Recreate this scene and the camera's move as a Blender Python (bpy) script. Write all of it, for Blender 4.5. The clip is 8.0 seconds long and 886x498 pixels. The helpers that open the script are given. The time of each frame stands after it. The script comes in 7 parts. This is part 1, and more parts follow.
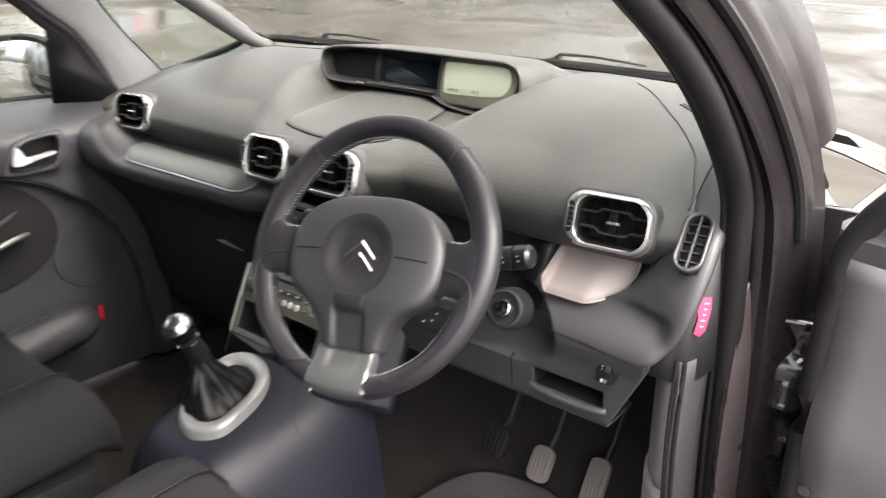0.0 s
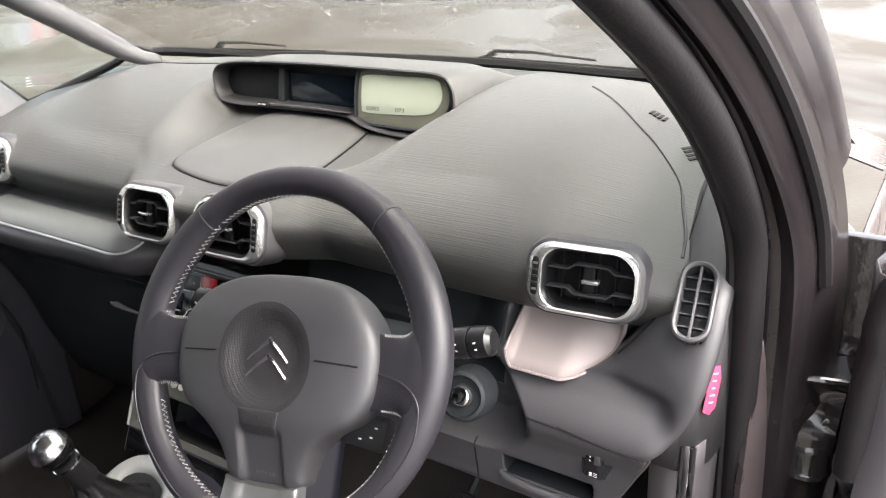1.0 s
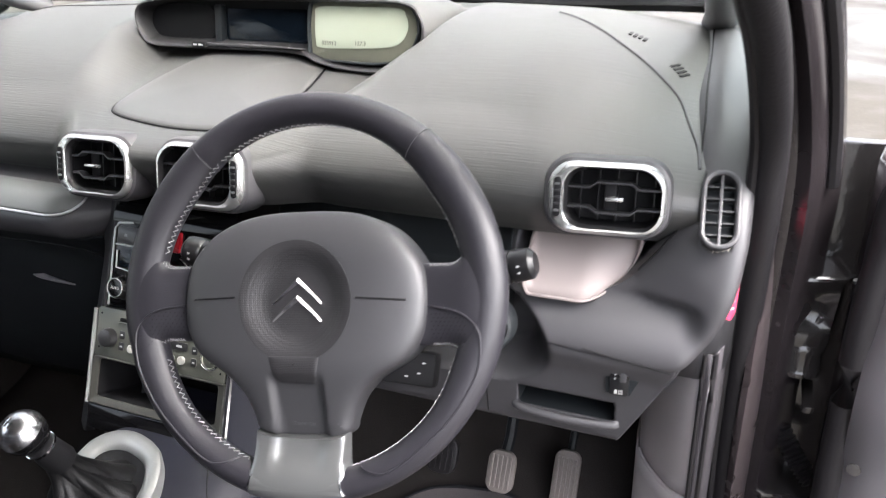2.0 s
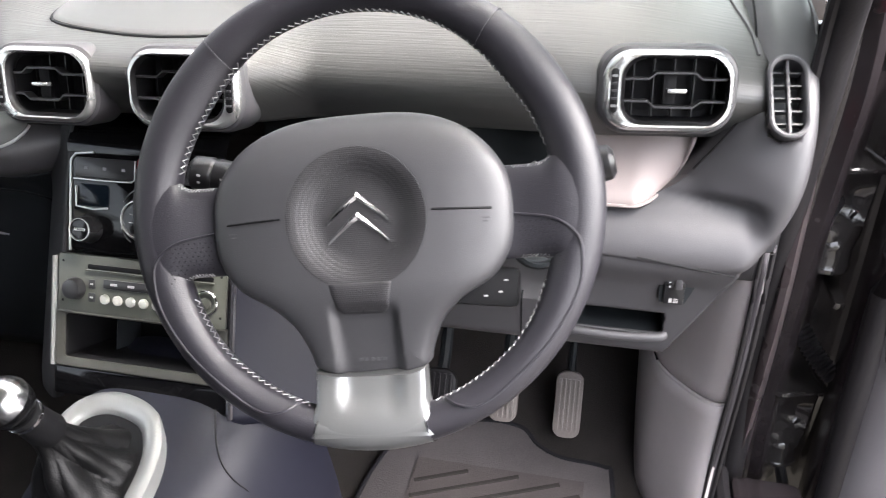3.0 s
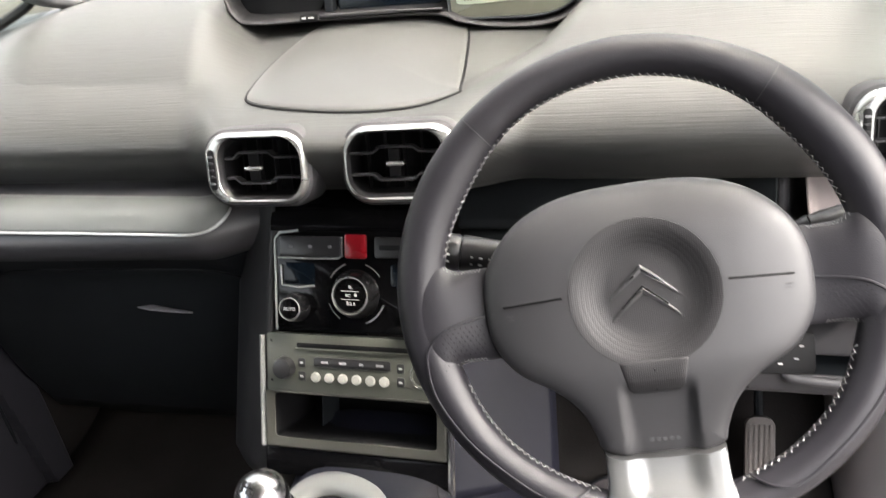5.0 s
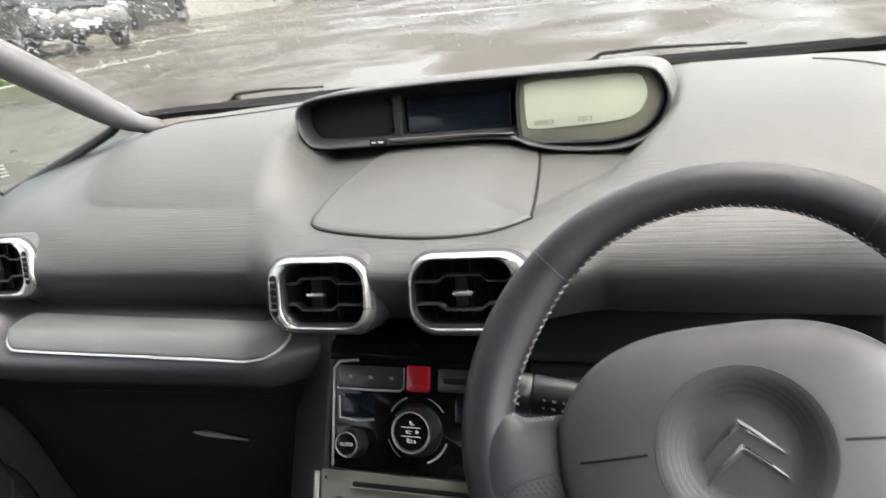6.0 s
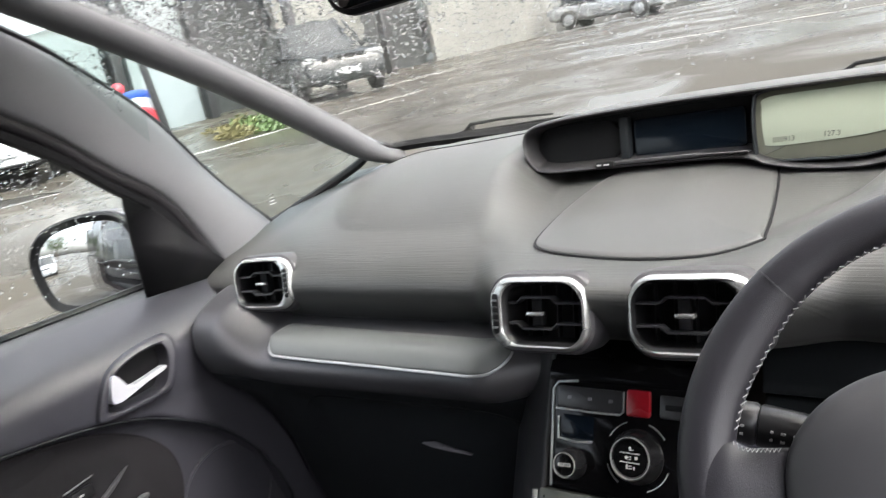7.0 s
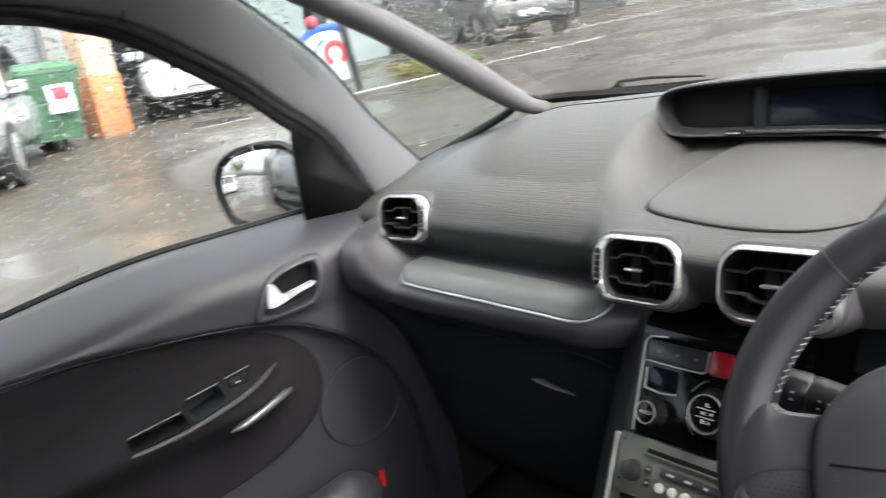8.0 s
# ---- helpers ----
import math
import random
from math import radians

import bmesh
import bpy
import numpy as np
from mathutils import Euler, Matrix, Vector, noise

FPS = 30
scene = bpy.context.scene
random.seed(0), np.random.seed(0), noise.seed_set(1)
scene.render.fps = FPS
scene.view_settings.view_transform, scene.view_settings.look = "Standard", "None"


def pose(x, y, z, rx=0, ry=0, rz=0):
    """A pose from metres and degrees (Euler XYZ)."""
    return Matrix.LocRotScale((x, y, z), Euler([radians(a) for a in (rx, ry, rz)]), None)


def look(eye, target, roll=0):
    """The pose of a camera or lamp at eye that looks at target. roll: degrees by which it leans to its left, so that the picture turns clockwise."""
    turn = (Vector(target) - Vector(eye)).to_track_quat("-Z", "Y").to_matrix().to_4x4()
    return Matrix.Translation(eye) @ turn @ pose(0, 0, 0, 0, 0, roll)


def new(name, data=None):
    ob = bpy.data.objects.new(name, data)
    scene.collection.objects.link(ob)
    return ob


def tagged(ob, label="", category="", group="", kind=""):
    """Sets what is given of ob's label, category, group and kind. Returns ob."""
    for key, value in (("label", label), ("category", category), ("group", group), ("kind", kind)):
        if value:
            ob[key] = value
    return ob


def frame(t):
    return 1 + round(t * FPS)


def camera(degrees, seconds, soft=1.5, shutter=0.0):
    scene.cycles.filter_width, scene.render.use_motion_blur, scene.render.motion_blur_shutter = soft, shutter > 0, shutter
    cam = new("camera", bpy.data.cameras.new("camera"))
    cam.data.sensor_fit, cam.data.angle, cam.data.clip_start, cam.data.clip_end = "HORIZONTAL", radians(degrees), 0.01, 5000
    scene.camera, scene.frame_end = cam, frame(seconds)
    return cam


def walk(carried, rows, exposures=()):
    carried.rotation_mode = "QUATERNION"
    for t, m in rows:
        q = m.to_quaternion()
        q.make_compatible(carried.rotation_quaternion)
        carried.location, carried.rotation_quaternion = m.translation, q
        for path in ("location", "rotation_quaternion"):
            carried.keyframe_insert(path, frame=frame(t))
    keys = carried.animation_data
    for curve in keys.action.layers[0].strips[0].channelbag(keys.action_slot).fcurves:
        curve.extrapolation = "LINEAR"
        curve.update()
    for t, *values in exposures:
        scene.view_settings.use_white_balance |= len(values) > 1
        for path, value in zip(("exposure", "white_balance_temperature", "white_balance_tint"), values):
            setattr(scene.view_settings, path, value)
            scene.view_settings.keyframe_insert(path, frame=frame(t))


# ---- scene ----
cam = camera(60.2, 8.0, soft=1.0, shutter=0.45)
PATH = [
    (0, (1.045, -0.69, 1.271), (-0.12, 0.782, 0.582), 1.2),
    (0.5, (0.958, -0.495, 1.287), (-0.135, 0.992, 0.517), -0.1),
    (1, (0.894, -0.476, 1.292), (-0.135, 1.07, 0.551), -2.4),
    (1.2, (0.875, -0.498, 1.29), (-0.074, 1.091, 0.531), -2.2),
    (2.3, (0.68, -0.537, 1.232), (0.049, 1.138, 0.34), -1.9),
    (2.5, (0.644, -0.534, 1.219), (0.085, 1.147, 0.29), -1.1),
    (3, (0.559, -0.524, 1.189), (0.145, 1.164, 0.2), -1.5),
    (3.5, (0.491, -0.533, 1.187), (0.099, 1.149, 0.178), -3.1),
    (4, (0.438, -0.528, 1.189), (-0.006, 1.138, 0.177), -4.8),
    (4.2, (0.421, -0.535, 1.203), (-0.043, 1.126, 0.19), -5.5),
    (5.3, (0.372, -0.516, 1.227), (-0.23, 1.195, 0.384), -8.3),
    (5.5, (0.371, -0.5, 1.23), (-0.261, 1.226, 0.442), -8.7),
    (6, (0.361, -0.48, 1.222), (-0.362, 1.278, 0.6), -8.2),
    (6.5, (0.358, -0.469, 1.216), (-0.576, 1.227, 0.716), -9.5),
    (7, (0.382, -0.485, 1.212), (-0.87, 1.01, 0.77), -12.1),
    (7.5, (0.438, -0.501, 1.218), (-0.899, 0.903, 0.725), -11.2),
    (8, (0.487, -0.501, 1.222), (-1.065, 0.656, 0.721), -9.6),
]
walk(cam, [(t, look(e, g, r)) for t, e, g, r in PATH], exposures=((0, 2.86, 6900, 12), (1.2, 3.06, 6700, 12), (2.5, 3.27, 6400, 13), (3.0, 3.42, 6500, 13), (3.5, 3.48, 6800, 12), (4.0, 3.50, 6950, 12), (5.5, 3.16, 6800, 11), (7.0, 2.76, 6450, 11), (8, 2.72, 6450, 11)))

# ---- light: overcast sky ----
world = bpy.data.worlds.new("overcast_sky")
scene.world = world
world.use_nodes = True
wn = world.node_tree
sky = wn.nodes.new("ShaderNodeTexSky")
sky.sky_type = "NISHITA"
sky.sun_disc = False
sky.sun_elevation, sky.sun_rotation = radians(57.4), radians(84.9)
sky.air_density, sky.dust_density, sky.ozone_density = 1.0, 6.0, 1.0
grey = wn.nodes.new("ShaderNodeHueSaturation")
grey.inputs["Saturation"].default_value = 0.35
wn.links.new(sky.outputs[0], grey.inputs["Color"])
wn.links.new(grey.outputs[0], wn.nodes["Background"].inputs[0])
wn.nodes["Background"].inputs[1].default_value = 0.15
sun = new("sun", bpy.data.lights.new("sun", "SUN"))
sun.data.energy, sun.data.angle, sun.data.color = 1.0, radians(90), (1.0, 0.97, 0.93)
sun.matrix_world = look((5.6, 0.5, 8.8), (0, 0, 0))

# ---- materials ----
def mat(name, color, rough=0.5, metal=0.0, var=0.15, vscale=6.0, bump=0.1, bscale=600.0, stretch=(1, 1, 1), spec=0.5, rvar=0.05, coat=0.0, ribs=0.0):
    """A procedural surface: colour varied at two scales, grain as bump, uneven roughness."""
    m = bpy.data.materials.new(name)
    m.use_nodes = True
    nt = m.node_tree
    b = nt.nodes["Principled BSDF"]
    b.inputs["Metallic"].default_value = metal
    b.inputs["Specular IOR Level"].default_value = spec
    b.inputs["Coat Weight"].default_value = coat
    tc = nt.nodes.new("ShaderNodeTexCoord")
    mp = nt.nodes.new("ShaderNodeMapping")
    mp.inputs["Scale"].default_value = stretch
    nt.links.new(tc.outputs["Object"], mp.inputs["Vector"])
    big = nt.nodes.new("ShaderNodeTexNoise")
    big.inputs["Scale"].default_value, big.inputs["Detail"].default_value = vscale, 4
    nt.links.new(tc.outputs["Object"], big.inputs["Vector"])
    fine = nt.nodes.new("ShaderNodeTexNoise")
    fine.inputs["Scale"].default_value, fine.inputs["Detail"].default_value = bscale, 3
    nt.links.new(mp.outputs[0], fine.inputs["Vector"])
    add = nt.nodes.new("ShaderNodeMath")
    add.operation = "MULTIPLY_ADD"
    nt.links.new(fine.outputs["Fac"], add.inputs[0])
    add.inputs[1].default_value = 0.4
    nt.links.new(big.outputs["Fac"], add.inputs[2])
    ramp = nt.nodes.new("ShaderNodeMapRange")
    ramp.inputs["From Min"].default_value, ramp.inputs["From Max"].default_value = 0.35, 1.05
    ramp.inputs["To Min"].default_value, ramp.inputs["To Max"].default_value = 1 - var, 1 + var
    nt.links.new(add.outputs[0], ramp.inputs["Value"])
    mul = nt.nodes.new("ShaderNodeVectorMath")
    mul.operation = "SCALE"
    mul.inputs[0].default_value = color
    nt.links.new(ramp.outputs[0], mul.inputs["Scale"])
    nt.links.new(mul.outputs[0], b.inputs["Base Color"])
    rr = nt.nodes.new("ShaderNodeMapRange")
    rr.inputs["From Min"].default_value, rr.inputs["From Max"].default_value = 0.3, 0.7
    rr.inputs["To Min"].default_value, rr.inputs["To Max"].default_value = max(0.02, rough - rvar), min(1, rough + rvar)
    nt.links.new(big.outputs["Fac"], rr.inputs["Value"])
    nt.links.new(rr.outputs[0], b.inputs["Roughness"])
    if bump:
        bp = nt.nodes.new("ShaderNodeBump")
        bp.inputs["Strength"].default_value, bp.inputs["Distance"].default_value = bump, 0.001
        nt.links.new(fine.outputs["Fac"], bp.inputs["Height"])
        nt.links.new(bp.outputs[0], b.inputs["Normal"])
        if ribs:
            # fine broken grain lines running across the car
            sep = nt.nodes.new("ShaderNodeSeparateXYZ")
            nt.links.new(tc.outputs["Object"], sep.inputs[0])
            yz = nt.nodes.new("ShaderNodeMath")
            nt.links.new(sep.outputs["Y"], yz.inputs[0])
            nt.links.new(sep.outputs["Z"], yz.inputs[1])
            com = nt.nodes.new("ShaderNodeCombineXYZ")
            nt.links.new(sep.outputs["X"], com.inputs[0])
            nt.links.new(yz.outputs[0], com.inputs[1])
            squeeze = nt.nodes.new("ShaderNodeMapping")
            squeeze.inputs["Scale"].default_value = (13, 340, 1)
            nt.links.new(com.outputs[0], squeeze.inputs["Vector"])
            sn = nt.nodes.new("ShaderNodeTexNoise")
            sn.inputs["Scale"].default_value, sn.inputs["Detail"].default_value = 1.0, 1.5
            nt.links.new(squeeze.outputs[0], sn.inputs["Vector"])
            rb = nt.nodes.new("ShaderNodeBump")
            rb.inputs["Strength"].default_value, rb.inputs["Distance"].default_value = ribs, 0.0010
            nt.links.new(sn.outputs["Fac"], rb.inputs["Height"])
            nt.links.new(bp.outputs[0], rb.inputs["Normal"])
            nt.links.new(rb.outputs[0], b.inputs["Normal"])
    return m


dash_soft = mat("grained_dash_plastic", (0.043, 0.0435, 0.0420), 0.44, bump=0.10, bscale=500, var=0.08, spec=0.68, rvar=0.02, ribs=0.42)
dash_mid = mat("dash_plastic", (0.043, 0.042, 0.046), 0.48, bump=0.15, bscale=900, var=0.1, spec=0.65, rvar=0.03)
dash_dark = mat("dark_lower_plastic", (0.0130, 0.0155, 0.0178), 0.55, bump=0.15, bscale=900, spec=0.28)
tray_grey = mat("grey_padded_insert", (0.092, 0.098, 0.096), 0.45, bump=0.2, bscale=700)
pad_grey = mat("smooth_grey_lid", (0.045, 0.0455, 0.044), 0.43, bump=0.10, bscale=900, spec=0.9, rvar=0.02, var=0.06)
pillar_grey = mat("slim_pillar_trim", (0.085, 0.085, 0.09), 0.5, bump=0.12, bscale=900, var=0.08)
stalk_black = mat("stalk_black", (0.010, 0.010, 0.011), 0.28, bump=0.05, rvar=0.03)
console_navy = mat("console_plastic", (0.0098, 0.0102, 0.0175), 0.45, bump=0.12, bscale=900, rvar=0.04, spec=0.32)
trim_grey = mat("light_grey_trim", (0.150, 0.151, 0.160), 0.55, bump=0.12, bscale=900, var=0.08)
kick_grey = mat("side_trim_plastic", (0.50, 0.465, 0.47), 0.45, bump=0.15, bscale=800, rvar=0.03)
side_grey = mat("footwell_trim_plastic", (0.165, 0.156, 0.166), 0.45, bump=0.15, bscale=800, rvar=0.03)
bright_trim = mat("bright_edge_trim", (0.36, 0.37, 0.36), 0.22, metal=0.4, bump=0.0, var=0.05)
leather = mat("wheel_leather", (0.0165, 0.0158, 0.0200), 0.40, bump=0.25, bscale=1100, var=0.15, spec=0.5, rvar=0.05)
hub_plastic = mat("wheel_hub_plastic", (0.029, 0.0290, 0.0325), 0.48, bump=0.14, bscale=1400, var=0.05, spec=0.75, rvar=0.02)
badge_disc = mat("dotted_badge_disc", (0.019, 0.0185, 0.0205), 0.50, bump=0.35, bscale=1500, spec=0.45, rvar=0.02)
# the disc is moulded with a grid of fine dots
ntd = badge_disc.node_tree
dots = ntd.nodes.new("ShaderNodeTexVoronoi")
dots.inputs["Scale"].default_value, dots.inputs["Randomness"].default_value = 620, 0.0
tcd = ntd.nodes.new("ShaderNodeTexCoord")
ntd.links.new(tcd.outputs["Object"], dots.inputs["Vector"])
relief = ntd.nodes.new("ShaderNodeBump")
relief.inputs["Strength"].default_value, relief.inputs["Distance"].default_value = 0.5, 0.0006
relief.invert = True
ntd.links.new(dots.outputs["Distance"], relief.inputs["Height"])
ntd.links.new(relief.outputs[0], ntd.nodes["Principled BSDF"].inputs["Normal"])
vent_silver = mat("vent_ring_silver", (0.56, 0.57, 0.565), 0.27, metal=0.85, bump=0.02, bscale=900, var=0.05, rvar=0.04)
satin = mat("satin_silver", (0.25, 0.256, 0.26), 0.36, metal=0.8, bump=0.03, bscale=900, var=0.06, rvar=0.05)
silver_paint = mat("silver_plastic", (0.42, 0.43, 0.44), 0.34, metal=0.45, bump=0.03, var=0.05)
ring_silver = mat("satin_ring_paint", (0.27, 0.275, 0.27), 0.36, metal=0.4, bump=0.03, var=0.06)
cap_metal = mat("satin_cap_metal", (0.66, 0.66, 0.67), 0.24, metal=1.0, bump=0.05, bscale=900, var=0.06, rvar=0.05)
chrome = mat("polished_chrome", (0.75, 0.75, 0.76), 0.10, metal=1.0, bump=0.0, var=0.04, rvar=0.03)
gloss = mat("gloss_black", (0.004, 0.004, 0.0045), 0.08, bump=0.0, var=0.2, rvar=0.03, spec=0.25)
matt_black = mat("matt_black", (0.007, 0.007, 0.008), 0.6, bump=0.1, spec=0.2)
slat_black = mat("vent_slat_black", (0.026, 0.026, 0.028), 0.33, bump=0.05)
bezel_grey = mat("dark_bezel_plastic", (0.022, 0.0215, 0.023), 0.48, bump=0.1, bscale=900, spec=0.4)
seal_grey = mat("worn_seal_rubber", (0.052, 0.048, 0.053), 0.5, bump=0.3, bscale=300, var=0.2, spec=0.35)
rubber = mat("rubber_seal", (0.0125, 0.0115, 0.0130), 0.5, bump=0.3, bscale=300, var=0.2, spec=0.3)
foot_paint = mat("brown_black_paint", (0.062, 0.050, 0.052), 0.30, bump=0.05, bscale=60, var=0.3, rvar=0.06, spec=0.4)
body_black = mat("wet_dark_paint", (0.018, 0.0150, 0.0165), 0.22, bump=0.05, bscale=60, var=0.3, rvar=0.06, spec=0.5)
# dark body paint, its colour made paler and pinker for the reflections on it
wing_paint = mat("reflection_toned_dark_paint", (0.11, 0.094, 0.092), 0.25, metal=0.3, coat=0.4, bump=0.02, var=0.1)
metal_part = mat("hinge_steel", (0.13, 0.125, 0.122), 0.25, metal=0.6, bump=0.5, bscale=160, var=0.5)
hinge_black = mat("wet_black_hinge_paint", (0.020, 0.0185, 0.0185), 0.14, bump=0.9, bscale=70, var=0.4, spec=0.7, coat=0.4)
radio_grey = mat("radio_olive_grey", (0.086, 0.090, 0.076), 0.42, bump=0.08, var=0.06)
button_pale = mat("pale_button", (0.42, 0.42, 0.39), 0.35, bump=0.0)
print_grey = mat("printed_grey", (0.45, 0.45, 0.45), 0.5, bump=0.0)
print_dark = mat("lcd_ink", (0.06, 0.065, 0.055), 0.5, bump=0.0)
thread = mat("pale_thread", (0.33, 0.33, 0.33), 0.8, bump=0.3, bscale=1500)
red_plastic = mat("red_plastic", (0.32, 0.010, 0.018), 0.25, bump=0.0)
sticker_red = mat("red_sticker", (0.75, 0.06, 0.13), 0.4, bump=0.0, var=0.1)
window_olive = mat("olive_lcd_window", (0.125, 0.128, 0.10), 0.16, bump=0.0, var=0.04)
lcd = mat("lcd_panel", (0.36, 0.40, 0.32), 0.18, bump=0.0, var=0.04)
screen_navy = mat("dark_display", (0.0035, 0.006, 0.0095), 0.15, bump=0.0, spec=0.25)
rim_olive = mat("cubby_olive_black", (0.050, 0.050, 0.043), 0.45, bump=0.08, var=0.06)
door_fabric = mat("door_insert_fabric", (0.014, 0.013, 0.0145), 0.9, bump=0.8, bscale=600, var=0.2, spec=0.15)
door_plastic = mat("door_plastic", (0.027, 0.0268, 0.0335), 0.42, bump=0.15, bscale=900, spec=0.6)
fabric = mat("seat_fabric", (0.016, 0.0158, 0.019), 0.95, bump=0.8, bscale=700, var=0.25, spec=0.15)
carpet = mat("floor_carpet", (0.030, 0.027, 0.026), 1.0, bump=1.0, bscale=500, var=0.4, spec=0.1)
mat_carpet = mat("mat_carpet", (0.080, 0.073, 0.075), 1.0, bump=1.0, bscale=450, var=0.35, spec=0.1)
boot_leather = mat("gear_boot_leather", (0.0045, 0.0045, 0.005), 0.40, bump=0.5, bscale=500, spec=0.28)
blush = mat("pale_pocket_lining", (0.25, 0.212, 0.207), 0.6, bump=0.1, bscale=900, var=0.06)
headliner = mat("headliner_fabric", (0.14, 0.14, 0.14), 0.95, bump=0.3, bscale=900)
pedal_rubber = mat("worn_pedal_rubber", (0.17, 0.15, 0.14), 0.7, bump=0.5, bscale=300, var=0.3)
asphalt = mat("wet_asphalt", (0.047, 0.042, 0.034), 0.42, bump=1.0, bscale=45, vscale=0.4, var=0.4, rvar=0.20, spec=0.32)
# wet and drier patches of the asphalt differ in gloss
nta = asphalt.node_tree
patch = nta.nodes.new("ShaderNodeTexNoise")
patch.inputs["Scale"].default_value, patch.inputs["Detail"].default_value = 0.55, 5
patch.inputs["Distortion"].default_value = 0.8
tca = nta.nodes.new("ShaderNodeTexCoord")
nta.links.new(tca.outputs["Object"], patch.inputs["Vector"])
for sock, lo, hi in (("Specular IOR Level", 0.10, 0.34), ("Roughness", 0.55, 0.22)):
    mr = nta.nodes.new("ShaderNodeMapRange")
    mr.inputs["From Min"].default_value, mr.inputs["From Max"].default_value = 0.42, 0.60
    mr.inputs["To Min"].default_value, mr.inputs["To Max"].default_value = lo, hi
    nta.links.new(patch.outputs["Fac"], mr.inputs["Value"])
    nta.links.new(mr.outputs[0], nta.nodes["Principled BSDF"].inputs[sock])
line_paint = mat("road_line_paint", (0.33, 0.325, 0.31), 0.5, bump=0.3, bscale=80, var=0.2)
# dark colour that carries the shade inside the building's open bays
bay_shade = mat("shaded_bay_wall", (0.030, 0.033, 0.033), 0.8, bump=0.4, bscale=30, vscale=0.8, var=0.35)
wall_grey = mat("painted_wall", (0.20, 0.225, 0.235), 0.7, bump=0.4, bscale=30, vscale=0.8)
wall_beige = mat("rendered_wall", (0.19, 0.19, 0.175), 0.8, bump=0.4, bscale=30, vscale=0.8, var=0.3)
peach = mat("peach_paint", (0.48, 0.34, 0.235), 0.7, bump=0.3, bscale=40, vscale=1.5, var=0.25)
orange = mat("orange_paint", (0.34, 0.13, 0.05), 0.6, bump=0.3, bscale=40, vscale=1.5, var=0.3)
bin_green = mat("green_bin_plastic", (0.040, 0.105, 0.055), 0.5, bump=0.2, bscale=100, vscale=2, var=0.35)
white_paint = mat("white_car_paint", (0.36, 0.37, 0.38), 0.25, coat=0.3, bump=0.0, var=0.08)
silver_car = mat("silver_car_paint", (0.40, 0.42, 0.44), 0.25, metal=0.4, coat=0.5, bump=0.0)
car_glass = mat("dark_car_glass", (0.015, 0.018, 0.02), 0.05, bump=0.0)
lamp_glass = mat("headlamp_lens", (0.30, 0.31, 0.32), 0.12, metal=0.3, bump=0.0, var=0.2, vscale=8)
tyre = mat("tyre_rubber", (0.02, 0.02, 0.02), 0.85, bump=0.4, bscale=80)
sign_white = mat("white_sign", (0.46, 0.48, 0.50), 0.4, bump=0.0)
sign_blue = mat("blue_sign", (0.03, 0.09, 0.42), 0.4, bump=0.0)
sign_red = mat("red_sign", (0.60, 0.04, 0.06), 0.4, bump=0.0)
sign_yellow = mat("yellow_print", (0.70, 0.45, 0.03), 0.5, bump=0.0)
leaf_mat = mat("wet_leaves", (0.06, 0.10, 0.025), 0.5, bump=0.0, var=0.6, vscale=3)
straw = mat("yellowed_grass", (0.115, 0.098, 0.034), 0.7, bump=0.0, var=0.5, vscale=3)
bark = mat("bark", (0.08, 0.06, 0.045), 0.9, bump=1.0, bscale=40)


def glass_mat(name, tint, rough=0.0):
    m = bpy.data.materials.new(name)
    m.use_nodes = True
    nt = m.node_tree
    nt.nodes.remove(nt.nodes["Principled BSDF"])
    tr = nt.nodes.new("ShaderNodeBsdfTransparent")
    tr.inputs[0].default_value = (*tint, 1)
    gl = nt.nodes.new("ShaderNodeBsdfGlossy")
    gl.inputs["Roughness"].default_value = rough
    fr = nt.nodes.new("ShaderNodeLayerWeight")
    pw = nt.nodes.new("ShaderNodeMath")
    pw.operation = "POWER"
    pw.inputs[1].default_value = 4.0
    nt.links.new(fr.outputs["Facing"], pw.inputs[0])
    ma = nt.nodes.new("ShaderNodeMath")
    ma.operation = "MULTIPLY_ADD"
    ma.inputs[1].default_value, ma.inputs[2].default_value = 0.55, 0.05
    nt.links.new(pw.outputs[0], ma.inputs[0])
    mx = nt.nodes.new("ShaderNodeMixShader")
    nt.links.new(ma.outputs[0], mx.inputs[0])
    nt.links.new(tr.outputs[0], mx.inputs[1])
    nt.links.new(gl.outputs[0], mx.inputs[2])
    nt.links.new(mx.outputs[0], nt.nodes["Material Output"].inputs[0])
    return m


pane_glass = glass_mat("window_glass", (0.86, 0.90, 0.88))
drop_glass = bpy.data.materials.new("rain_water")
drop_glass.use_nodes = True
drop_glass.node_tree.nodes["Principled BSDF"].inputs["Transmission Weight"].default_value = 1.0
drop_glass.node_tree.nodes["Principled BSDF"].inputs["Roughness"].default_value = 0.0
drop_glass.node_tree.nodes["Principled BSDF"].inputs["IOR"].default_value = 1.33
mirror_mat = mat("mirror_glass", (0.9, 0.9, 0.9), 0.02, metal=1.0, bump=0.0, var=0.02, rvar=0.0)


# ---- mesh helpers ----
def part(name, bm, material, parent=None, label="", smooth=True):
    """Links a bmesh as one mesh object, in its parent's space."""
    bmesh.ops.recalc_face_normals(bm, faces=bm.faces)
    me = bpy.data.meshes.new(name)
    bm.to_mesh(me)
    bm.free()
    if smooth:
        me.shade_smooth()
        me.set_sharp_from_angle(angle=radians(38))
    me.materials.append(material)
    ob = new(name, me)
    ob.parent = parent
    if label:
        ob["label"] = label
    return ob


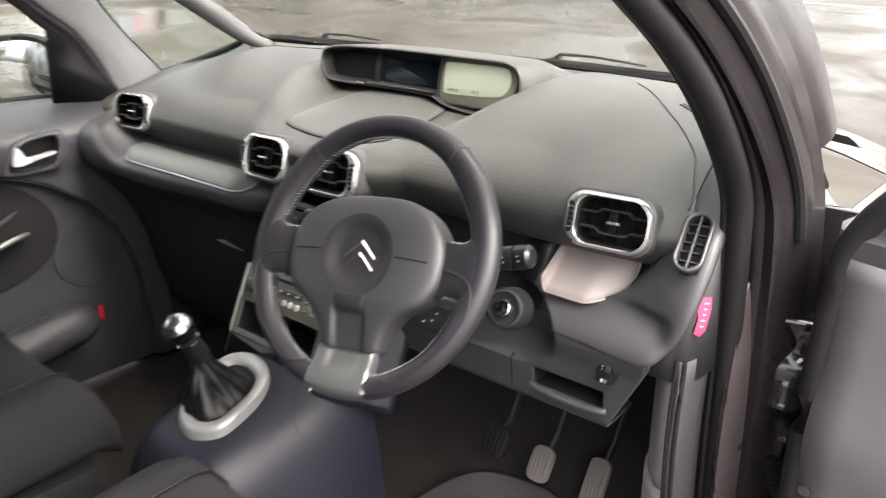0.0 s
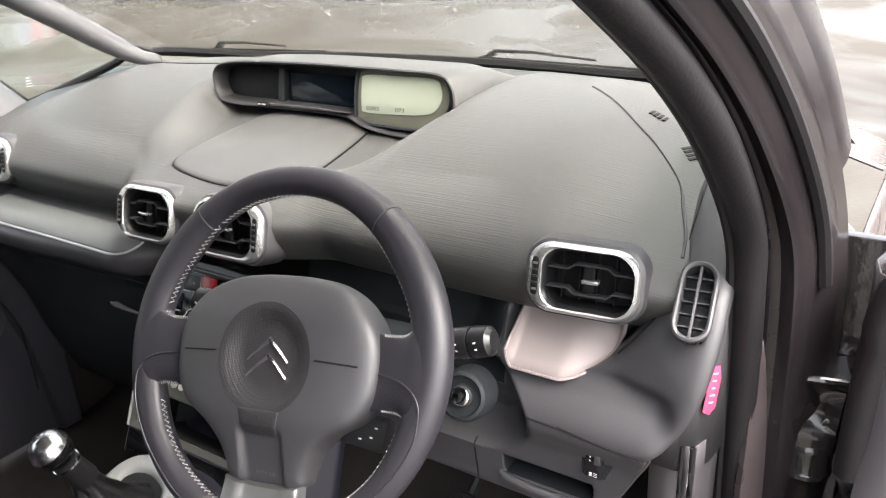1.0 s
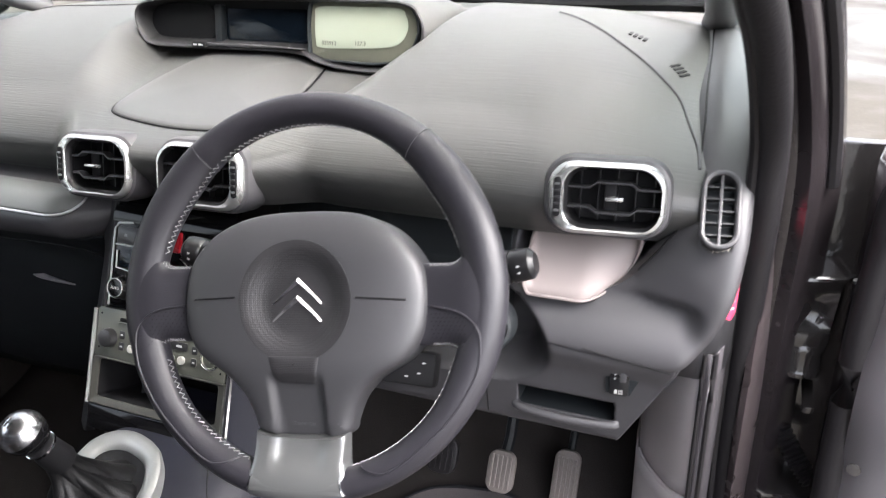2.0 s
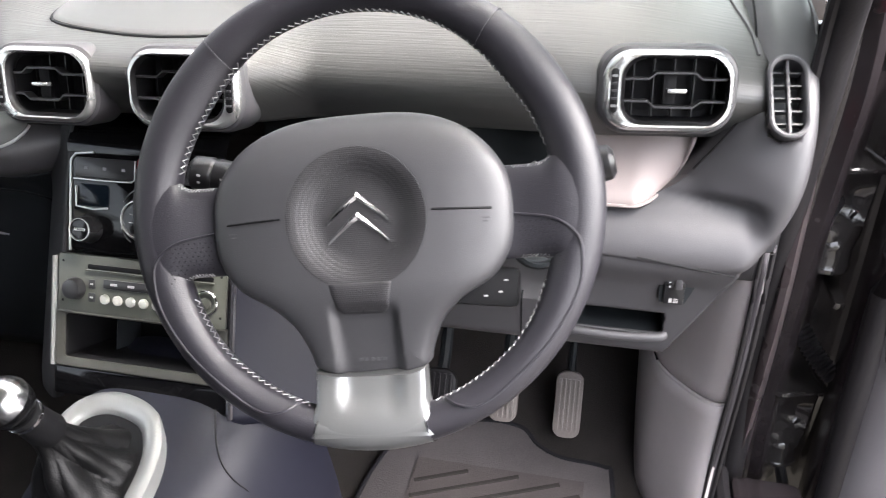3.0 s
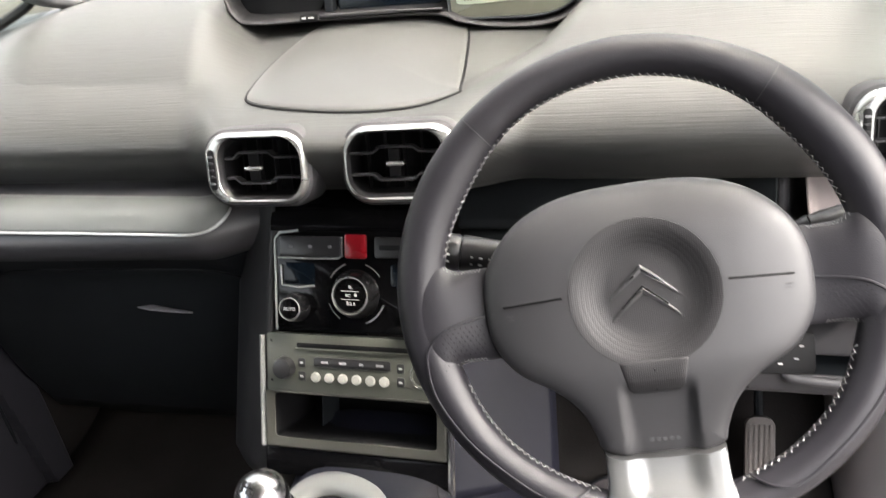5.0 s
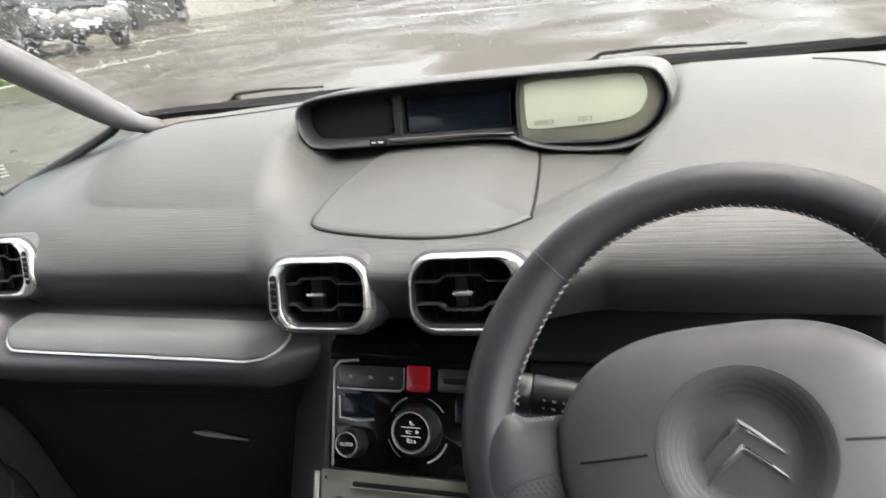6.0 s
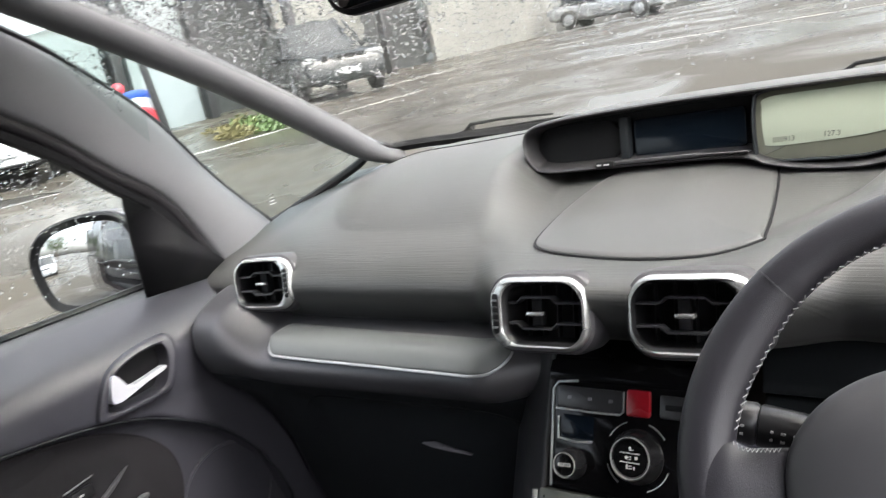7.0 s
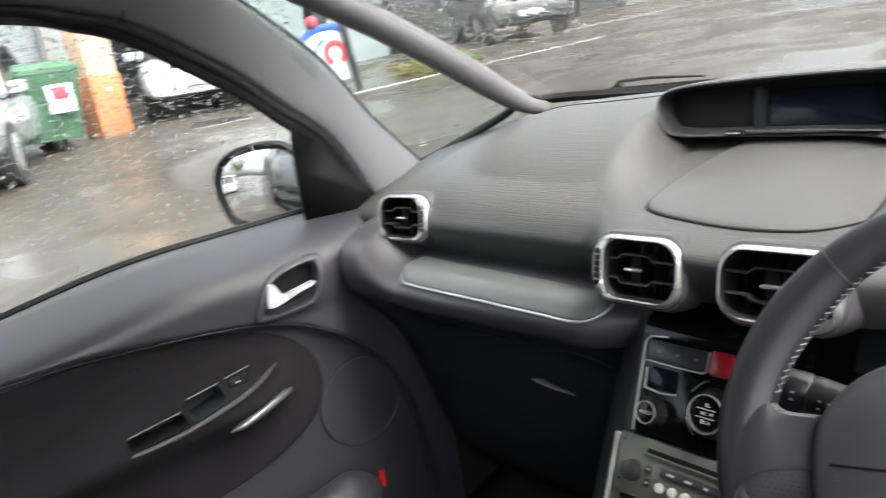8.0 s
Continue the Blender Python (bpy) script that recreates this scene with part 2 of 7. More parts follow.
def thing(name, label, category, m=None, group="", kind=""):
    ob = new(name)
    ob.empty_display_size = 0.05
    if m is not None:
        ob.matrix_world = m
    return tagged(ob, label, category, group, kind)


def spline(pts, n, closed=False):
    """Catmull-Rom through the points, n samples."""
    p = [np.array(q, float) for q in pts]
    k = len(p)
    out = []
    segs = k if closed else k - 1
    for j in range(n):
        u = j * segs / (n if closed else n - 1)
        i = min(int(u), segs - 1)
        f = u - i
        if closed:
            a, b, c, d = p[(i - 1) % k], p[i % k], p[(i + 1) % k], p[(i + 2) % k]
        else:
            b, c = p[i], p[i + 1]
            a = p[i - 1] if i else 2 * b - c
            d = p[i + 2] if i + 2 < k else 2 * c - b
        out.append(0.5 * (2 * b + (c - a) * f + (2 * a - 5 * b + 4 * c - d) * f * f + (3 * b - a - 3 * c + d) * f ** 3))
    return out


def sheet(rows, bm=None, close=False, ends=False):
    """A grid of faces through rows of points; close joins each row's ends; ends caps the first and last row."""
    bm = bm or bmesh.new()
    vs = [[bm.verts.new(tuple(p)) for p in r] for r in rows]
    n = len(rows[0])
    for a, b in zip(vs, vs[1:]):
        for i in range(n if close else n - 1):
            j = (i + 1) % n
            bm.faces.new((a[i], a[j], b[j], b[i]))
    if ends:
        bm.faces.new(vs[0][::-1])
        bm.faces.new(vs[-1])
    return bm


def tube(path, radius, n=8, bm=None, closed=False, flat=1.0, up=(0, 0, 1)):
    """A tube along a path; radius a number or one for each point; flat scales it along its second axis."""
    path = [Vector(p) for p in path]
    k = len(path)
    rad = radius if isinstance(radius, (list, tuple)) else [radius] * k
    rows = []
    for i, p in enumerate(path):
        a = path[(i - 1) % k] if closed or i else p
        b = path[(i + 1) % k] if closed or i < k - 1 else p
        d = (b - a).normalized()
        s = d.cross(Vector(up))
        if s.length < 1e-4:
            s = d.cross(Vector((1, 0, 0)))
        s.normalize()
        w = s.cross(d)
        rows.append([p + (s * math.cos(q) + w * math.sin(q) * flat) * rad[i] for q in (2 * math.pi * j / n for j in range(n))])
    if closed:
        rows.append(rows[0])
        bm = sheet(rows, bm, close=True)
        bmesh.ops.remove_doubles(bm, verts=bm.verts, dist=1e-7)
        return bm
    return sheet(rows, bm, close=True, ends=True)


def rrect(w, h, r, n=6, cx=0.0, cy=0.0):
    """A rounded rectangle's outline."""
    r = min(r, w / 2 - 1e-5, h / 2 - 1e-5)
    out = []
    for sx, sy, a0 in ((1, 1, 0), (-1, 1, 90), (-1, -1, 180), (1, -1, 270)):
        for k in range(n + 1):
            a = radians(a0 + 90 * k / n)
            out.append((cx + sx * (w / 2 - r) + r * math.cos(a), cy + sy * (h / 2 - r) + r * math.sin(a)))
    return out


def ring3(outline, z):
    return [(x, y, z) for x, y in outline]


def shrink(outline, d):
    """An outline moved inwards by d along its normals."""
    k = len(outline)
    out = []
    for i in range(k):
        a, b = Vector(outline[i - 1]), Vector(outline[(i + 1) % k])
        t = (b - a)
        if t.length < 1e-9:
            t = Vector((1, 0))
        t.normalize()
        out.append((outline[i][0] - t.y * d, outline[i][1] + t.x * d))
    return out


def plate(outline, z0, z1, bevel=0.001, bm=None):
    """A solid plate from z0 to z1 with a rounded front edge (the outline runs anticlockwise)."""
    rows = [ring3(outline, z0), ring3(outline, z1 - bevel), ring3(shrink(outline, bevel * 0.3), z1 - bevel * 0.3), ring3(shrink(outline, bevel), z1)]
    return sheet(rows, bm, close=True, ends=True)


def box(sx, sy, sz, c=(0, 0, 0), bevel=0.0, bm=None):
    bm2 = bmesh.new()
    bmesh.ops.create_cube(bm2, size=1, matrix=Matrix.Translation(c) @ Matrix.Diagonal((sx, sy, sz, 1)))
    if bevel:
        bmesh.ops.bevel(bm2, geom=bm2.edges[:], offset=bevel, segments=2, affect="EDGES", profile=0.6)
    if bm is None:
        return bm2
    merge(bm, bm2)
    return bm


def merge(bm, other, m=None):
    """Adds a copy of other to bm."""
    vs = {v: bm.verts.new(m @ v.co if m else v.co) for v in other.verts}
    for f in other.faces:
        bm.faces.new([vs[v] for v in f.verts])
    other.free()


def disc(r0, z0, r1, z1, n=32, bm=None, cap=True):
    """A turned solid between two circles about the local z axis."""
    a = [(r0 * math.cos(2 * math.pi * i / n), r0 * math.sin(2 * math.pi * i / n), z0) for i in range(n)]
    b = [(r1 * math.cos(2 * math.pi * i / n), r1 * math.sin(2 * math.pi * i / n), z1) for i in range(n)]
    return sheet([a, b], bm, close=True, ends=cap)


def turned(profile, n=32, bm=None, ends=True):
    """A solid turned about z from (radius, z) pairs."""
    return sheet([[(r * math.cos(2 * math.pi * i / n), r * math.sin(2 * math.pi * i / n), z) for i in range(n)] for r, z in profile], bm, close=True, ends=ends)


def lettering(name, text, size, material, parent, m, label=""):
    """Text in the built-in font, as a thin mesh."""
    cu = bpy.data.curves.new(name, "FONT")
    cu.body, cu.size, cu.extrude = text, size, 0.0002
    cu.align_x, cu.align_y = "CENTER", "CENTER"
    tmp = new(name, cu)
    me = bpy.data.meshes.new_from_object(tmp.evaluated_get(bpy.context.evaluated_depsgraph_get()))
    bpy.data.objects.remove(tmp)
    me.materials.append(material)
    ob = new(name, me)
    ob.parent = parent
    ob.matrix_basis = m
    if label:
        ob["label"] = label
    return ob


def ss(a, b, x):
    t = min(1.0, max(0.0, (x - a) / (b - a)))
    return t * t * (3 - 2 * t)


def cut(ob, outline, x0, x1):
    """Opens a (y, z) outline through an object, between two planes across the car."""
    tmp = part("cutter", sheet([[(x, y, z) for y, z in outline] for x in (x0, x1)], close=True, ends=True), matt_black)
    md = ob.modifiers.new("opening", "BOOLEAN")
    md.operation, md.solver, md.object = "DIFFERENCE", "EXACT", tmp
    me = bpy.data.meshes.new_from_object(ob.evaluated_get(bpy.context.evaluated_depsgraph_get()))
    ob.modifiers.clear()
    ob.data = me
    bpy.data.objects.remove(tmp)
    return ob


def thick(ob, d):
    md = ob.modifiers.new("thickness", "SOLIDIFY")
    md.thickness, md.offset = d, -1
    return ob

# ---- dashboard ----
CX = 0.024          # middle of the centre vents and controls

def facing(x, y, z, yaw, up):
    """A pose whose local z looks backwards in the car, turned by yaw towards its right and tipped up."""
    return pose(x, y, z, 0, 0, yaw) @ pose(0, 0, 0, 90 - up, 0, 0)


dashboard = thing("dashboard", "dark grey grained plastic dashboard with a sunken centre and chrome-ringed vents", "dashboard")


VENTS = ((facing(-0.048, 0.172, 0.942, 2, 14), 0.121, 0.080, -1, "centre air vent with satin chrome ring and black louvres", -0.012, 0.045),
         (facing(0.104, 0.177, 0.943, 3, 14), 0.126, 0.081, 1, "centre air vent with satin chrome ring beside the steering wheel", 0.0, 0.045),
         (facing(0.611, 0.229, 0.950, 6, 12), 0.124, 0.078, -1, "large driver's air vent with satin chrome ring", 0.0, 0.026),
         (facing(-0.592, 0.226, 0.953, 8, 12), 0.121, 0.081, 1, "passenger's air vent with satin chrome ring by the door", 0.0, 0.045))
SIDE_VENT = Matrix.Translation((0.7185, 0.2465, 0.945)) @ pose(0, 0, 0, 0, 0, 6) @ pose(0, 0, 0, 90 - 44, 0, 0)
HOLES = [(m.inverted(), (w - 0.030) / 2 + 0.005, (h - 0.020) / 2 + 0.005) for m, w, h, *rest in VENTS] + [(SIDE_VENT.inverted(), 0.0165, 0.0415)]
DEPTH = (0.075, 0.075, 0.075, 0.075, 0.020)


def pierce(bm):
    """Opens a panel where the vents sit in it."""
    gone = []
    for f in bm.faces:
        c = f.calc_center_median()
        for (inv, a, b), depth in zip(HOLES, DEPTH):
            p = inv @ c
            if abs(p.z) < depth and abs(p.x / a) ** 4 + abs(p.y / b) ** 4 < 1:
                gone.append(f)
                break
    bmesh.ops.delete(bm, geom=gone, context="FACES")
    return bm


def centre(x):
    return ss(-0.19, -0.09, x) * (1 - ss(0.14, 0.24, x))


def base_y(x):
    return 0.845 - 0.31 * x * x


WING = ((1.0, 1.066), (0.83, 1.085), (0.62, 1.088), (0.41, 1.077), (0.225, 1.050), (0.085, 1.008), (0.012, 0.967), (0.0, 0.932), (0.045, 0.896))
SIDE = (1.05, 1.040, 1.018, 0.998, 0.980, 0.962, 0.944, 0.924, 0.896)
DISH = (1.066, 1.075, 1.030, 1.002, 0.990, 0.981, 0.975, 0.946, 0.906)


def valley(x, y):
    c = min(1, max(0, (y - 0.22) / 0.24))
    left, right = -0.145 - 0.085 * c, 0.185 + 0.095 * c
    soft = 0.060 * (1 - c)
    return ss(left - 0.035, left + 0.055, x) * (1 - ss(right - 0.040 - soft, right + 0.026 + soft, x))


def upper_row(x):
    t = min(1.0, max(0.0, (abs(x) - 0.44) / 0.40))
    e = t ** 3 * (10 - 15 * t + 6 * t * t)
    c = centre(x)
    front = 0.226 - 0.052 * c + 0.03 * e
    yb = base_y(x)
    up = 0.015 * (1 - ss(0.05, 0.12, x))
    lift = (0, 0, 0.5 * up, up, 0.25 * up, 0, 0, 0, 0)
    ctrl = [(front + (yb - front) * a, z + (zs - z) * e, zd + dz) for (a, z), zs, zd, dz in zip(WING, SIDE, DISH, lift)]
    run = np.array(spline(ctrl, 120))
    for _ in range(3):
        run[4:-4] = sum(run[4 + d:len(run) - 4 + d] for d in range(-4, 5)) / 9
    wide = run.copy()
    for _ in range(5):
        wide[8:-8] = sum(wide[8 + d:len(run) - 8 + d] for d in range(-8, 9)) / 17
    keep = np.clip((np.arange(len(run)) - 70) / 30, 0, 1)[:, None]
    run = wide + (run - wide) * keep * keep * (3 - 2 * keep)
    out = []
    for y, z, zd in run.tolist():
        out.append((x, y, z + (zd - z) * valley(x, y)))
    x0, y0, z0 = out[-1]
    out += [(x, y0 + 0.004, z0 - 0.006), (x, y0 + 0.014, z0 - 0.010), (x, y0 + 0.05, z0 - 0.010)]
    return out


xs = [-0.80 + 1.50 * i / 300 for i in range(301)]
thick(part("upper_shell", pierce(sheet([upper_row(x) for x in xs])), dash_soft, dashboard), 0.003)

MID = ((0.292, 0.892), (0.248, 0.889), (0.208, 0.877), (0.182, 0.858), (0.166, 0.838), (0.176, 0.812), (0.215, 0.786), (0.262, 0.735), (0.290, 0.64), (0.315, 0.52), (0.36, 0.40))

MID_END = ((0.31, 0.945), (0.240, 0.940), (0.188, 0.925), (0.160, 0.904), (0.151, 0.875), (0.155, 0.842), (0.182, 0.798), (0.238, 0.735), (0.285, 0.64), (0.315, 0.52), (0.36, 0.40))


def mid_row(x):
    e = ss(-0.695, -0.745, x)
    k = ss(-0.565, -0.655, x)
    c = ss(-0.17, -0.08, x)
    ctrl = [(y + (ye - y) * k, z + (ze - z) * k) for (y, z), (ye, ze) in zip(MID, MID_END)]
    return [(x, y + 0.07 * e * e + 0.06 * c, z + 0.012 * ss(-0.6, -0.1, x) * ss(0.905, 0.86, z)) for y, z in spline(ctrl, 44)]


mids = [mid_row(-0.735 + 0.68 * i / 136) for i in range(137)]
thick(part("passenger_panel", pierce(sheet([r[:25] for r in mids])), dash_mid, dashboard), 0.003)
thick(part("glovebox", sheet([r[24:] for r in mids]), dash_dark, dashboard, "dark glovebox lid"), 0.003)


def on_mid(x, k, lift):
    """A point on the passenger panel, k from its top (0) to its bottom (1), raised a little."""
    r = mid_row(x)
    i = min(42, int(k * 43))
    p, q = Vector(r[i]), Vector(r[i + 1])
    p = p.lerp(q, k * 43 - i)
    n = (q - Vector(r[i])).cross(Vector((1, 0, 0))).normalized()
    return p - n * lift if n.y > 0 else p + n * lift


# padded insert with a bright lower lip
def tray_rows():
    rows = []
    for i in range(41):
        f = 0.5 - 0.5 * math.cos(math.pi * i / 40)
        x = -0.560 + 0.432 * f
        end = max(0.0, 1 - min(f, 1 - f) / 0.055)
        half = 0.5 * (0.06 + 0.94 * math.sqrt(1 - end * end))
        rows.append([on_mid(x, 0.185 - 0.045 * (1 - f) + 0.185 * (0.5 + (g / 10 - 0.5) * 2 * half * 0.96), 0.004 + 0.005 * (1 - (2 * g / 10 - 1) ** 2)) for g in range(11)])
    return rows


tr = tray_rows()
thick(part("tray_insert", sheet(tr), tray_grey, dashboard, "lighter grey padded insert with a bright lower lip"), 0.004)
part("tray_lip", tube([r[10] for r in tr], 0.0020, 6), silver_paint, dashboard, "thin pale lip")

# glovebox line and handle
part("glovebox_handle", tube([on_mid(-0.375, 0.765, 0.004), on_mid(-0.345, 0.757, 0.012), on_mid(-0.315, 0.765, 0.010), on_mid(-0.285, 0.775, 0.004)], [0.002, 0.007, 0.005, 0.002], 8, flat=0.5), side_grey, dashboard, "pale catch")
part("glovebox_seam", tube([on_mid(-0.60 + 0.44 * i / 20, 0.66 + 0.05 * (2 * i / 20 - 1) ** 6, 0.0005) for i in range(21)], 0.0012, 5), matt_black, dashboard)

# driver's side below the upper shell
DRV = ((0.290, 0.892), (0.264, 0.880), (0.250, 0.845), (0.240, 0.805), (0.200, 0.772), (0.208, 0.737), (0.214, 0.70), (0.220, 0.665), (0.226, 0.640), (0.25, 0.630), (0.32, 0.632))
LEDGE = (0.0, 0.002, 0.0, -0.034, -0.006, 0.0, 0.0, 0.0, 0.0, 0.0, 0.0)


def panel_edge(z):
    """How far the lower panel reaches towards the door, by height."""
    return min(0.695, 0.632 + 0.50 * max(0.0, z - 0.640))


def drv_point(x, y, z):
    side = ss(0.494, 0.516, x)
    return (x, y + 0.065 * footwell_mouth(x, z) + 0.050 * side * ss(0.824, 0.850, z), z)


def drv_section(x):
    k = ss(0.40, 0.54, x)
    return spline([(y + d * k, z) for (y, z), d in zip(DRV, LEDGE)], 110)


def drv_row(x):
    row = []
    for y, z in drv_section(x):
        e = x if x < 0.55 else 0.55 + (x - 0.55) * (panel_edge(z) - 0.55) / 0.145
        row.append(drv_point(e, y, z))
    return row


def drv_y(x, z):
    """How far back the panel's face lies at a place."""
    run = [p for p in drv_section(min(x, 0.70)) if p[1] > 0.632]
    y = float(np.interp(-z, [-p[1] for p in run], [p[0] for p in run]))
    return drv_point(x, y, z)[1]


def footwell_mouth(x, z):
    """How far the panel draws back round the steering column (0 to 1)."""
    r = math.hypot(max(0, x - 0.47) / 0.078, (z - 0.765) / 0.058)
    return max(ss(1.12, 0.62, r), 0.8 * ss(0.50, 0.42, x) * ss(0.79, 0.82, z) * ss(0.915, 0.895, z))


def slot(p):
    return 0.510 < p[0] < 0.630 and 0.668 < p[2] < 0.702


def behind_wheel(f):
    c = f.calc_center_median()
    return c.x < 0.488 and c.z > 0.772


bm = sheet([drv_row(0.13 + 0.565 * i / 200) for i in range(201)])
bmesh.ops.delete(bm, geom=[f for f in bm.faces if slot(f.calc_center_median()) and f.calc_center_median().y < 0.24], context="FACES")
# panel faces behind the wheel get a blacker plastic for the shade there
shaded_bm = bm.copy()
bmesh.ops.delete(shaded_bm, geom=[f for f in shaded_bm.faces if not behind_wheel(f)], context="FACES")
bmesh.ops.delete(bm, geom=[f for f in bm.faces if behind_wheel(f)], context="FACES")
thick(part("driver_panel", bm, dash_mid, dashboard), 0.003)
thick(part("column_recess_shade", shaded_bm, dash_dark, dashboard, "recess behind the steering wheel, its shade put into a black colour"), 0.003)
bm = bmesh.new()
for (sx, sy, sz, c) in ((0.130, 0.004, 0.045, (0.57, 0.300, 0.685)), (0.130, 0.08, 0.004, (0.57, 0.262, 0.7045)), (0.130, 0.08, 0.004, (0.57, 0.262, 0.6655)), (0.004, 0.08, 0.036, (0.5075, 0.262, 0.685)), (0.004, 0.08, 0.036, (0.6325, 0.262, 0.685))):
    box(sx, sy, sz, c, 0, bm)
part("pocket_lining", bm, dash_dark, dashboard, "dark open pocket", smooth=False)
part("pocket_lip", tube(spline([(0.506, 0.2215, 0.668), (0.518, 0.216, 0.666), (0.57, 0.2125, 0.665), (0.622, 0.216, 0.666), (0.634, 0.2215, 0.668)], 30), 0.0060, 10), dash_mid, dashboard)
part("panel_edge", tube([(panel_edge(z), drv_y(panel_edge(z), z) + 0.0030 + 0.006 * ss(0.745, 0.770, z), z) for z in (0.640 + 0.145 * k / 24 for k in range(25))], 0.0034, 8), dash_mid, dashboard)
part("lower_seam", tube([(x, drv_y(x, z) - 0.0006, z) for x, z in ((0.592 + 0.098 * k / 20, 0.781 - 0.013 * k / 20) for k in range(21))], 0.0009, 5), matt_black, dashboard)
part("column_seam", tube([(0.470, drv_y(0.470, z) - 0.0002, z) for z in (0.645 + 0.062 * k / 16 for k in range(17))], 0.0012, 5), matt_black, dashboard)

# coin pocket with a pale lining
rows = []
for i in range(49):
    f = 0.5 - 0.5 * math.cos(math.pi * i / 48)
    x = 0.517 + 0.122 * f
    g = max(0.0, (f - 0.45) / 0.55)
    low = 0.830 + 0.068 * (1 - math.sqrt(max(0.0, 1 - g ** 3.6))) + 0.022 * (1 - math.sqrt(max(0.0, 1 - (max(0, 0.07 - f) / 0.07) ** 2)))
    lip = 0.212 + 0.058 * ss(0.52, 1.0, f)
    rows.append([(x, 0.284 + (lip - 0.284) * ((j / 8) ** 1.15), 0.904 + (low - 0.904) * j / 8) for j in range(9)])
thick(part("coin_pocket", sheet(rows), blush, dashboard, "pale pinkish pocket lining"), 0.003)
part("coin_pocket_lip", tube([r[8] for r in rows], 0.0018, 6), blush, dashboard, "pale rounded lip")

# end strip by the driver's door, sweeping under the coin pocket
outer = [(0.724, 0.70, 1.060), (0.735, 0.55, 1.040), (0.742, 0.42, 1.018), (0.748, 0.33, 0.988), (0.750, 0.272, 0.945), (0.750, 0.238, 0.900), (0.742, 0.214, 0.850), (0.722, 0.206, 0.802), (0.690, 0.197, 0.771), (0.63, 0.1905, 0.774), (0.580, 0.195, 0.778), (0.552, 0.236, 0.780)]
inner_c = [(0.664, 0.70, 1.068), (0.675, 0.55, 1.048), (0.682, 0.42, 1.029), (0.688, 0.345, 1.002), (0.690, 0.290, 0.962), (0.684, 0.262, 0.925), (0.664, 0.252, 0.893), (0.645, 0.248, 0.868), (0.629, 0.243, 0.850), (0.588, 0.226, 0.829), (0.54, 0.228, 0.826), (0.500, 0.264, 0.822)]
rows = []
for i, (p, q) in enumerate(zip(spline(inner_c, 150), spline(outer, 150))):
    p, q = Vector(p), Vector(q)
    swell = 1 - 0.75 * ss(80, 125, i)
    flange = [p + Vector((-0.030, 0.050, -0.030)), p + Vector((-0.010, 0.012, -0.008))]
    face = [p.lerp(q, g / 16) + Vector((0.004, -0.012, 0.005)) * swell * (1 - (2 * g / 16 - 1) ** 4) for g in range(17)]
    for v in face:
        # the lower end runs flush into the panel
        v.y += (drv_y(v.x, v.z) - 0.0009 - v.y) * ss(0.722, 0.694, v.x) * ss(0.846, 0.812, v.z)
    rows.append(flange + face)
thick(part("driver_end_strip", pierce(sheet(rows)), dash_mid, dashboard), 0.004)
part("end_strip_seam", tube([r[2] for r in rows[:100]], 0.0013, 5), matt_black, dashboard)
# end face towards the driver's door
bm = sheet([[(0.748, 0.60, 1.04), (0.748, 0.62, 0.74)], [(0.748, 0.33, 1.0), (0.748, 0.36, 0.74)], [(0.748, 0.300, 0.97), (0.748, 0.31, 0.74)], [(0.742, 0.262, 0.93), (0.744, 0.272, 0.74)], [(0.732, 0.232, 0.88), (0.734, 0.246, 0.74)], [(0.712, 0.216, 0.81), (0.716, 0.236, 0.74)], [(0.692, 0.222, 0.780), (0.680, 0.236, 0.74)]])
thick(part("driver_end_cover", bm, dash_mid, dashboard), 0.003)
st = part("warning_sticker", plate([(0.011, -0.020), (0.013, 0.012), (0.008, 0.027), (-0.010, 0.026), (-0.012, 0.006), (-0.007, -0.003), (-0.009, -0.024), (0.003, -0.028)], 0, 0.0006, 0.0002), sticker_red, dashboard, "red sticker with pale unreadable print")
st.matrix_basis = facing(0.7415, 0.2545, 0.842, 66, 6) @ pose(0, 0, 0, 0, 0, -14)
bm = bmesh.new()
for k in range(5):
    box(0.009 - 0.002 * (k % 3), 0.0016, 0.0006, (0.002, 0.018 - 0.008 * k, 0.0008), 0, bm)
part("print_bar", bm, print_grey, st, smooth=False)

# centre stack surround
STK = Matrix.Translation((CX + 0.006, 0.200, 0.851)) @ Matrix(((1, 0, 0), (0, 0.403, -0.915), (0, 0.915, 0.403))).to_4x4()
for sgn in (-1, 1):
    rows = []
    for i in range(0 if sgn < 0 else 6, 31):
        f = i / 30
        s = 0.060 - 0.365 * f
        w = 0.100 + 0.020 * f
        flare = 1 + 0.5 * ss(0.35, 0.0, f)
        sec = [(w + 0.105 * flare, -0.105), (w + 0.075 * flare, -0.070), (w + 0.045 * flare, -0.036), (w + 0.020, -0.014), (w + 0.006, -0.003), (w, 0.0), (w - 0.004, -0.002), (w - 0.006, -0.012)]
        rows.append([STK @ Vector((sgn * x, s, z - 0.03 * max(0, (0.12 - f) / 0.12) ** 2)) for x, z in spline(sec, 24)])
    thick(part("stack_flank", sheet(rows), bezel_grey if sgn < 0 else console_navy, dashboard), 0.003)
part("stack_brow", sheet([[STK @ Vector((x, s, z)) for x in (-0.103 + 0.206 * k / 12 for k in range(13))] for s, z in ((0.0, 0.003), (0.010, 0.004), (0.030, -0.004), (0.055, -0.030))]), gloss, dashboard, "gloss black brow above the controls")

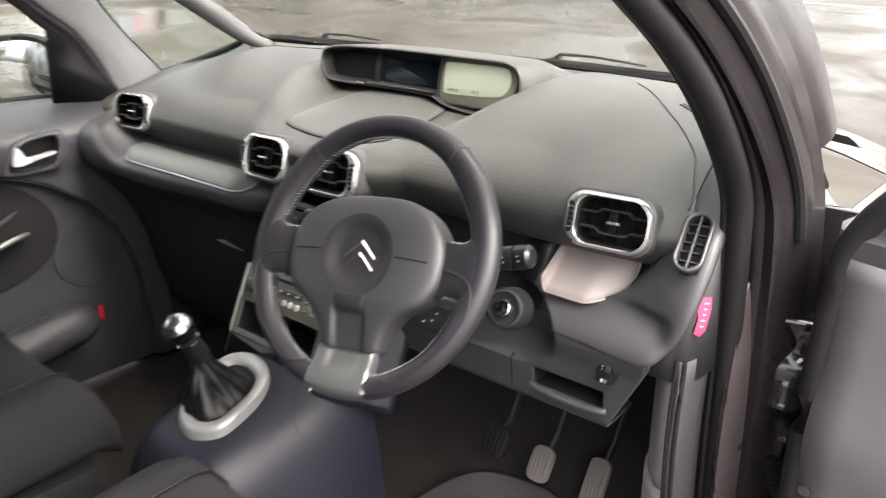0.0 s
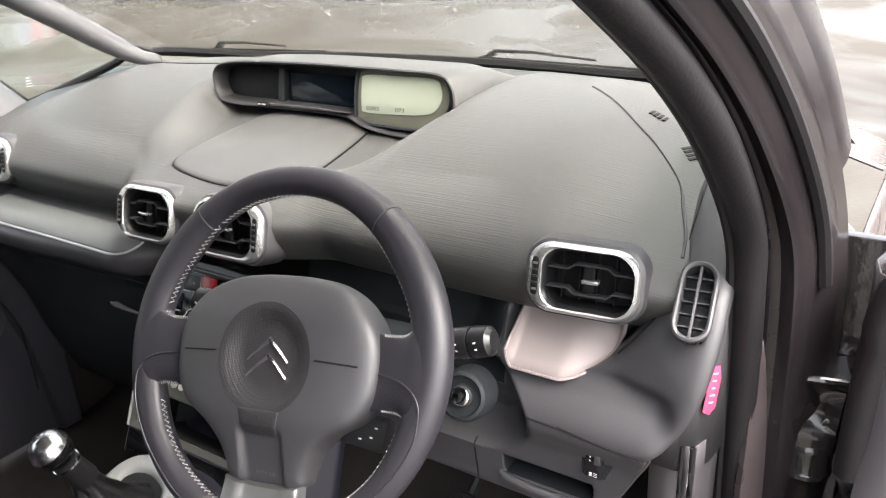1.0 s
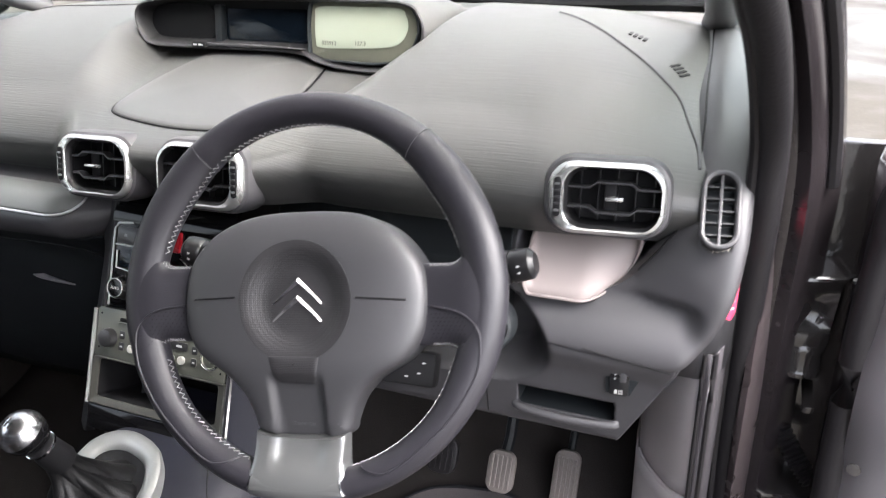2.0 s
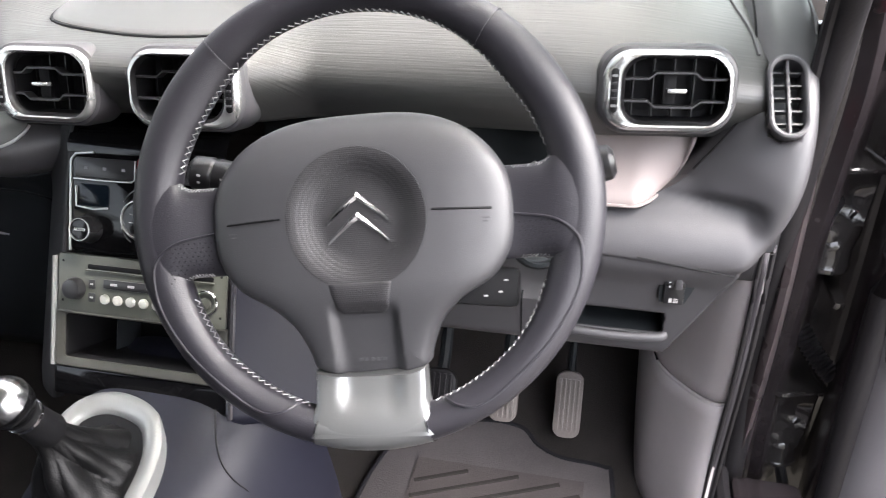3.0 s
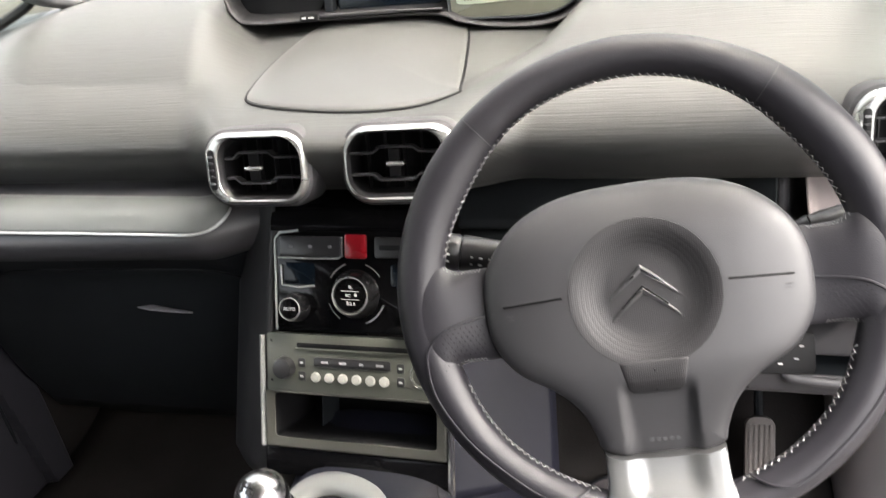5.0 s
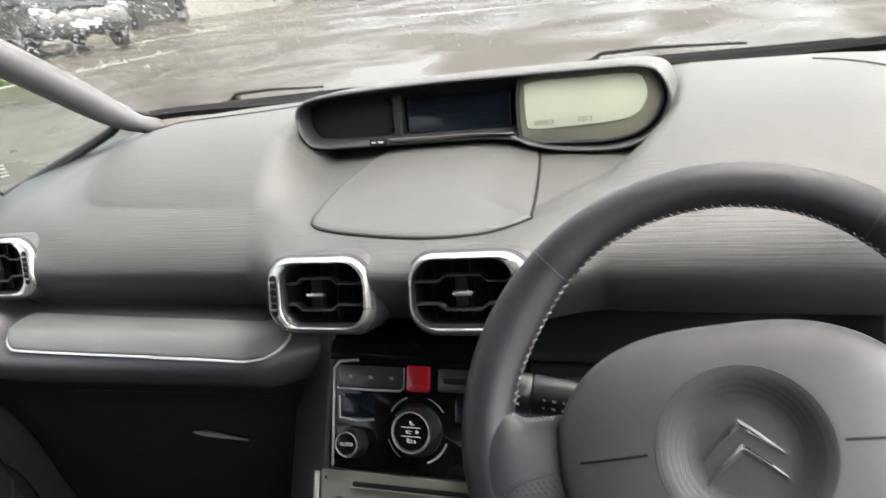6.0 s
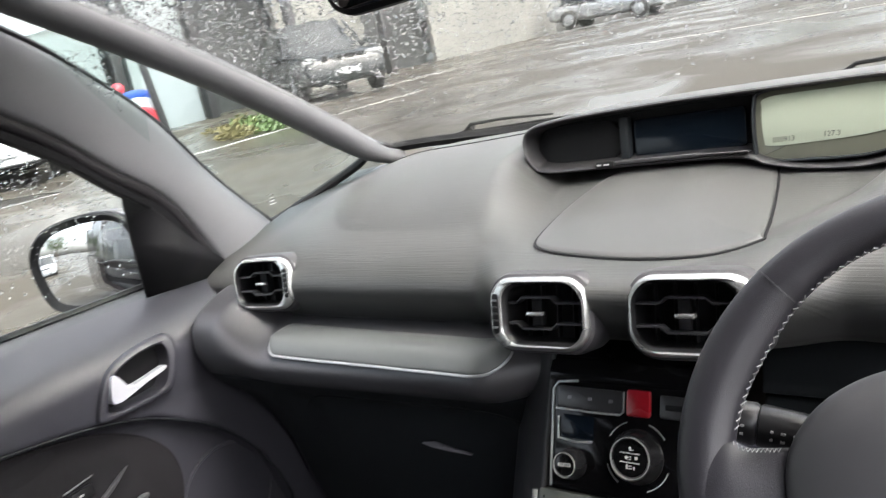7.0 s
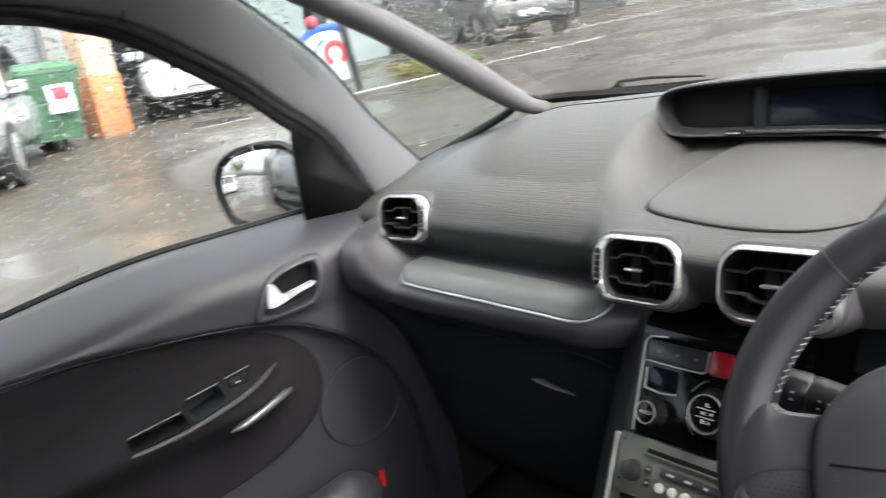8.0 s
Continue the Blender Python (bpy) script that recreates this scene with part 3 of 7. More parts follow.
# sunken lid in the middle of the dash
lid_pts = spline([(-0.104, 0.270), (-0.02, 0.243), (0.07, 0.237), (0.148, 0.262), (0.150, 0.300), (0.118, 0.485), (0.095, 0.515), (-0.02, 0.525), (-0.092, 0.500), (-0.118, 0.420), (-0.122, 0.330)], 66, closed=True)


def top_z(x, y):
    r = upper_row(x)
    for p, q in zip(r, r[1:]):
        if p[1] >= y >= q[1]:
            return p[2] + (q[2] - p[2]) * (p[1] - y) / max(1e-6, p[1] - q[1])
    return r[0][2]


cen = np.mean(lid_pts, axis=0)
rows = []
for k, lift in ((1.0, -0.002), (1.0, 0.002), (0.985, 0.004), (0.95, 0.005), (0.8, 0.007), (0.5, 0.010), (0.2, 0.012), (0.02, 0.012)):
    rows.append([(x, y, top_z(x, y) + lift) for x, y in (cen + (p - cen) * k for p in lid_pts)])
part("storage_lid", sheet(rows, close=True, ends=True), pad_grey, dashboard, "smooth grey lid sunk in the dash top")
part("corner_seam", tube([(x, y, top_z(x, y) + 0.0006) for x, y in spline([(-0.64, 0.66), (-0.58, 0.60), (-0.48, 0.575), (-0.36, 0.60), (-0.26, 0.65)], 24)], 0.0011, 5), matt_black, dashboard)
drv_seam = spline([(0.452, 0.613), (0.518, 0.538), (0.567, 0.484), (0.599, 0.455), (0.628, 0.425), (0.654, 0.393), (0.671, 0.351), (0.685, 0.317), (0.691, 0.288)], 40)
part("corner_seam", tube([(x, y, top_z(x, y) + 0.0004) for x, y in drv_seam], 0.0019, 6), dash_mid, dashboard)
for cx, cy, turn in ((0.580, 0.531, -23), (0.644, 0.463, -52)):
    bm = bmesh.new()
    for q in range(4):
        x, y = cx + (q - 1.5) * 0.0075 * math.cos(radians(turn)), cy + (q - 1.5) * 0.0075 * math.sin(radians(turn))
        merge(bm, box(0.0045, 0.017, 0.0016), pose(x, y, top_z(x, y) + 0.0002, 0, 14, turn + 20))
    part("demister_slot", bm, matt_black, dashboard, "small black demister slots", smooth=False)
part("lid_seam", tube([(x, y, top_z(x, y) + 0.0005) for x, y in (cen + (p - cen) * 1.012 for p in lid_pts)], 0.0017, 6, closed=True), matt_black, dashboard)
part("windscreen_strip", tube([(x, base_y(x) - 0.002, 1.073 + 0.011 * ss(0.4, 0.67, abs(x))) for x in (-0.68 + 1.36 * i / 40 for i in range(41))], 0.0115, 6), matt_black, dashboard, "black strip along the foot of the windscreen")

# ---- instrument pod ----
pod = thing("instrument_pod", "hooded instrument pod with a pale LCD and two dark displays", "instrument cluster")
pod_out = spline([(-0.238, 1.082), (-0.225, 1.050), (-0.195, 1.037), (-0.08, 1.036), (0.07, 1.034), (0.110, 1.022), (0.16, 1.013), (0.225, 1.012), (0.268, 1.028), (0.289, 1.064), (0.281, 1.097), (0.255, 1.113), (0.18, 1.116), (0.0, 1.118), (-0.13, 1.116), (-0.195, 1.112), (-0.228, 1.103)], 96, closed=True)


def pod_ring(outline, y, dz=0.0, lean=0.18):
    return [(x, y + (z - 1.07) * lean, z + dz) for x, z in outline]


inner = shrink([tuple(p) for p in pod_out], 0.0065)
deep = shrink(inner, 0.006)
rows = [pod_ring([((x - 0.02) * 0.97 + 0.02, 1.02 + (z - 1.02) * 0.72) for x, z in pod_out], 0.72, -0.012), pod_ring([(x, 1.05 + (z - 1.05) * 0.95) for x, z in pod_out], 0.60, -0.002), pod_ring(pod_out, 0.487), pod_ring(shrink([tuple(p) for p in pod_out], 0.0012), 0.4825)]
bm = sheet(rows, close=True)
part("hood", bm, dash_soft, pod)
rows = [pod_ring(shrink([tuple(p) for p in pod_out], 0.0012), 0.4825), pod_ring(shrink([tuple(p) for p in pod_out], 0.0030), 0.4806), pod_ring(shrink([tuple(p) for p in pod_out], 0.0048), 0.4812), pod_ring(inner, 0.4838), pod_ring(deep, 0.520)]
part("bezel", sheet(rows, close=True), bezel_grey, pod, "dark grey inner bezel")
part("back_panel", sheet([pod_ring(deep, 0.5195), pod_ring(deep, 0.5235)], close=True, ends=True), matt_black, pod)
POD = Matrix.Translation((0, 0.514, 1.07)) @ Matrix(((1, 0, 0), (0, 0.18, -1), (0, 1, 0.18))).to_4x4()


def on_pod(ob):
    ob.matrix_basis = POD
    return ob


left_o = [(x - 0.157, y * 1.0) for x, y in rrect(0.135, 0.056, 0.026)]
on_pod(part("warning_display", plate(left_o, 0.0, 0.004, 0.001), matt_black, pod, "dark warning display"))
on_pod(part("navigation_display", plate(rrect(0.150, 0.050, 0.005, cx=0.005, cy=-0.001), 0.0, 0.006, 0.001), screen_navy, pod, "dark blue-black display"))
on_pod(part("display_post", plate(rrect(0.014, 0.058, 0.003, cx=-0.082), 0.0, 0.014, 0.003), dash_dark, pod))
lcd_o = [tuple(p) for p in spline([(0.094, 0.020), (0.094, -0.034), (0.103, -0.048), (0.16, -0.0515), (0.222, -0.0510), (0.260, -0.037), (0.2785, -0.006), (0.272, 0.023), (0.250, 0.0365), (0.18, 0.0380), (0.108, 0.0375)], 66, closed=True)]
on_pod(part("lcd_bezel", sheet([ring3(lcd_o, 0.0), ring3(lcd_o, 0.026), ring3(shrink(lcd_o, 0.0015), 0.0278), ring3(shrink(lcd_o, 0.0032), 0.0272), ring3(shrink(lcd_o, 0.004), 0.016)], close=True), dash_dark, pod))
lcd_s = spline([(0.104, 0.014), (0.105, -0.022), (0.113, -0.030), (0.16, -0.030), (0.22, -0.027), (0.246, -0.020), (0.258, -0.002), (0.256, 0.017), (0.242, 0.028), (0.18, 0.029), (0.112, 0.028)], 66, closed=True)
on_pod(part("lcd_window", plate([tuple(p) for p in shrink(lcd_o, 0.0036)], 0.010, 0.0205, 0.0005), window_olive, pod, "dim olive window of the display"))
on_pod(part("lcd_screen", plate([tuple(p) for p in lcd_s], 0.012, 0.0218, 0.0004), lcd, pod, "pale grey-green LCD"))
lettering("odometer_reading", "035913", 0.0085, print_dark, pod, POD @ pose(0.128, -0.0235, 0.0221))
lettering("trip_reading", "127.3", 0.0085, print_dark, pod, POD @ pose(0.181, -0.0225, 0.0221))
bm = plate(rrect(0.026, 0.009, 0.003, cx=-0.105, cy=-0.033), 0.030, 0.036, 0.0015)
on_pod(part("reset_button", bm, matt_black, pod))
bm = bmesh.new()
for k, w in ((-0.111, 0.006), (-0.100, 0.008)):
    box(w, 0.002, 0.001, (k, -0.033, 0.0365), 0, bm)
on_pod(part("print_bar", bm, print_grey, pod, smooth=False))
bm = sheet([[(x, -0.030 - 0.004 * ss(0.0, 0.09, x), 0.036), (x, -0.034, 0.034), (x, -0.036, 0.005)] for x in (-0.088 + 0.176 * i / 12 for i in range(13))])
on_pod(thick(part("lower_ledge", bm, dash_mid, pod), 0.002))


# ---- air vents ----
def air_vent(m, w, h, wheel_side, label, slide, deep):
    """A vent facing local +z, its grille's middle at the origin; wheel_side -1 or 1 has the thumb wheel."""
    v = thing("air_vent", label, "air vent", m, "dashboard air vents")
    gw, gh = w - 0.027, h - 0.018
    extra = 0.0075 * wheel_side
    outer = rrect(w, h, h * 0.36, 10, cx=extra)
    inn = rrect(gw + 0.003, gh + 0.003, gh * 0.34, 10)
    gr = rrect(gw, gh, gh * 0.33, 10)
    big = rrect(w + 0.012, h + 0.010, h * 0.39, 10, cx=extra)
    part("pod_shell", sheet([ring3(big, -deep), ring3(big, -0.012), ring3(rrect(w + 0.007, h + 0.006, h * 0.38, 10, cx=extra), -0.003), ring3(outer, -0.001)], close=True), dash_mid, v)
    part("ring_trim", sheet([ring3(outer, -0.004), ring3(outer, 0.002), ring3(rrect(w - 0.004, h - 0.004, h * 0.35, 10, cx=extra), 0.0055), ring3(rrect(w - 0.010, h - 0.009, h * 0.34, 10, cx=extra), 0.0078), ring3(rrect(gw + 0.008, gh + 0.008, gh * 0.35, 10, cx=extra * 0.1), 0.0074), ring3(rrect(gw + 0.006, gh + 0.006, gh * 0.35, 10, cx=extra * 0.1), 0.0060)], close=True), vent_silver, v, "satin chrome ring")
    part("inner_bezel", sheet([ring3(rrect(gw + 0.0062, gh + 0.0062, gh * 0.35, 10, cx=extra * 0.1), 0.0061), ring3(inn, 0.0035), ring3(gr, 0.0005), ring3(gr, -0.006)], close=True), stalk_black, v, "dark inner bezel")
    part("duct", sheet([ring3(gr, -0.002), ring3(gr, -0.040), ring3(shrink(gr, 0.012), -0.042)], close=True, ends=False), matt_black, v)
    part("duct_back", plate(shrink(gr, 0.002), -0.046, -0.041, 0.001), matt_black, v)
    for k in range(-2, 3):
        part("vane", box(0.0012, gh * 0.96, 0.010, ((k + 0.1) * gw / 4.9, 0, -0.030), 0.0), stalk_black, v, smooth=False)
    hx = gw * 0.17
    for sgn in (1, -1):
        ya, yb = sgn * gh * 0.18, sgn * gh * 0.275
        ln = [(-gw / 2, ya), (slide - hx * 1.55, ya), (slide - hx * 1.1, yb), (slide + hx * 1.1, yb), (slide + hx * 1.55, ya), (gw / 2, ya)]
        bm = bmesh.new()
        for (xa, y1), (xb, y2) in zip(ln, ln[1:]):
            sheet([[(x, y - 0.0015, -0.0035), (x, y - 0.0009, -0.0018), (x, y + 0.0009, -0.0018), (x, y + 0.0015, -0.0035), (x, y + 0.001, -0.016), (x, y - 0.001, -0.016)] for x, y in ((xa, y1), (xb, y2))], bm, close=True, ends=True)
        part("louvre", bm, slat_black, v, smooth=False)
    part("slider", box(0.013, gh * 0.50, 0.006, (slide - 0.004, 0, -0.014), 0.002), matt_black, v)
    part("tab", box(0.0185, 0.0042, 0.010, (slide + 0.001, 0, 0.0), 0.0012), vent_silver, v, "bright metal tab")
    tx = wheel_side * (gw / 2 + 0.0105)
    part("wheel_slot", plate(rrect(0.0075, gh * 0.72, 0.004, cx=tx), 0.004, 0.0088, 0.0004), matt_black, v)
    for k in range(5):
        part("wheel_rib", box(0.0055, 0.0022, 0.004, (tx, (k - 2) * gh * 0.12, 0.0085), 0), satin if k in (0, 4) else slat_black, v, smooth=False)
    return v


for args in VENTS:
    air_vent(*args)

# narrow demister vent by the driver's door
sv = thing("demister_vent", "narrow upright side window vent with black slats", "air vent", SIDE_VENT)
oo, ii = rrect(0.039, 0.088, 0.019, 8), rrect(0.029, 0.078, 0.0143, 8)
part("surround", sheet([ring3(oo, -0.006), ring3(oo, 0.001), ring3(shrink(oo, 0.002), 0.0022), ring3(shrink(oo, 0.0036), 0.0018), ring3(ii, 0.0), ring3(ii, -0.02)], close=True), dash_mid, sv)
part("duct_back", plate(ii, -0.022, -0.019, 0.001), dash_dark, sv)
part("rib", box(0.0030, 0.078, 0.008, (0, 0, -0.0055), 0.0008), dash_mid, sv)
for k in range(-2, 3):
    part("slat", box(0.028, 0.0016, 0.008, (0, k * 0.0135, -0.010), 0), slat_black, sv, smooth=False)

# ---- climate panel ----
clim = thing("climate_panel", "gloss black climate control panel with dials and a red hazard button", "control panel", STK)
W2 = 0.097
part("panel", plate(rrect(2 * W2, 0.118, 0.008, cy=-0.059), -0.004, 0.003, 0.0015), gloss, clim)
part("edge_trim", tube([(-W2 - 0.001, -0.118, 0.002), (-W2 - 0.001, -0.01, 0.003), (-W2 + 0.006, -0.002, 0.0035), (-W2 + 0.03, 0.0005, 0.0035)], 0.0017, 6), bright_trim, clim, "thin chrome edge")
part("switch_bank", plate(rrect(0.078, 0.024, 0.003, cx=-0.052, cy=-0.018), 0.002, 0.0055, 0.0008), slat_black, clim)
for k in range(3):
    part("print_bar", box(0.0045, 0.0035, 0.0004, (-0.076 + 0.025 * k, -0.018, 0.0057), 0), trim_grey, clim, smooth=False)
part("switch_trim", tube([(-0.093, -0.0315, 0.0045), (-0.05, -0.032, 0.005), (-0.016, -0.0315, 0.005), (-0.011, -0.028, 0.005), (-0.011, -0.006, 0.005)], 0.0013, 6), bright_trim, clim)
part("hazard_button", plate(rrect(0.026, 0.028, 0.003, cx=0.006, cy=-0.017), 0.002, 0.0085, 0.0015), red_plastic, clim, "red hazard warning button")
part("card_slot", plate(rrect(0.062, 0.024, 0.003, cx=0.060, cy=-0.018), 0.002, 0.0055, 0.0008), slat_black, clim)
part("slot_shadow", plate(rrect(0.050, 0.006, 0.002, cx=0.060, cy=-0.018), 0.005, 0.0060, 0.0003), matt_black, clim)
part("climate_display", plate(rrect(0.040, 0.026, 0.004, cx=-0.066, cy=-0.050), 0.002, 0.0042, 0.0006), screen_navy, clim)
part("display_trim", tube([(-0.090, -0.040, 0.004), (-0.089, -0.064, 0.004), (-0.066, -0.0665, 0.004), (-0.047, -0.064, 0.004)], 0.0013, 6), bright_trim, clim)
part("climate_display", plate(rrect(0.040, 0.026, 0.004, cx=0.068, cy=-0.050), 0.002, 0.0042, 0.0006), screen_navy, clim)


def dial(name, x, y, r, label):
    d = part(name, turned([(r * 1.18, 0.001), (r * 1.18, 0.004), (r * 1.08, 0.007), (r * 1.0, 0.018), (r * 0.92, 0.021), (r * 0.80, 0.0215), (r * 0.72, 0.019)], 40), stalk_black, clim, label)
    d.location = (x, y, 0)
    part("dial_ring", turned([(r * 0.89, 0.0205), (r * 0.88, 0.0230), (r * 0.845, 0.0230), (r * 0.83, 0.0195)], 40, ends=False), bright_trim, d, "bright ring")
    part("dial_face", turned([(r * 0.82, 0.019), (r * 0.76, 0.0210), (0.001, 0.0216)], 40), gloss, d)
    return d


d0 = dial("fan_dial", 0.005, -0.072, 0.0245, "large black rotary dial")
bm = bmesh.new()
for a, b, w, h in ((0.0, 0.0052, 0.022, 0.0008), (0.0, -0.0042, 0.022, 0.0008), (0.0, 0.0105, 0.0025, 0.0025), (0.0015, 0.0085, 0.005, 0.0008), (-0.004, 0.0005, 0.0025, 0.003), (-0.0005, 0.0015, 0.004, 0.0007), (-0.0005, -0.001, 0.004, 0.0007), (0.007, 0.001, 0.003, 0.003), (-0.003, -0.0085, 0.0022, 0.0045), (0.0005, -0.0102, 0.0045, 0.0008), (0.0005, -0.0078, 0.0035, 0.0008), (0.005, -0.0092, 0.0018, 0.0030)):
    box(w, h, 0.0004, (a, b, 0.0216), 0, bm)
part("print_bar", bm, print_grey, d0, smooth=False)
for a0, a1 in ((35, 70), (110, 150), (200, 235), (290, 340)):
    part("dial_arc", tube([(0.005 + 0.036 * math.cos(radians(a0 + (a1 - a0) * k / 6)), -0.072 + 0.036 * math.sin(radians(a0 + (a1 - a0) * k / 6)), 0.0035) for k in range(7)], 0.0008, 5), bright_trim, clim)
dk = dial("auto_dial", -0.071, -0.090, 0.0150, "small black rotary knob")
lettering("auto_mark", "AUTO", 0.0055, print_grey, dk, pose(0, 0, 0.0217))
dial("mode_dial", 0.078, -0.090, 0.0150, "small black rotary knob")

# ---- radio ----
radio = thing("car_radio", "olive grey single-slot car radio with six pale round buttons", "radio", STK @ pose(0, -0.157, 0.0))
part("fascia", plate(rrect(0.222, 0.070, 0.004), -0.004, 0.006, 0.0015), radio_grey, radio)
part("disc_slot", plate(rrect(0.165, 0.0055, 0.002, cx=0.012, cy=0.022), 0.005, 0.0064, 0.0003), matt_black, radio, "black disc slot")
part("slot_lip", box(0.168, 0.0018, 0.004, (0.012, 0.0175, 0.0065), 0.0006), radio_grey, radio)
vol = part("volume_knob", turned([(0.0135, 0.005), (0.013, 0.012), (0.0115, 0.0165), (0.009, 0.0175), (0.001, 0.0172)], 32), slat_black, radio, "black volume knob")
vol.location = (-0.086, -0.006, 0)
part("button_strip", plate(rrect(0.096, 0.011, 0.002, cx=0.0, cy=0.003), 0.0055, 0.0078, 0.0006), slat_black, radio)
for k in range(4):
    part("print_bar", box(0.009 - (k == 2) * 0.004, 0.0028, 0.0003, (-0.034 + 0.023 * k, 0.003, 0.0079), 0), print_grey, radio, smooth=False)
for k in range(6):
    b = part("preset_button", turned([(0.0060, 0.005), (0.0058, 0.0085), (0.0047, 0.0100), (0.001, 0.0105)], 20), button_pale, radio, "pale round preset button")
    b.location = (-0.046 + 0.0172 * k, -0.0155, 0)
for cx, cy in ((-0.064, 0.001), (-0.064, -0.015), (0.060, 0.001), (0.060, -0.015)):
    part("side_button", plate(rrect(0.009, 0.011, 0.002, cx=cx, cy=cy), 0.0055, 0.0072, 0.0005), slat_black, radio)
    part("print_bar", box(0.004, 0.002, 0.0003, (cx, cy, 0.0074), 0), print_grey, radio, smooth=False)
nav = part("navigation_pad", turned([(0.0150, 0.005), (0.0145, 0.0085), (0.012, 0.0095), (0.011, 0.0075), (0.007, 0.0075), (0.006, 0.0095), (0.001, 0.0100)], 32), radio_grey, radio)
nav.location = (0.086, -0.006, 0)
part("pad_ring", turned([(0.0152, 0.006), (0.0150, 0.0080), (0.0138, 0.0092), (0.0132, 0.0085)], 32, ends=False), chrome, nav)
for cx, cy in ((-0.104, 0.026), (-0.104, -0.022), (0.104, 0.026), (0.104, -0.022)):
    part("removal_hole", plate(rrect(0.003, 0.003, 0.0014, cx=cx, cy=cy), 0.0055, 0.0063, 0.0002), matt_black, radio)

# ---- open cubby below the radio ----
cub = thing("storage_cubby", "open black storage cubby framed in olive grey plastic", "storage cubby", STK @ pose(0, -0.226, 0.0))
o, i1 = rrect(0.228, 0.070, 0.004), rrect(0.204, 0.054, 0.005, cy=0.004)
part("rim", sheet([ring3(o, -0.004), ring3(o, 0.005), ring3(shrink(o, 0.002), 0.0065), ring3(i1, 0.0045), ring3(i1, 0.0)], close=True), rim_olive, cub)
part("pocket", sheet([ring3(i1, 0.002), ring3(shrink(i1, 0.004), -0.10)], close=True), matt_black, cub)
part("pocket_back", plate(shrink(i1, 0.004), -0.104, -0.10, 0.001), matt_black, cub)
part("divider", box(0.001, 0.045, 0.05, (-0.058, 0.004, -0.06), 0), dash_dark, cub, smooth=False)
part("side_trim", tube([(-0.1185, -0.035, 0.003), (-0.1175, 0.10, 0.003)], 0.0035, 8), bright_trim, cub, "thin chrome edge")
part("side_trim", tube([(0.1190, -0.072, 0.004), (0.1175, 0.10, 0.004)], 0.0042, 8), chrome, cub, "thin chrome edge")
part("lighter_strip", plate(rrect(0.232, 0.034, 0.004, cy=-0.053), -0.006, 0.004, 0.0015), gloss, cub, "gloss black strip")
# ---- steering wheel ----
YAW, TILT, TURN = 5.0, 29.0, 6.5
COL = Matrix.Translation((0.3597, 0.0093, 0.9026)) @ pose(0, 0, 0, 0, 0, YAW) @ pose(0, 0, 0, 90 - TILT, 0, 0)
wheel = thing("steering_wheel", "three-spoke black leather steering wheel with silver lower spoke, turned slightly", "steering wheel", COL @ pose(0, 0, 0, 0, 0, TURN))
TOP_IN = ((0, 0.1680), (25, 0.1675), (38, 0.1640), (52, 0.1585), (65, 0.1600), (90, 0.1600), (108, 0.1590), (116, 0.1605), (127, 0.1640), (180, 0.1645))
TOP_OUT = ((0, 0.2005), (60, 0.2000), (90, 0.1995), (120, 0.1962), (150, 0.1948), (180, 0.1948))


def rim_edge(table, deg):
    """Radius of the rim's inner or outer edge, by the angle from its top."""
    a = abs((deg - 90 + 180) % 360 - 180)
    xs, ys = zip(*table)
    return float(np.mean([np.interp(abs(a + d), xs, ys) for d in (-7, -4, 0, 4, 7)]))


def rim_point(deg, q, out=0.0):
    """A point on the rim's skin: q runs round its section, 0 outermost, 90 towards the driver."""
    ri, ro = rim_edge(TOP_IN, deg), rim_edge(TOP_OUT, deg)
    grip = ss(0.9, 1.0, 1 - max(0, SEAM - abs((deg - 90 + 180) % 360 - 180)) / SEAM)
    u, v = math.cos(radians(q)), math.sin(radians(q))
    flat = 1 - 0.075 * grip * math.exp(-((q - 128) / 24) ** 2)
    r = (ri + ro) / 2 + ((ro - ri) / 2 * flat + out) * math.copysign(abs(u) ** 0.92, u)
    return Vector((r * math.cos(radians(deg)), r * math.sin(radians(deg)), (0.0168 * flat + out) * math.copysign(abs(v) ** 0.92, v)))


def rim_arc(a0, a1, n, out=0.0):
    return sheet([[rim_point(a0 + (a1 - a0) * k / n, 360 * j / 28, out) for j in range(28)] for k in range(n + 1)], close=True, ends=True)


SEAM = 38.5
part("rim_top", rim_arc(90 - SEAM, 90 + SEAM, 44), leather, wheel, "smooth black leather")
part("rim_grip", rim_arc(90 + SEAM + 0.3, 255, 80), leather, wheel)
part("rim_grip", rim_arc(-75, 90 - SEAM - 0.3, 80), leather, wheel)
part("rim_sleeve", rim_arc(255.3, 284.7, 22, 0.0007), satin, wheel, "silver sleeve of the lower spoke")
for a in (90 + SEAM + 0.15, 90 - SEAM - 0.15):
    part("rim_seam", rim_arc(a - 0.14, a + 0.14, 1, 0.0007), dash_mid, wheel)
for a in (255.15, 284.85):
    part("rim_seam", rim_arc(a - 0.10, a + 0.10, 1, 0.0012), chrome, wheel)


def stitches(a0, a1, n):
    pts = [rim_point(a0 + (a1 - a0) * k / n, 181 if k % 2 else 164, 0.0005) for k in range(n + 1)]
    return part("stitching", tube(pts, 0.00055, 5), thread, wheel, "pale zigzag thread")


stitches(56, 124, 66)
stitches(126, 164, 36)
stitches(203, 251, 46)
stitches(289, 337, 46)
stitches(16, 54, 36)


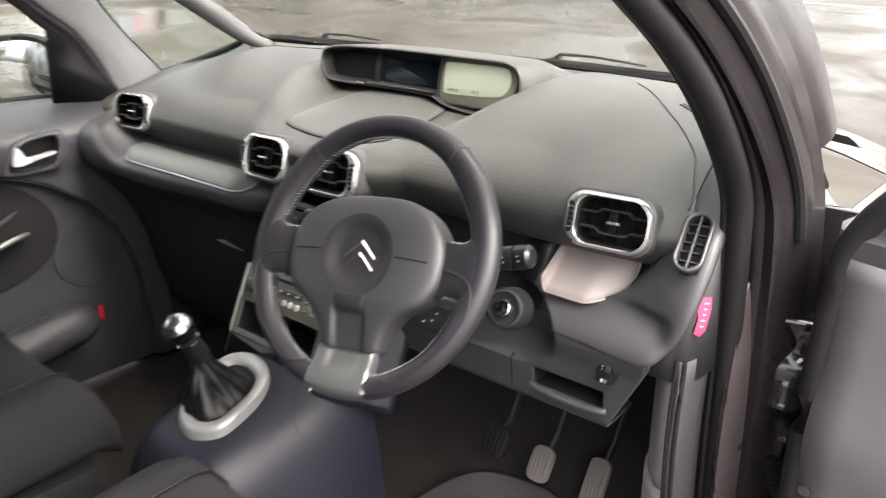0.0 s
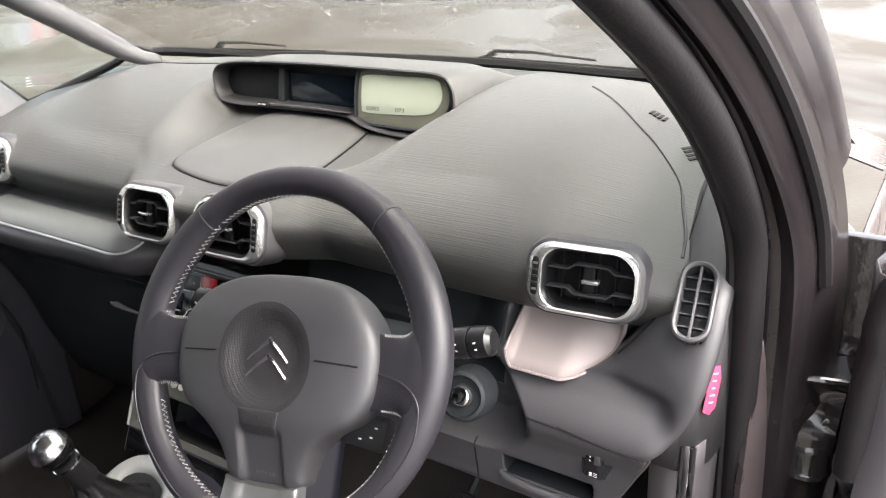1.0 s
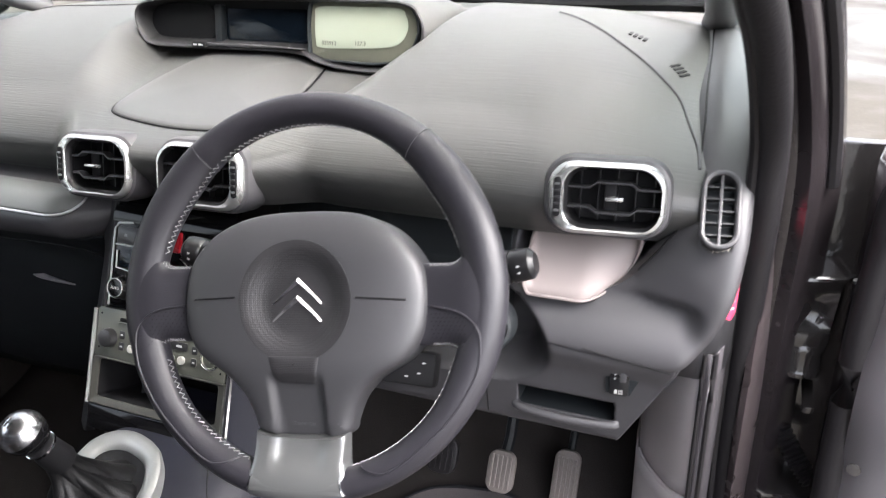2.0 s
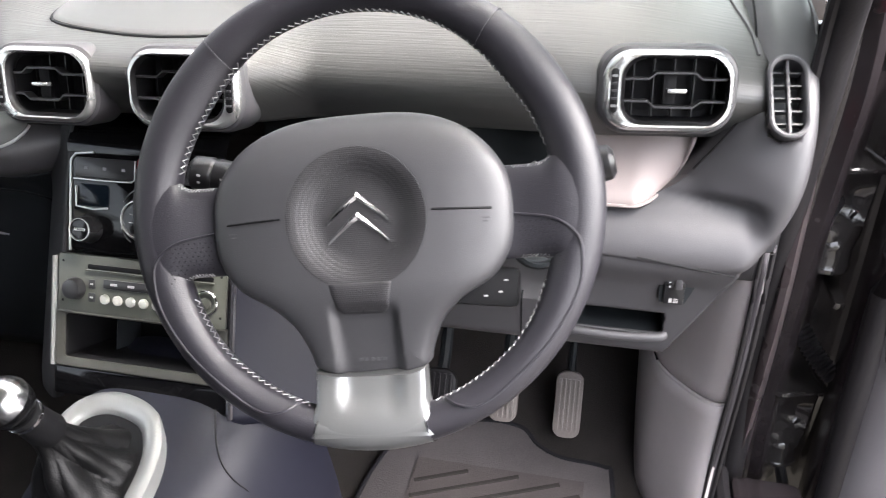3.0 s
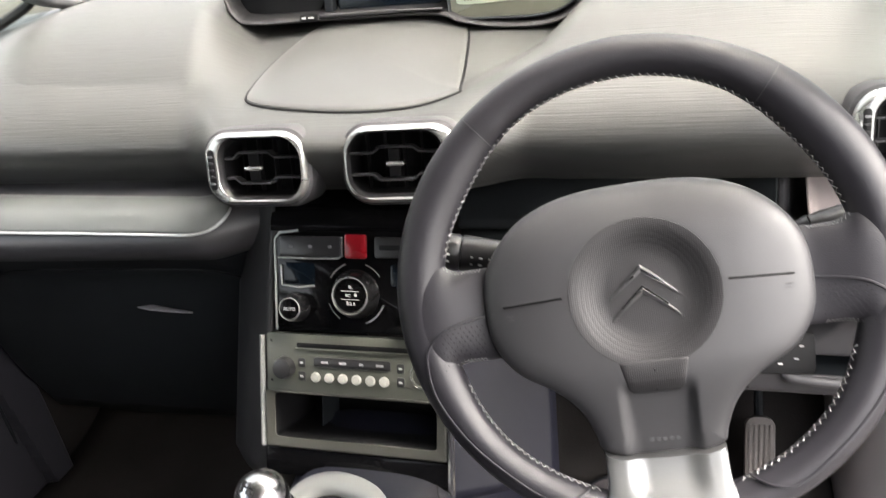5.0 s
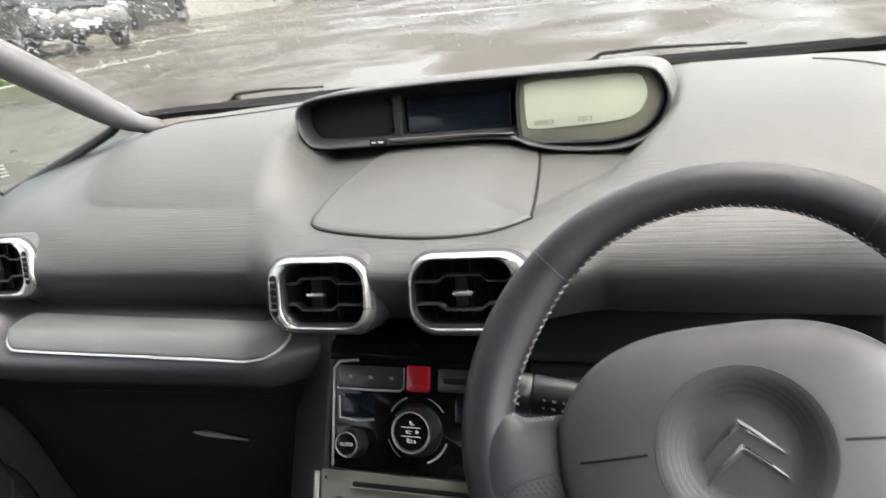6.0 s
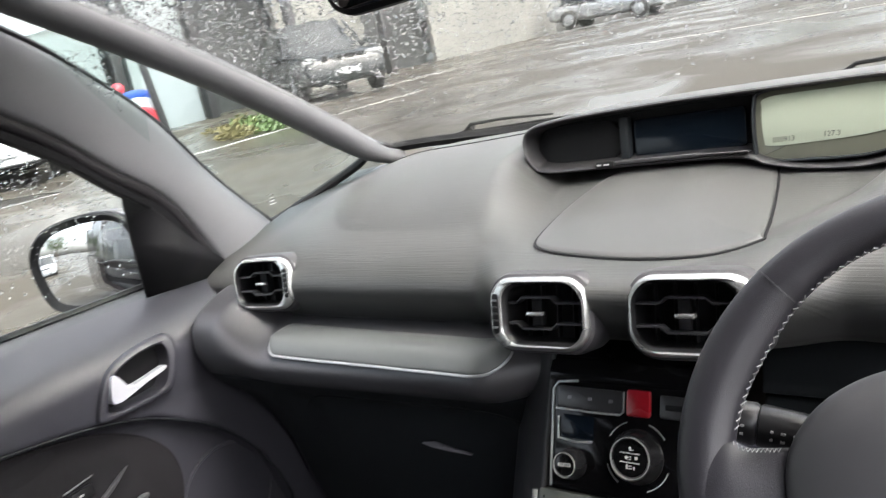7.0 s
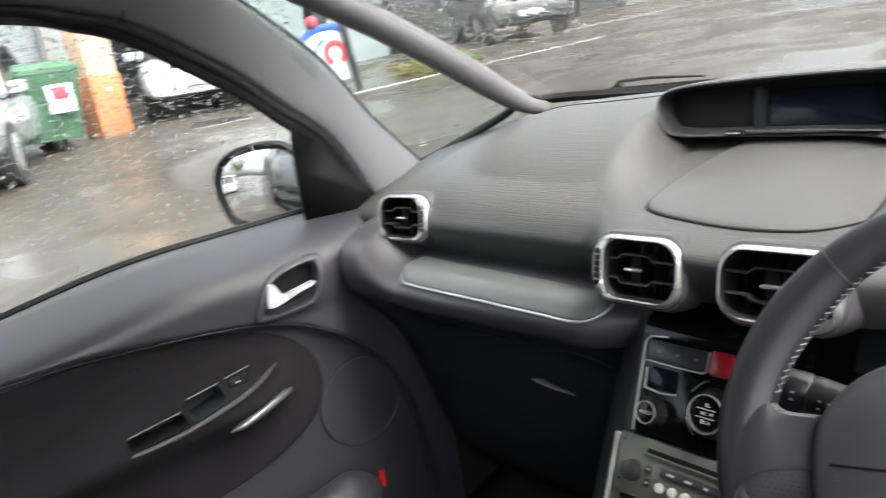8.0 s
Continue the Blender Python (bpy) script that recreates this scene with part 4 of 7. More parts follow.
# side spokes: leather that swells into the rim with rounded corners
def spoke_edge(x, y0, r, way):
    x0 = 0.1435
    d = min(max(0, x - x0), r * 0.985)
    return y0 + way * (r - math.sqrt(r * r - d * d))


def spoke_top(x, y):
    """Height of a side spoke's face towards the driver."""
    t, b = spoke_edge(x, 0.0310, 0.0165, 1), spoke_edge(x, -0.0445, 0.0190, -1)
    m = (2 * y - t - b) / (t - b)
    return (0.0058 + 0.0105 * ss(0.118, 0.174, x)) * max(0.0, 1 - abs(m) ** 3.2) ** 0.55


for sgn in (1, -1):
    rows = []
    for k in range(21):
        x = 0.100 + 0.0765 * k / 20
        t, b = spoke_edge(x, 0.0310, 0.0165, 1), spoke_edge(x, -0.0445, 0.0190, -1)
        ys = [(t + b) / 2 + (t - b) / 2 * math.sin(radians(-90 + 180 * j / 20)) for j in range(21)]
        rows.append([(sgn * x, y, spoke_top(x, y)) for y in ys] + [(sgn * x, y, -0.9 * spoke_top(x, y)) for y in ys[-2:0:-1]])
    part("side_spoke", sheet(rows, close=True, ends=True), leather, wheel)
    edge = []
    for k in range(25):
        x = 0.126 + 0.034 * k / 24
        edge.append((sgn * x, spoke_edge(x, 0.0310, 0.0165, 1) - (0.0028 if k % 2 else 0.0004), 0.0))
    part("spoke_stitching", tube([(x, y, spoke_top(abs(x), y) + 0.0003) for x, y, z in edge], 0.00036, 5), thread, wheel, "pale zigzag thread")
    edge = []
    for k in range(21):
        x = 0.130 + 0.028 * k / 20
        edge.append((sgn * x, spoke_edge(x, -0.0445, 0.0190, -1) + (0.0028 if k % 2 else 0.0004), 0.0))
    part("spoke_stitching", tube([(x, y, spoke_top(abs(x), y) + 0.0003) for x, y, z in edge], 0.00036, 5), thread, wheel, "pale zigzag thread")

    # sewn grip panel between the spoke and the lower rim, edged with piping
    def skin(x, y):
        deg, rad = math.degrees(math.atan2(y, x)) % 360, math.hypot(x, y)
        ri, ro = rim_edge(TOP_IN, deg), rim_edge(TOP_OUT, deg)
        u = (rad - (ri + ro) / 2) / ((ro - ri) / 2)
        z = 0.0168 * max(0.0, 1 - abs(u) ** 2.17) ** 0.46 if abs(u) < 1 else 0.0
        return max(z, spoke_top(min(abs(x), 0.1765), y) if -0.064 < y < 0.04 else 0.0)

    run = spline([(0.1235, -0.0080), (0.1555, -0.0140), (0.1730, -0.0270), (0.1770, -0.0450), (0.1715, -0.0730), (0.1480, -0.1100), (0.1120, -0.1440), (0.0900, -0.1580), (0.0740, -0.1580), (0.0600, -0.1525)], 60)
    part("grip_piping", tube([(sgn * x, y, skin(sgn * x, y) + 0.0004) for x, y in run], 0.0011, 6), leather, wheel)
    holes = bmesh.new()
    for i in range(9):
        for j in range(10):
            x, y = 0.1295 + 0.0044 * i + 0.0022 * (j % 2), -0.0155 - 0.0036 * j
            if x > 0.164 - max(0, -0.020 - y) * 0.05 or y < spoke_edge(x, -0.0445, 0.0190, -1) + 0.005:
                continue
            z = skin(sgn * x, y)
            ring = [holes.verts.new((sgn * x + 0.0006 * math.cos(q), y + 0.0006 * math.sin(q), z + 0.00012)) for q in (math.pi * m / 3 for m in range(6))]
            holes.faces.new(ring)
    part("perforation", holes, matt_black, wheel, "rows of small holes in the leather", smooth=False)

# hub pad
hub_out = [tuple(p) for p in spline([(0.0, 0.0830), (0.036, 0.0818), (0.065, 0.0762), (0.0905, 0.0640), (0.1090, 0.0470), (0.1215, 0.0260), (0.1258, 0.0), (0.1225, -0.0320), (0.1060, -0.0570), (0.0780, -0.0745), (0.0600, -0.0930), (0.0510, -0.1140), (0.0468, -0.1270), (0.030, -0.1335), (0.0, -0.1350), (-0.030, -0.1335), (-0.0468, -0.1270), (-0.0510, -0.1140), (-0.0600, -0.0930), (-0.0780, -0.0745), (-0.1060, -0.0570), (-0.1225, -0.0320), (-0.1258, 0.0), (-0.1215, 0.0260), (-0.1090, 0.0470), (-0.0905, 0.0640), (-0.065, 0.0762), (-0.036, 0.0818)], 168, closed=True)][::-1]


def dome(x, y):
    """Height of the hub's face: a soft cushion with a round bowl and a channel in the lower leg."""
    z = 0.0245 - 0.45 * max(0, abs(x) - 0.02) ** 2 - 1.6 * max(0, abs(x) - 0.070) ** 2 - 0.5 * y * y - 4.6 * max(0, y - 0.030) ** 2
    z -= 0.012 * ss(-0.055, -0.13, y)
    z -= 0.0095 * (1 - ss(0.030, 0.0585, math.hypot(x, y + 0.004)))
    return z - 0.0062 * ss(-0.070, -0.086, y) * (1 - ss(0.0215, 0.0300, abs(x)))


rows = [ring3(hub_out, -0.022), [(x, y, dome(x, y) - 0.0105) for x, y in hub_out]]
for d, dz in ((0.0006, -0.0072), (0.0020, -0.0044), (0.0043, -0.0023), (0.0080, -0.0009), (0.0140, -0.0002), (0.020, 0.0)):
    rows.append([(x, y, dome(x, y) + dz) for x, y in shrink(hub_out, d)])
sh = shrink(hub_out, 0.020)
for q in range(1, 41):
    k = 1 - q / 40 * 0.985
    rows.append([(x * k, -0.015 + (y + 0.015) * k, dome(x * k, -0.015 + (y + 0.015) * k)) for x, y in sh])
part("hub_pad", sheet(rows, close=True, ends=True), hub_plastic, wheel, "moulded grey-black airbag pad")
for sgn in (1, -1):
    part("pad_groove", tube([(sgn * (0.062 + 0.047 * k / 6), -0.001 - 0.002 * k / 6, dome(0.062 + 0.047 * k / 6, -0.002) + 0.0003) for k in range(7)], 0.0010, 5), matt_black, wheel)
    for k in range(2):
        part("print_bar", box(0.009 - 0.003 * k, 0.0009, 0.0003, (sgn * 0.103, -0.0105 - 0.0028 * k, dome(0.103, -0.0115) + 0.0002), 0), dash_mid, wheel, smooth=False)
for k in range(5):
    part("print_bar", box(0.0034, 0.0028, 0.0003, (-0.0085 + 0.0050 * k, -0.1205, dome(-0.0085 + 0.0050 * k, -0.1205) + 0.0004), 0), hub_plastic, wheel, smooth=False)
# badge: round dish, tab below and two plain chevrons
polar = [2 * math.pi * k / 56 for k in range(56)]
part("badge_dish", sheet([[(r * math.cos(a), -0.004 + r * math.sin(a), dome(r * math.cos(a), -0.004 + r * math.sin(a)) + lift) for a in polar] for r, lift in ((0.0580, -0.0015), (0.0576, 0.0004), (0.054, 0.0006), (0.049, 0.0006), (0.044, 0.0006), (0.039, 0.0006), (0.034, 0.0006), (0.029, 0.0006), (0.022, 0.0006), (0.012, 0.0006), (0.001, 0.0006))], close=True), badge_disc, wheel, "round dotted badge dish")
rows = []
for v in range(13):
    y = -0.0555 - 0.0275 * v / 12
    hw = 0.0285 - 0.0065 * (v / 12) - 0.006 * max(0, (v - 9) / 3) ** 2
    rows.append([(hw * u / 6, y, dome(hw * u / 6, y) + (0.0008 if abs(u) < 6 and v < 12 else -0.0010)) for u in range(-6, 7)])
thick(part("badge_tab", sheet(rows), badge_disc, wheel), 0.002)
part("pad_groove", tube([(0, -0.062, dome(0, -0.062) + 0.0008), (0, -0.080, dome(0, -0.080) + 0.0008)], 0.0008, 5), matt_black, wheel)
for dy in (0.0, -0.0165):
    bm = bmesh.new()
    for sgn in (1, -1):
        a, b = (0.0, 0.0185 + dy), (sgn * 0.0252, -0.0052 + dy)
        n = 10
        rows = []
        for k in range(n + 1):
            f = k / n
            x = a[0] + (b[0] - a[0]) * f
            y = a[1] + (b[1] - a[1]) * (f - 0.12 * f * (1 - f))
            w = 0.0078 - 0.0042 * f
            rows.append([(x, y, 0.0110), (x, y - w * 0.10, 0.0165), (x, y - w * 0.50, 0.0188 - 0.0012 * f), (x, y - w * 0.92, 0.0160), (x, y - w, 0.0110)])
        sheet(rows, bm)
        bm.faces.new([v for v in bm.verts][-5:])
    part("badge_chevron", bm, chrome, wheel, "bright chrome chevron", smooth=False)
# silver lower spoke: a saddle from the pad's leg down to the rim, with a shallow channel
rows = []
for k in range(19):
    f = k / 18
    w = 0.0462 + 0.0010 * f + 0.0050 * ss(0.45, 0.85, f)
    top = []
    for j in range(25):
        m = -1 + j / 12
        x = w * math.sin(math.pi / 2 * m)
        y = -0.1342 + 0.0078 * abs(m) ** 2.5 * (1 - f) - 0.0470 * f
        z = 0.0075 + 0.0098 * ss(0.0, 0.95, f) - 0.0045 * (1 - ss(0.0205, 0.0265, abs(x))) * (1 - ss(0.30, 0.75, f))
        top.append((x, y, -0.006 + (z + 0.006) * max(0.0, 1 - abs(m) ** 9) ** 0.5))
    rows.append(top + [(x, y, -0.010) for x, y, z in top[::-1]])
part("lower_spoke", sheet(rows, close=True, ends=True), satin, wheel, "satin silver lower spoke")

# column shroud, stalks and ignition
column = thing("steering_column", "black plastic steering column shroud with ignition lock", "steering column", COL)
rows = []
for z, w, h, cy in ((-0.020, 0.045, 0.045, 0), (-0.028, 0.058, 0.052, -0.004), (-0.06, 0.064, 0.056, -0.006), (-0.13, 0.066, 0.054, -0.004), (-0.22, 0.066, 0.052, 0.0)):
    rows.append(ring3(rrect(2 * w, 2 * h, 0.022, 6, cy=cy), z))
part("shroud", sheet(rows, close=True, ends=True), dash_dark, column)
IGN = Matrix.Translation((0.494, 0.150, 0.815)) @ pose(0, 0, 0, 0, 0, 12) @ pose(0, 0, 0, 68, 0, 0)
ig = part("ignition_ring", turned([(0.032, -0.04), (0.031, -0.008), (0.028, 0.0), (0.024, 0.002), (0.022, -0.003), (0.014, -0.004), (0.0135, 0.004), (0.011, 0.006)], 36, ends=False), dash_dark, column, "round ignition lock surround")
ig.matrix_basis = COL.inverted() @ IGN
part("lock_barrel", turned([(0.0115, -0.004), (0.0112, 0.005), (0.009, 0.0062), (0.001, 0.0060)], 28), chrome, ig, "bright lock barrel")
part("key_slot", box(0.003, 0.011, 0.001, (0, 0, 0.0064), 0), matt_black, ig, smooth=False)


def control_stalk(root, tip, label):
    root, tip = Vector(root), Vector(tip)
    s = thing("control_stalk", label, "stalk", look(root, tip), "steering column stalks")
    L = (tip - root).length
    part("arm", tube([(0, 0, 0), (0, 0, -L * 0.45), (0, 0, -L * 0.52)], [0.0095, 0.0115, 0.0145], 14, up=(0, 1, 0), flat=1.15), stalk_black, s)
    part("barrel", tube([(0, 0, -L * 0.53), (0, 0, -L * 0.58), (0, 0, -L * 0.80), (0, 0, -L * 0.82)], [0.0148, 0.0160, 0.0168, 0.0160], 18, up=(0, 1, 0)), stalk_black, s)
    part("end_knob", tube([(0, 0, -L * 0.825), (0, 0, -L * 0.85), (0, 0, -L * 0.97), (0, 0, -L)], [0.0150, 0.0170, 0.0155, 0.0105], 18, up=(0, 1, 0)), stalk_black, s)
    bm = bmesh.new()
    for zz, w in ((0.62, 0.004), (0.68, 0.006), (0.74, 0.004), (0.90, 0.005)):
        for yy in (0.006, -0.001):
            merge(bm, box(0.0006, 0.0018, w * 0.55, (0, 0, 0)), Matrix.Translation((0.0, yy, -L * zz)))
    o = part("print_bar", bm, print_grey, s, smooth=False)
    o.location = (-0.0166 if tip.x < root.x else 0.0166, 0, 0)
    return s


control_stalk((0.425, 0.100, 0.882), (0.560, 0.112, 0.922), "black light stalk with pale symbols on the steering column")
control_stalk((0.305, 0.075, 0.880), (0.176, 0.060, 0.905), "black wiper stalk with pale symbols beside the steering column")
lower = thing("audio_stalk", "short gloss black audio control stalk behind the wheel", "stalk", COL @ pose(0.095, -0.055, -0.03))
part("body", box(0.075, 0.034, 0.022, (0, 0, 0), 0.006), matt_black, lower)
bm = bmesh.new()
for x, y in ((0.0, 0.008), (0.014, 0.010), (0.026, 0.006), (0.022, -0.004), (0.010, -0.008)):
    box(0.0032, 0.0013, 0.0006, (x, y, 0.0113), 0, bm)
part("print_bar", bm, print_grey, lower, smooth=False)

# headlamp level switch
lv = thing("level_switch", "black headlamp levelling thumb wheel switch with pale symbols", "switch", facing(0.635, 0.2062, 0.7415, 0, 8))
# nearly flush plate, coloured dark for the shadow in the switch's hollow
part("recess", plate([(-0.0145, -0.0190), (0.0125, -0.0190), (0.0270, 0.0150), (0.0255, 0.0195), (-0.0180, 0.0215)], -0.020, 0.0003, 0.0003), dash_dark, lv, smooth=False)
part("switch_body", plate(rrect(0.0215, 0.038, 0.002), -0.002, 0.0045, 0.001), stalk_black, lv)
part("thumb_wheel", box(0.008, 0.015, 0.006, (0.004, 0.007, 0.0045), 0.0015), dash_mid, lv)
bm = bmesh.new()
for x, y, w, h in ((-0.005, 0.012, 0.0018, 0.002), (-0.005, 0.007, 0.0018, 0.002), (-0.005, 0.002, 0.0018, 0.002), (0.0025, -0.0125, 0.005, 0.0007), (0.0025, -0.0145, 0.005, 0.0007), (0.0025, -0.0165, 0.005, 0.0007), (-0.003, -0.0145, 0.0032, 0.0048)):
    box(w, h, 0.0004, (x, y, 0.0048), 0, bm)
part("print_bar", bm, print_grey, lv, smooth=False)

# ---- gear console ----
console = thing("centre_console", "dark smooth centre console below the radio", "console")


def con_top(y):
    return 0.500 + 0.100 * ss(-0.30, 0.16, y) + 0.012 * ss(0.0, 0.2, y)


def con_row(y):
    end = max(0.0, (-0.105 - y) / 0.065)
    zt = con_top(y) - 0.070 * end ** 2.2
    wl, wr = 0.105, 0.125 + 0.035 * ss(-0.2, 0.16, y)
    slim = 1 - 0.22 * end ** 2
    cx = 0.036
    out = []
    for k in range(41):
        q = math.pi * k / 40
        c, s = math.cos(q), math.sin(q)
        w = (wr if c > 0 else wl) * slim
        x = cx + w * math.copysign(abs(c) ** 0.50, c) + (0.05 * (1 - s ** 0.5) * (1 if c > 0 else -1))
        out.append((x, y, 0.25 + (zt - 0.25) * s ** 0.34))
    return out


crow = [con_row(0.172 - 0.342 * i / 60) for i in range(61)]
thick(part("console_body", sheet(crow, ends=True), console_navy, console, "smooth dark console shell"), 0.003)


def on_console(x, y):
    r = con_row(y)
    return max((p[2] + (q[2] - p[2]) * (x - p[0]) / (q[0] - p[0]) for p, q in zip(r, r[1:]) if min(p[0], q[0]) <= x <= max(p[0], q[0]) and p[0] != q[0]), default=0.5)


for run in (((0.120, 0.110), (0.140, 0.060), (0.156, 0.034), (0.172, 0.026), (0.186, 0.030)), ((-0.058, 0.13), (-0.060, 0.06), (-0.058, -0.02), (-0.050, -0.10))):
    part("panel_seam", tube([(x, y, on_console(x, y) + 0.0004) for x, y in spline(run, 30)], 0.0010, 5), matt_black, console)
ring_c = [tuple(p) for p in spline([(0.030, 0.065), (-0.008, 0.059), (-0.032, 0.036), (-0.037, -0.002), (-0.029, -0.036), (-0.011, -0.068), (0.018, -0.098), (0.066, -0.106), (0.104, -0.080), (0.111, -0.036), (0.104, 0.012), (0.077, 0.050)], 72, closed=True)]


def con_z(x, y):
    return 0.585 + 0.33 * y


rg = thing("gear_surround", "broad satin silver surround of the gear lever gaiter", "gear surround")
rows = [[(x, y, con_z(x, y) + dz) for x, y in shrink(ring_c, d)] for d, dz in ((0.0, -0.030), (0.0, -0.001), (0.0015, 0.004), (0.006, 0.0072), (0.013, 0.0074), (0.020, 0.0045), (0.0235, -0.002), (0.0240, -0.030))]
part("trim_ring", sheet(rows, close=True), ring_silver, rg, "satin silver ring")
well = shrink(ring_c, 0.0225)
wc = np.mean(well, axis=0)
part("well", sheet([[(x, y, con_z(x, y) - 0.004) for x, y in (wc + (np.array(p) - wc) * k for p in well)] for k in (1.0, 0.6, 0.02)], close=True), matt_black, rg)

gear = thing("gear_lever", "gear lever with polished ball knob and black leather gaiter", "gear lever")
kn = Vector((0.022, -0.080, 0.716))
foot = Vector((0.034, -0.020, 0.59))
ax = (kn - foot).normalized()
rows = []

def crease(q, f):
    """Soft leather pleats with sharp valleys, slackening towards the lever."""
    a = abs(math.sin(2.5 * q + 2.4 * f + 0.6 + 0.4 * math.sin(2 * q))) ** 0.8
    b = abs(math.sin(4 * q - 1.2 * f + 1.5 * math.sin(q))) ** 0.8
    d = math.sin(q + 6 * f) * math.sin(2 * q - 5 * f)
    return (0.26 * a + 0.10 * b + 0.07 * d - 0.24) * math.sin(math.pi * min(1, 0.12 + f * 0.92)) ** 0.7


for i in range(44):
    f = i / 43
    c = Vector((0.032, -0.016, 0.560)).lerp(kn - ax * 0.062, f ** 0.8)
    rad = 0.046 * (1 - f) ** 1.8 + 0.0155
    rows.append([c + Vector((math.cos(q) * rad * 0.92, math.sin(q) * rad * 1.22, 0)) * (1 + crease(q, f)) for q in (2 * math.pi * j / 112 for j in range(112))])
part("gaiter", sheet(rows, close=True, ends=True), boot_leather, gear, "creased black leather gaiter")
part("collar", tube([kn - ax * 0.070, kn - ax * 0.066, kn - ax * 0.030, kn - ax * 0.020], [0.0175, 0.019, 0.0165, 0.0185], 24), matt_black, gear)
part("collar_ring", tube([kn - ax * 0.031, kn - ax * 0.028], 0.0185, 24), chrome, gear)
bm = bmesh.new()
bmesh.ops.create_uvsphere(bm, u_segments=36, v_segments=20, radius=0.0255)
kb = part("knob", bm, gloss, gear, "round gear knob with bright cap")
kb.matrix_basis = Matrix.Translation(kn)
up = Vector((-0.10, -0.45, 0.88)).normalized()
capm = up.to_track_quat("Z", "Y").to_matrix().to_4x4()
cap = part("knob_cap", turned([(0.0262 * math.sin(a), 0.0262 * math.cos(a)) for a in (radians(82 - 9.1 * k) for k in range(10))], 36), cap_metal, kb, "polished metal cap")
cap.matrix_basis = capm
bm = bmesh.new()
for a, b, w, h in ((-0.0065, 0.0, 0.0010, 0.011), (0.0, 0.0, 0.0010, 0.011), (0.0065, -0.002, 0.0010, 0.007), (0.0, 0.0, 0.013, 0.0010)):
    box(w, h, 0.0020, (a, b, 0.0258), 0, bm)
pt = part("print_bar", bm, matt_black, kb, smooth=False)
pt.matrix_basis = capm

# ---- pedals ----
def pedal(x, y, z, w, h, tip, label, kind, sw=0.010, pad=None):
    p = thing(kind, label, "pedal", pose(x, y, z) @ pose(0, 0, 0, 90 - tip, 0, 0), "pedals")
    part("pad", plate(rrect(w, h, w * 0.36), -0.008, 0.004, 0.003), pad or pedal_rubber, p, "dark rubber pad" if pad else "worn grey rubber pad")
    for k in range(5):
        part("rib", box(0.004, h * 0.78, 0.004, ((k - 2) * w / 6, 0, 0.0045), 0.001), pad or pedal_rubber, p)
    # the arm's dark colour stands for the shade deep in the footwell
    part("arm", tube([(0, h * 0.2, -0.012), (0.0, h * 0.8, -0.03), (0.0, h * 0.8 + 0.14, -0.03), (0, h * 0.8 + 0.24, -0.02)], sw, 8, up=(1, 0, 0)), dash_dark, p, "arm coloured dark for the shade of the footwell")
    return p


pedal(0.421, 0.418, 0.368, 0.047, 0.070, 32, "brake pedal with worn rubber pad", "brake_pedal")
pedal(0.523, 0.450, 0.348, 0.044, 0.108, 30, "long ribbed accelerator pedal", "accelerator_pedal", 0.007)
pedal(0.315, 0.418, 0.375, 0.056, 0.064, 32, "clutch pedal with dark ribbed rubber pad", "clutch_pedal", pad=rubber)

# ---- seats ----
def loft(rows, name, material, parent, label=""):
    return part(name, sheet(rows, close=True, ends=True), material, parent, label)


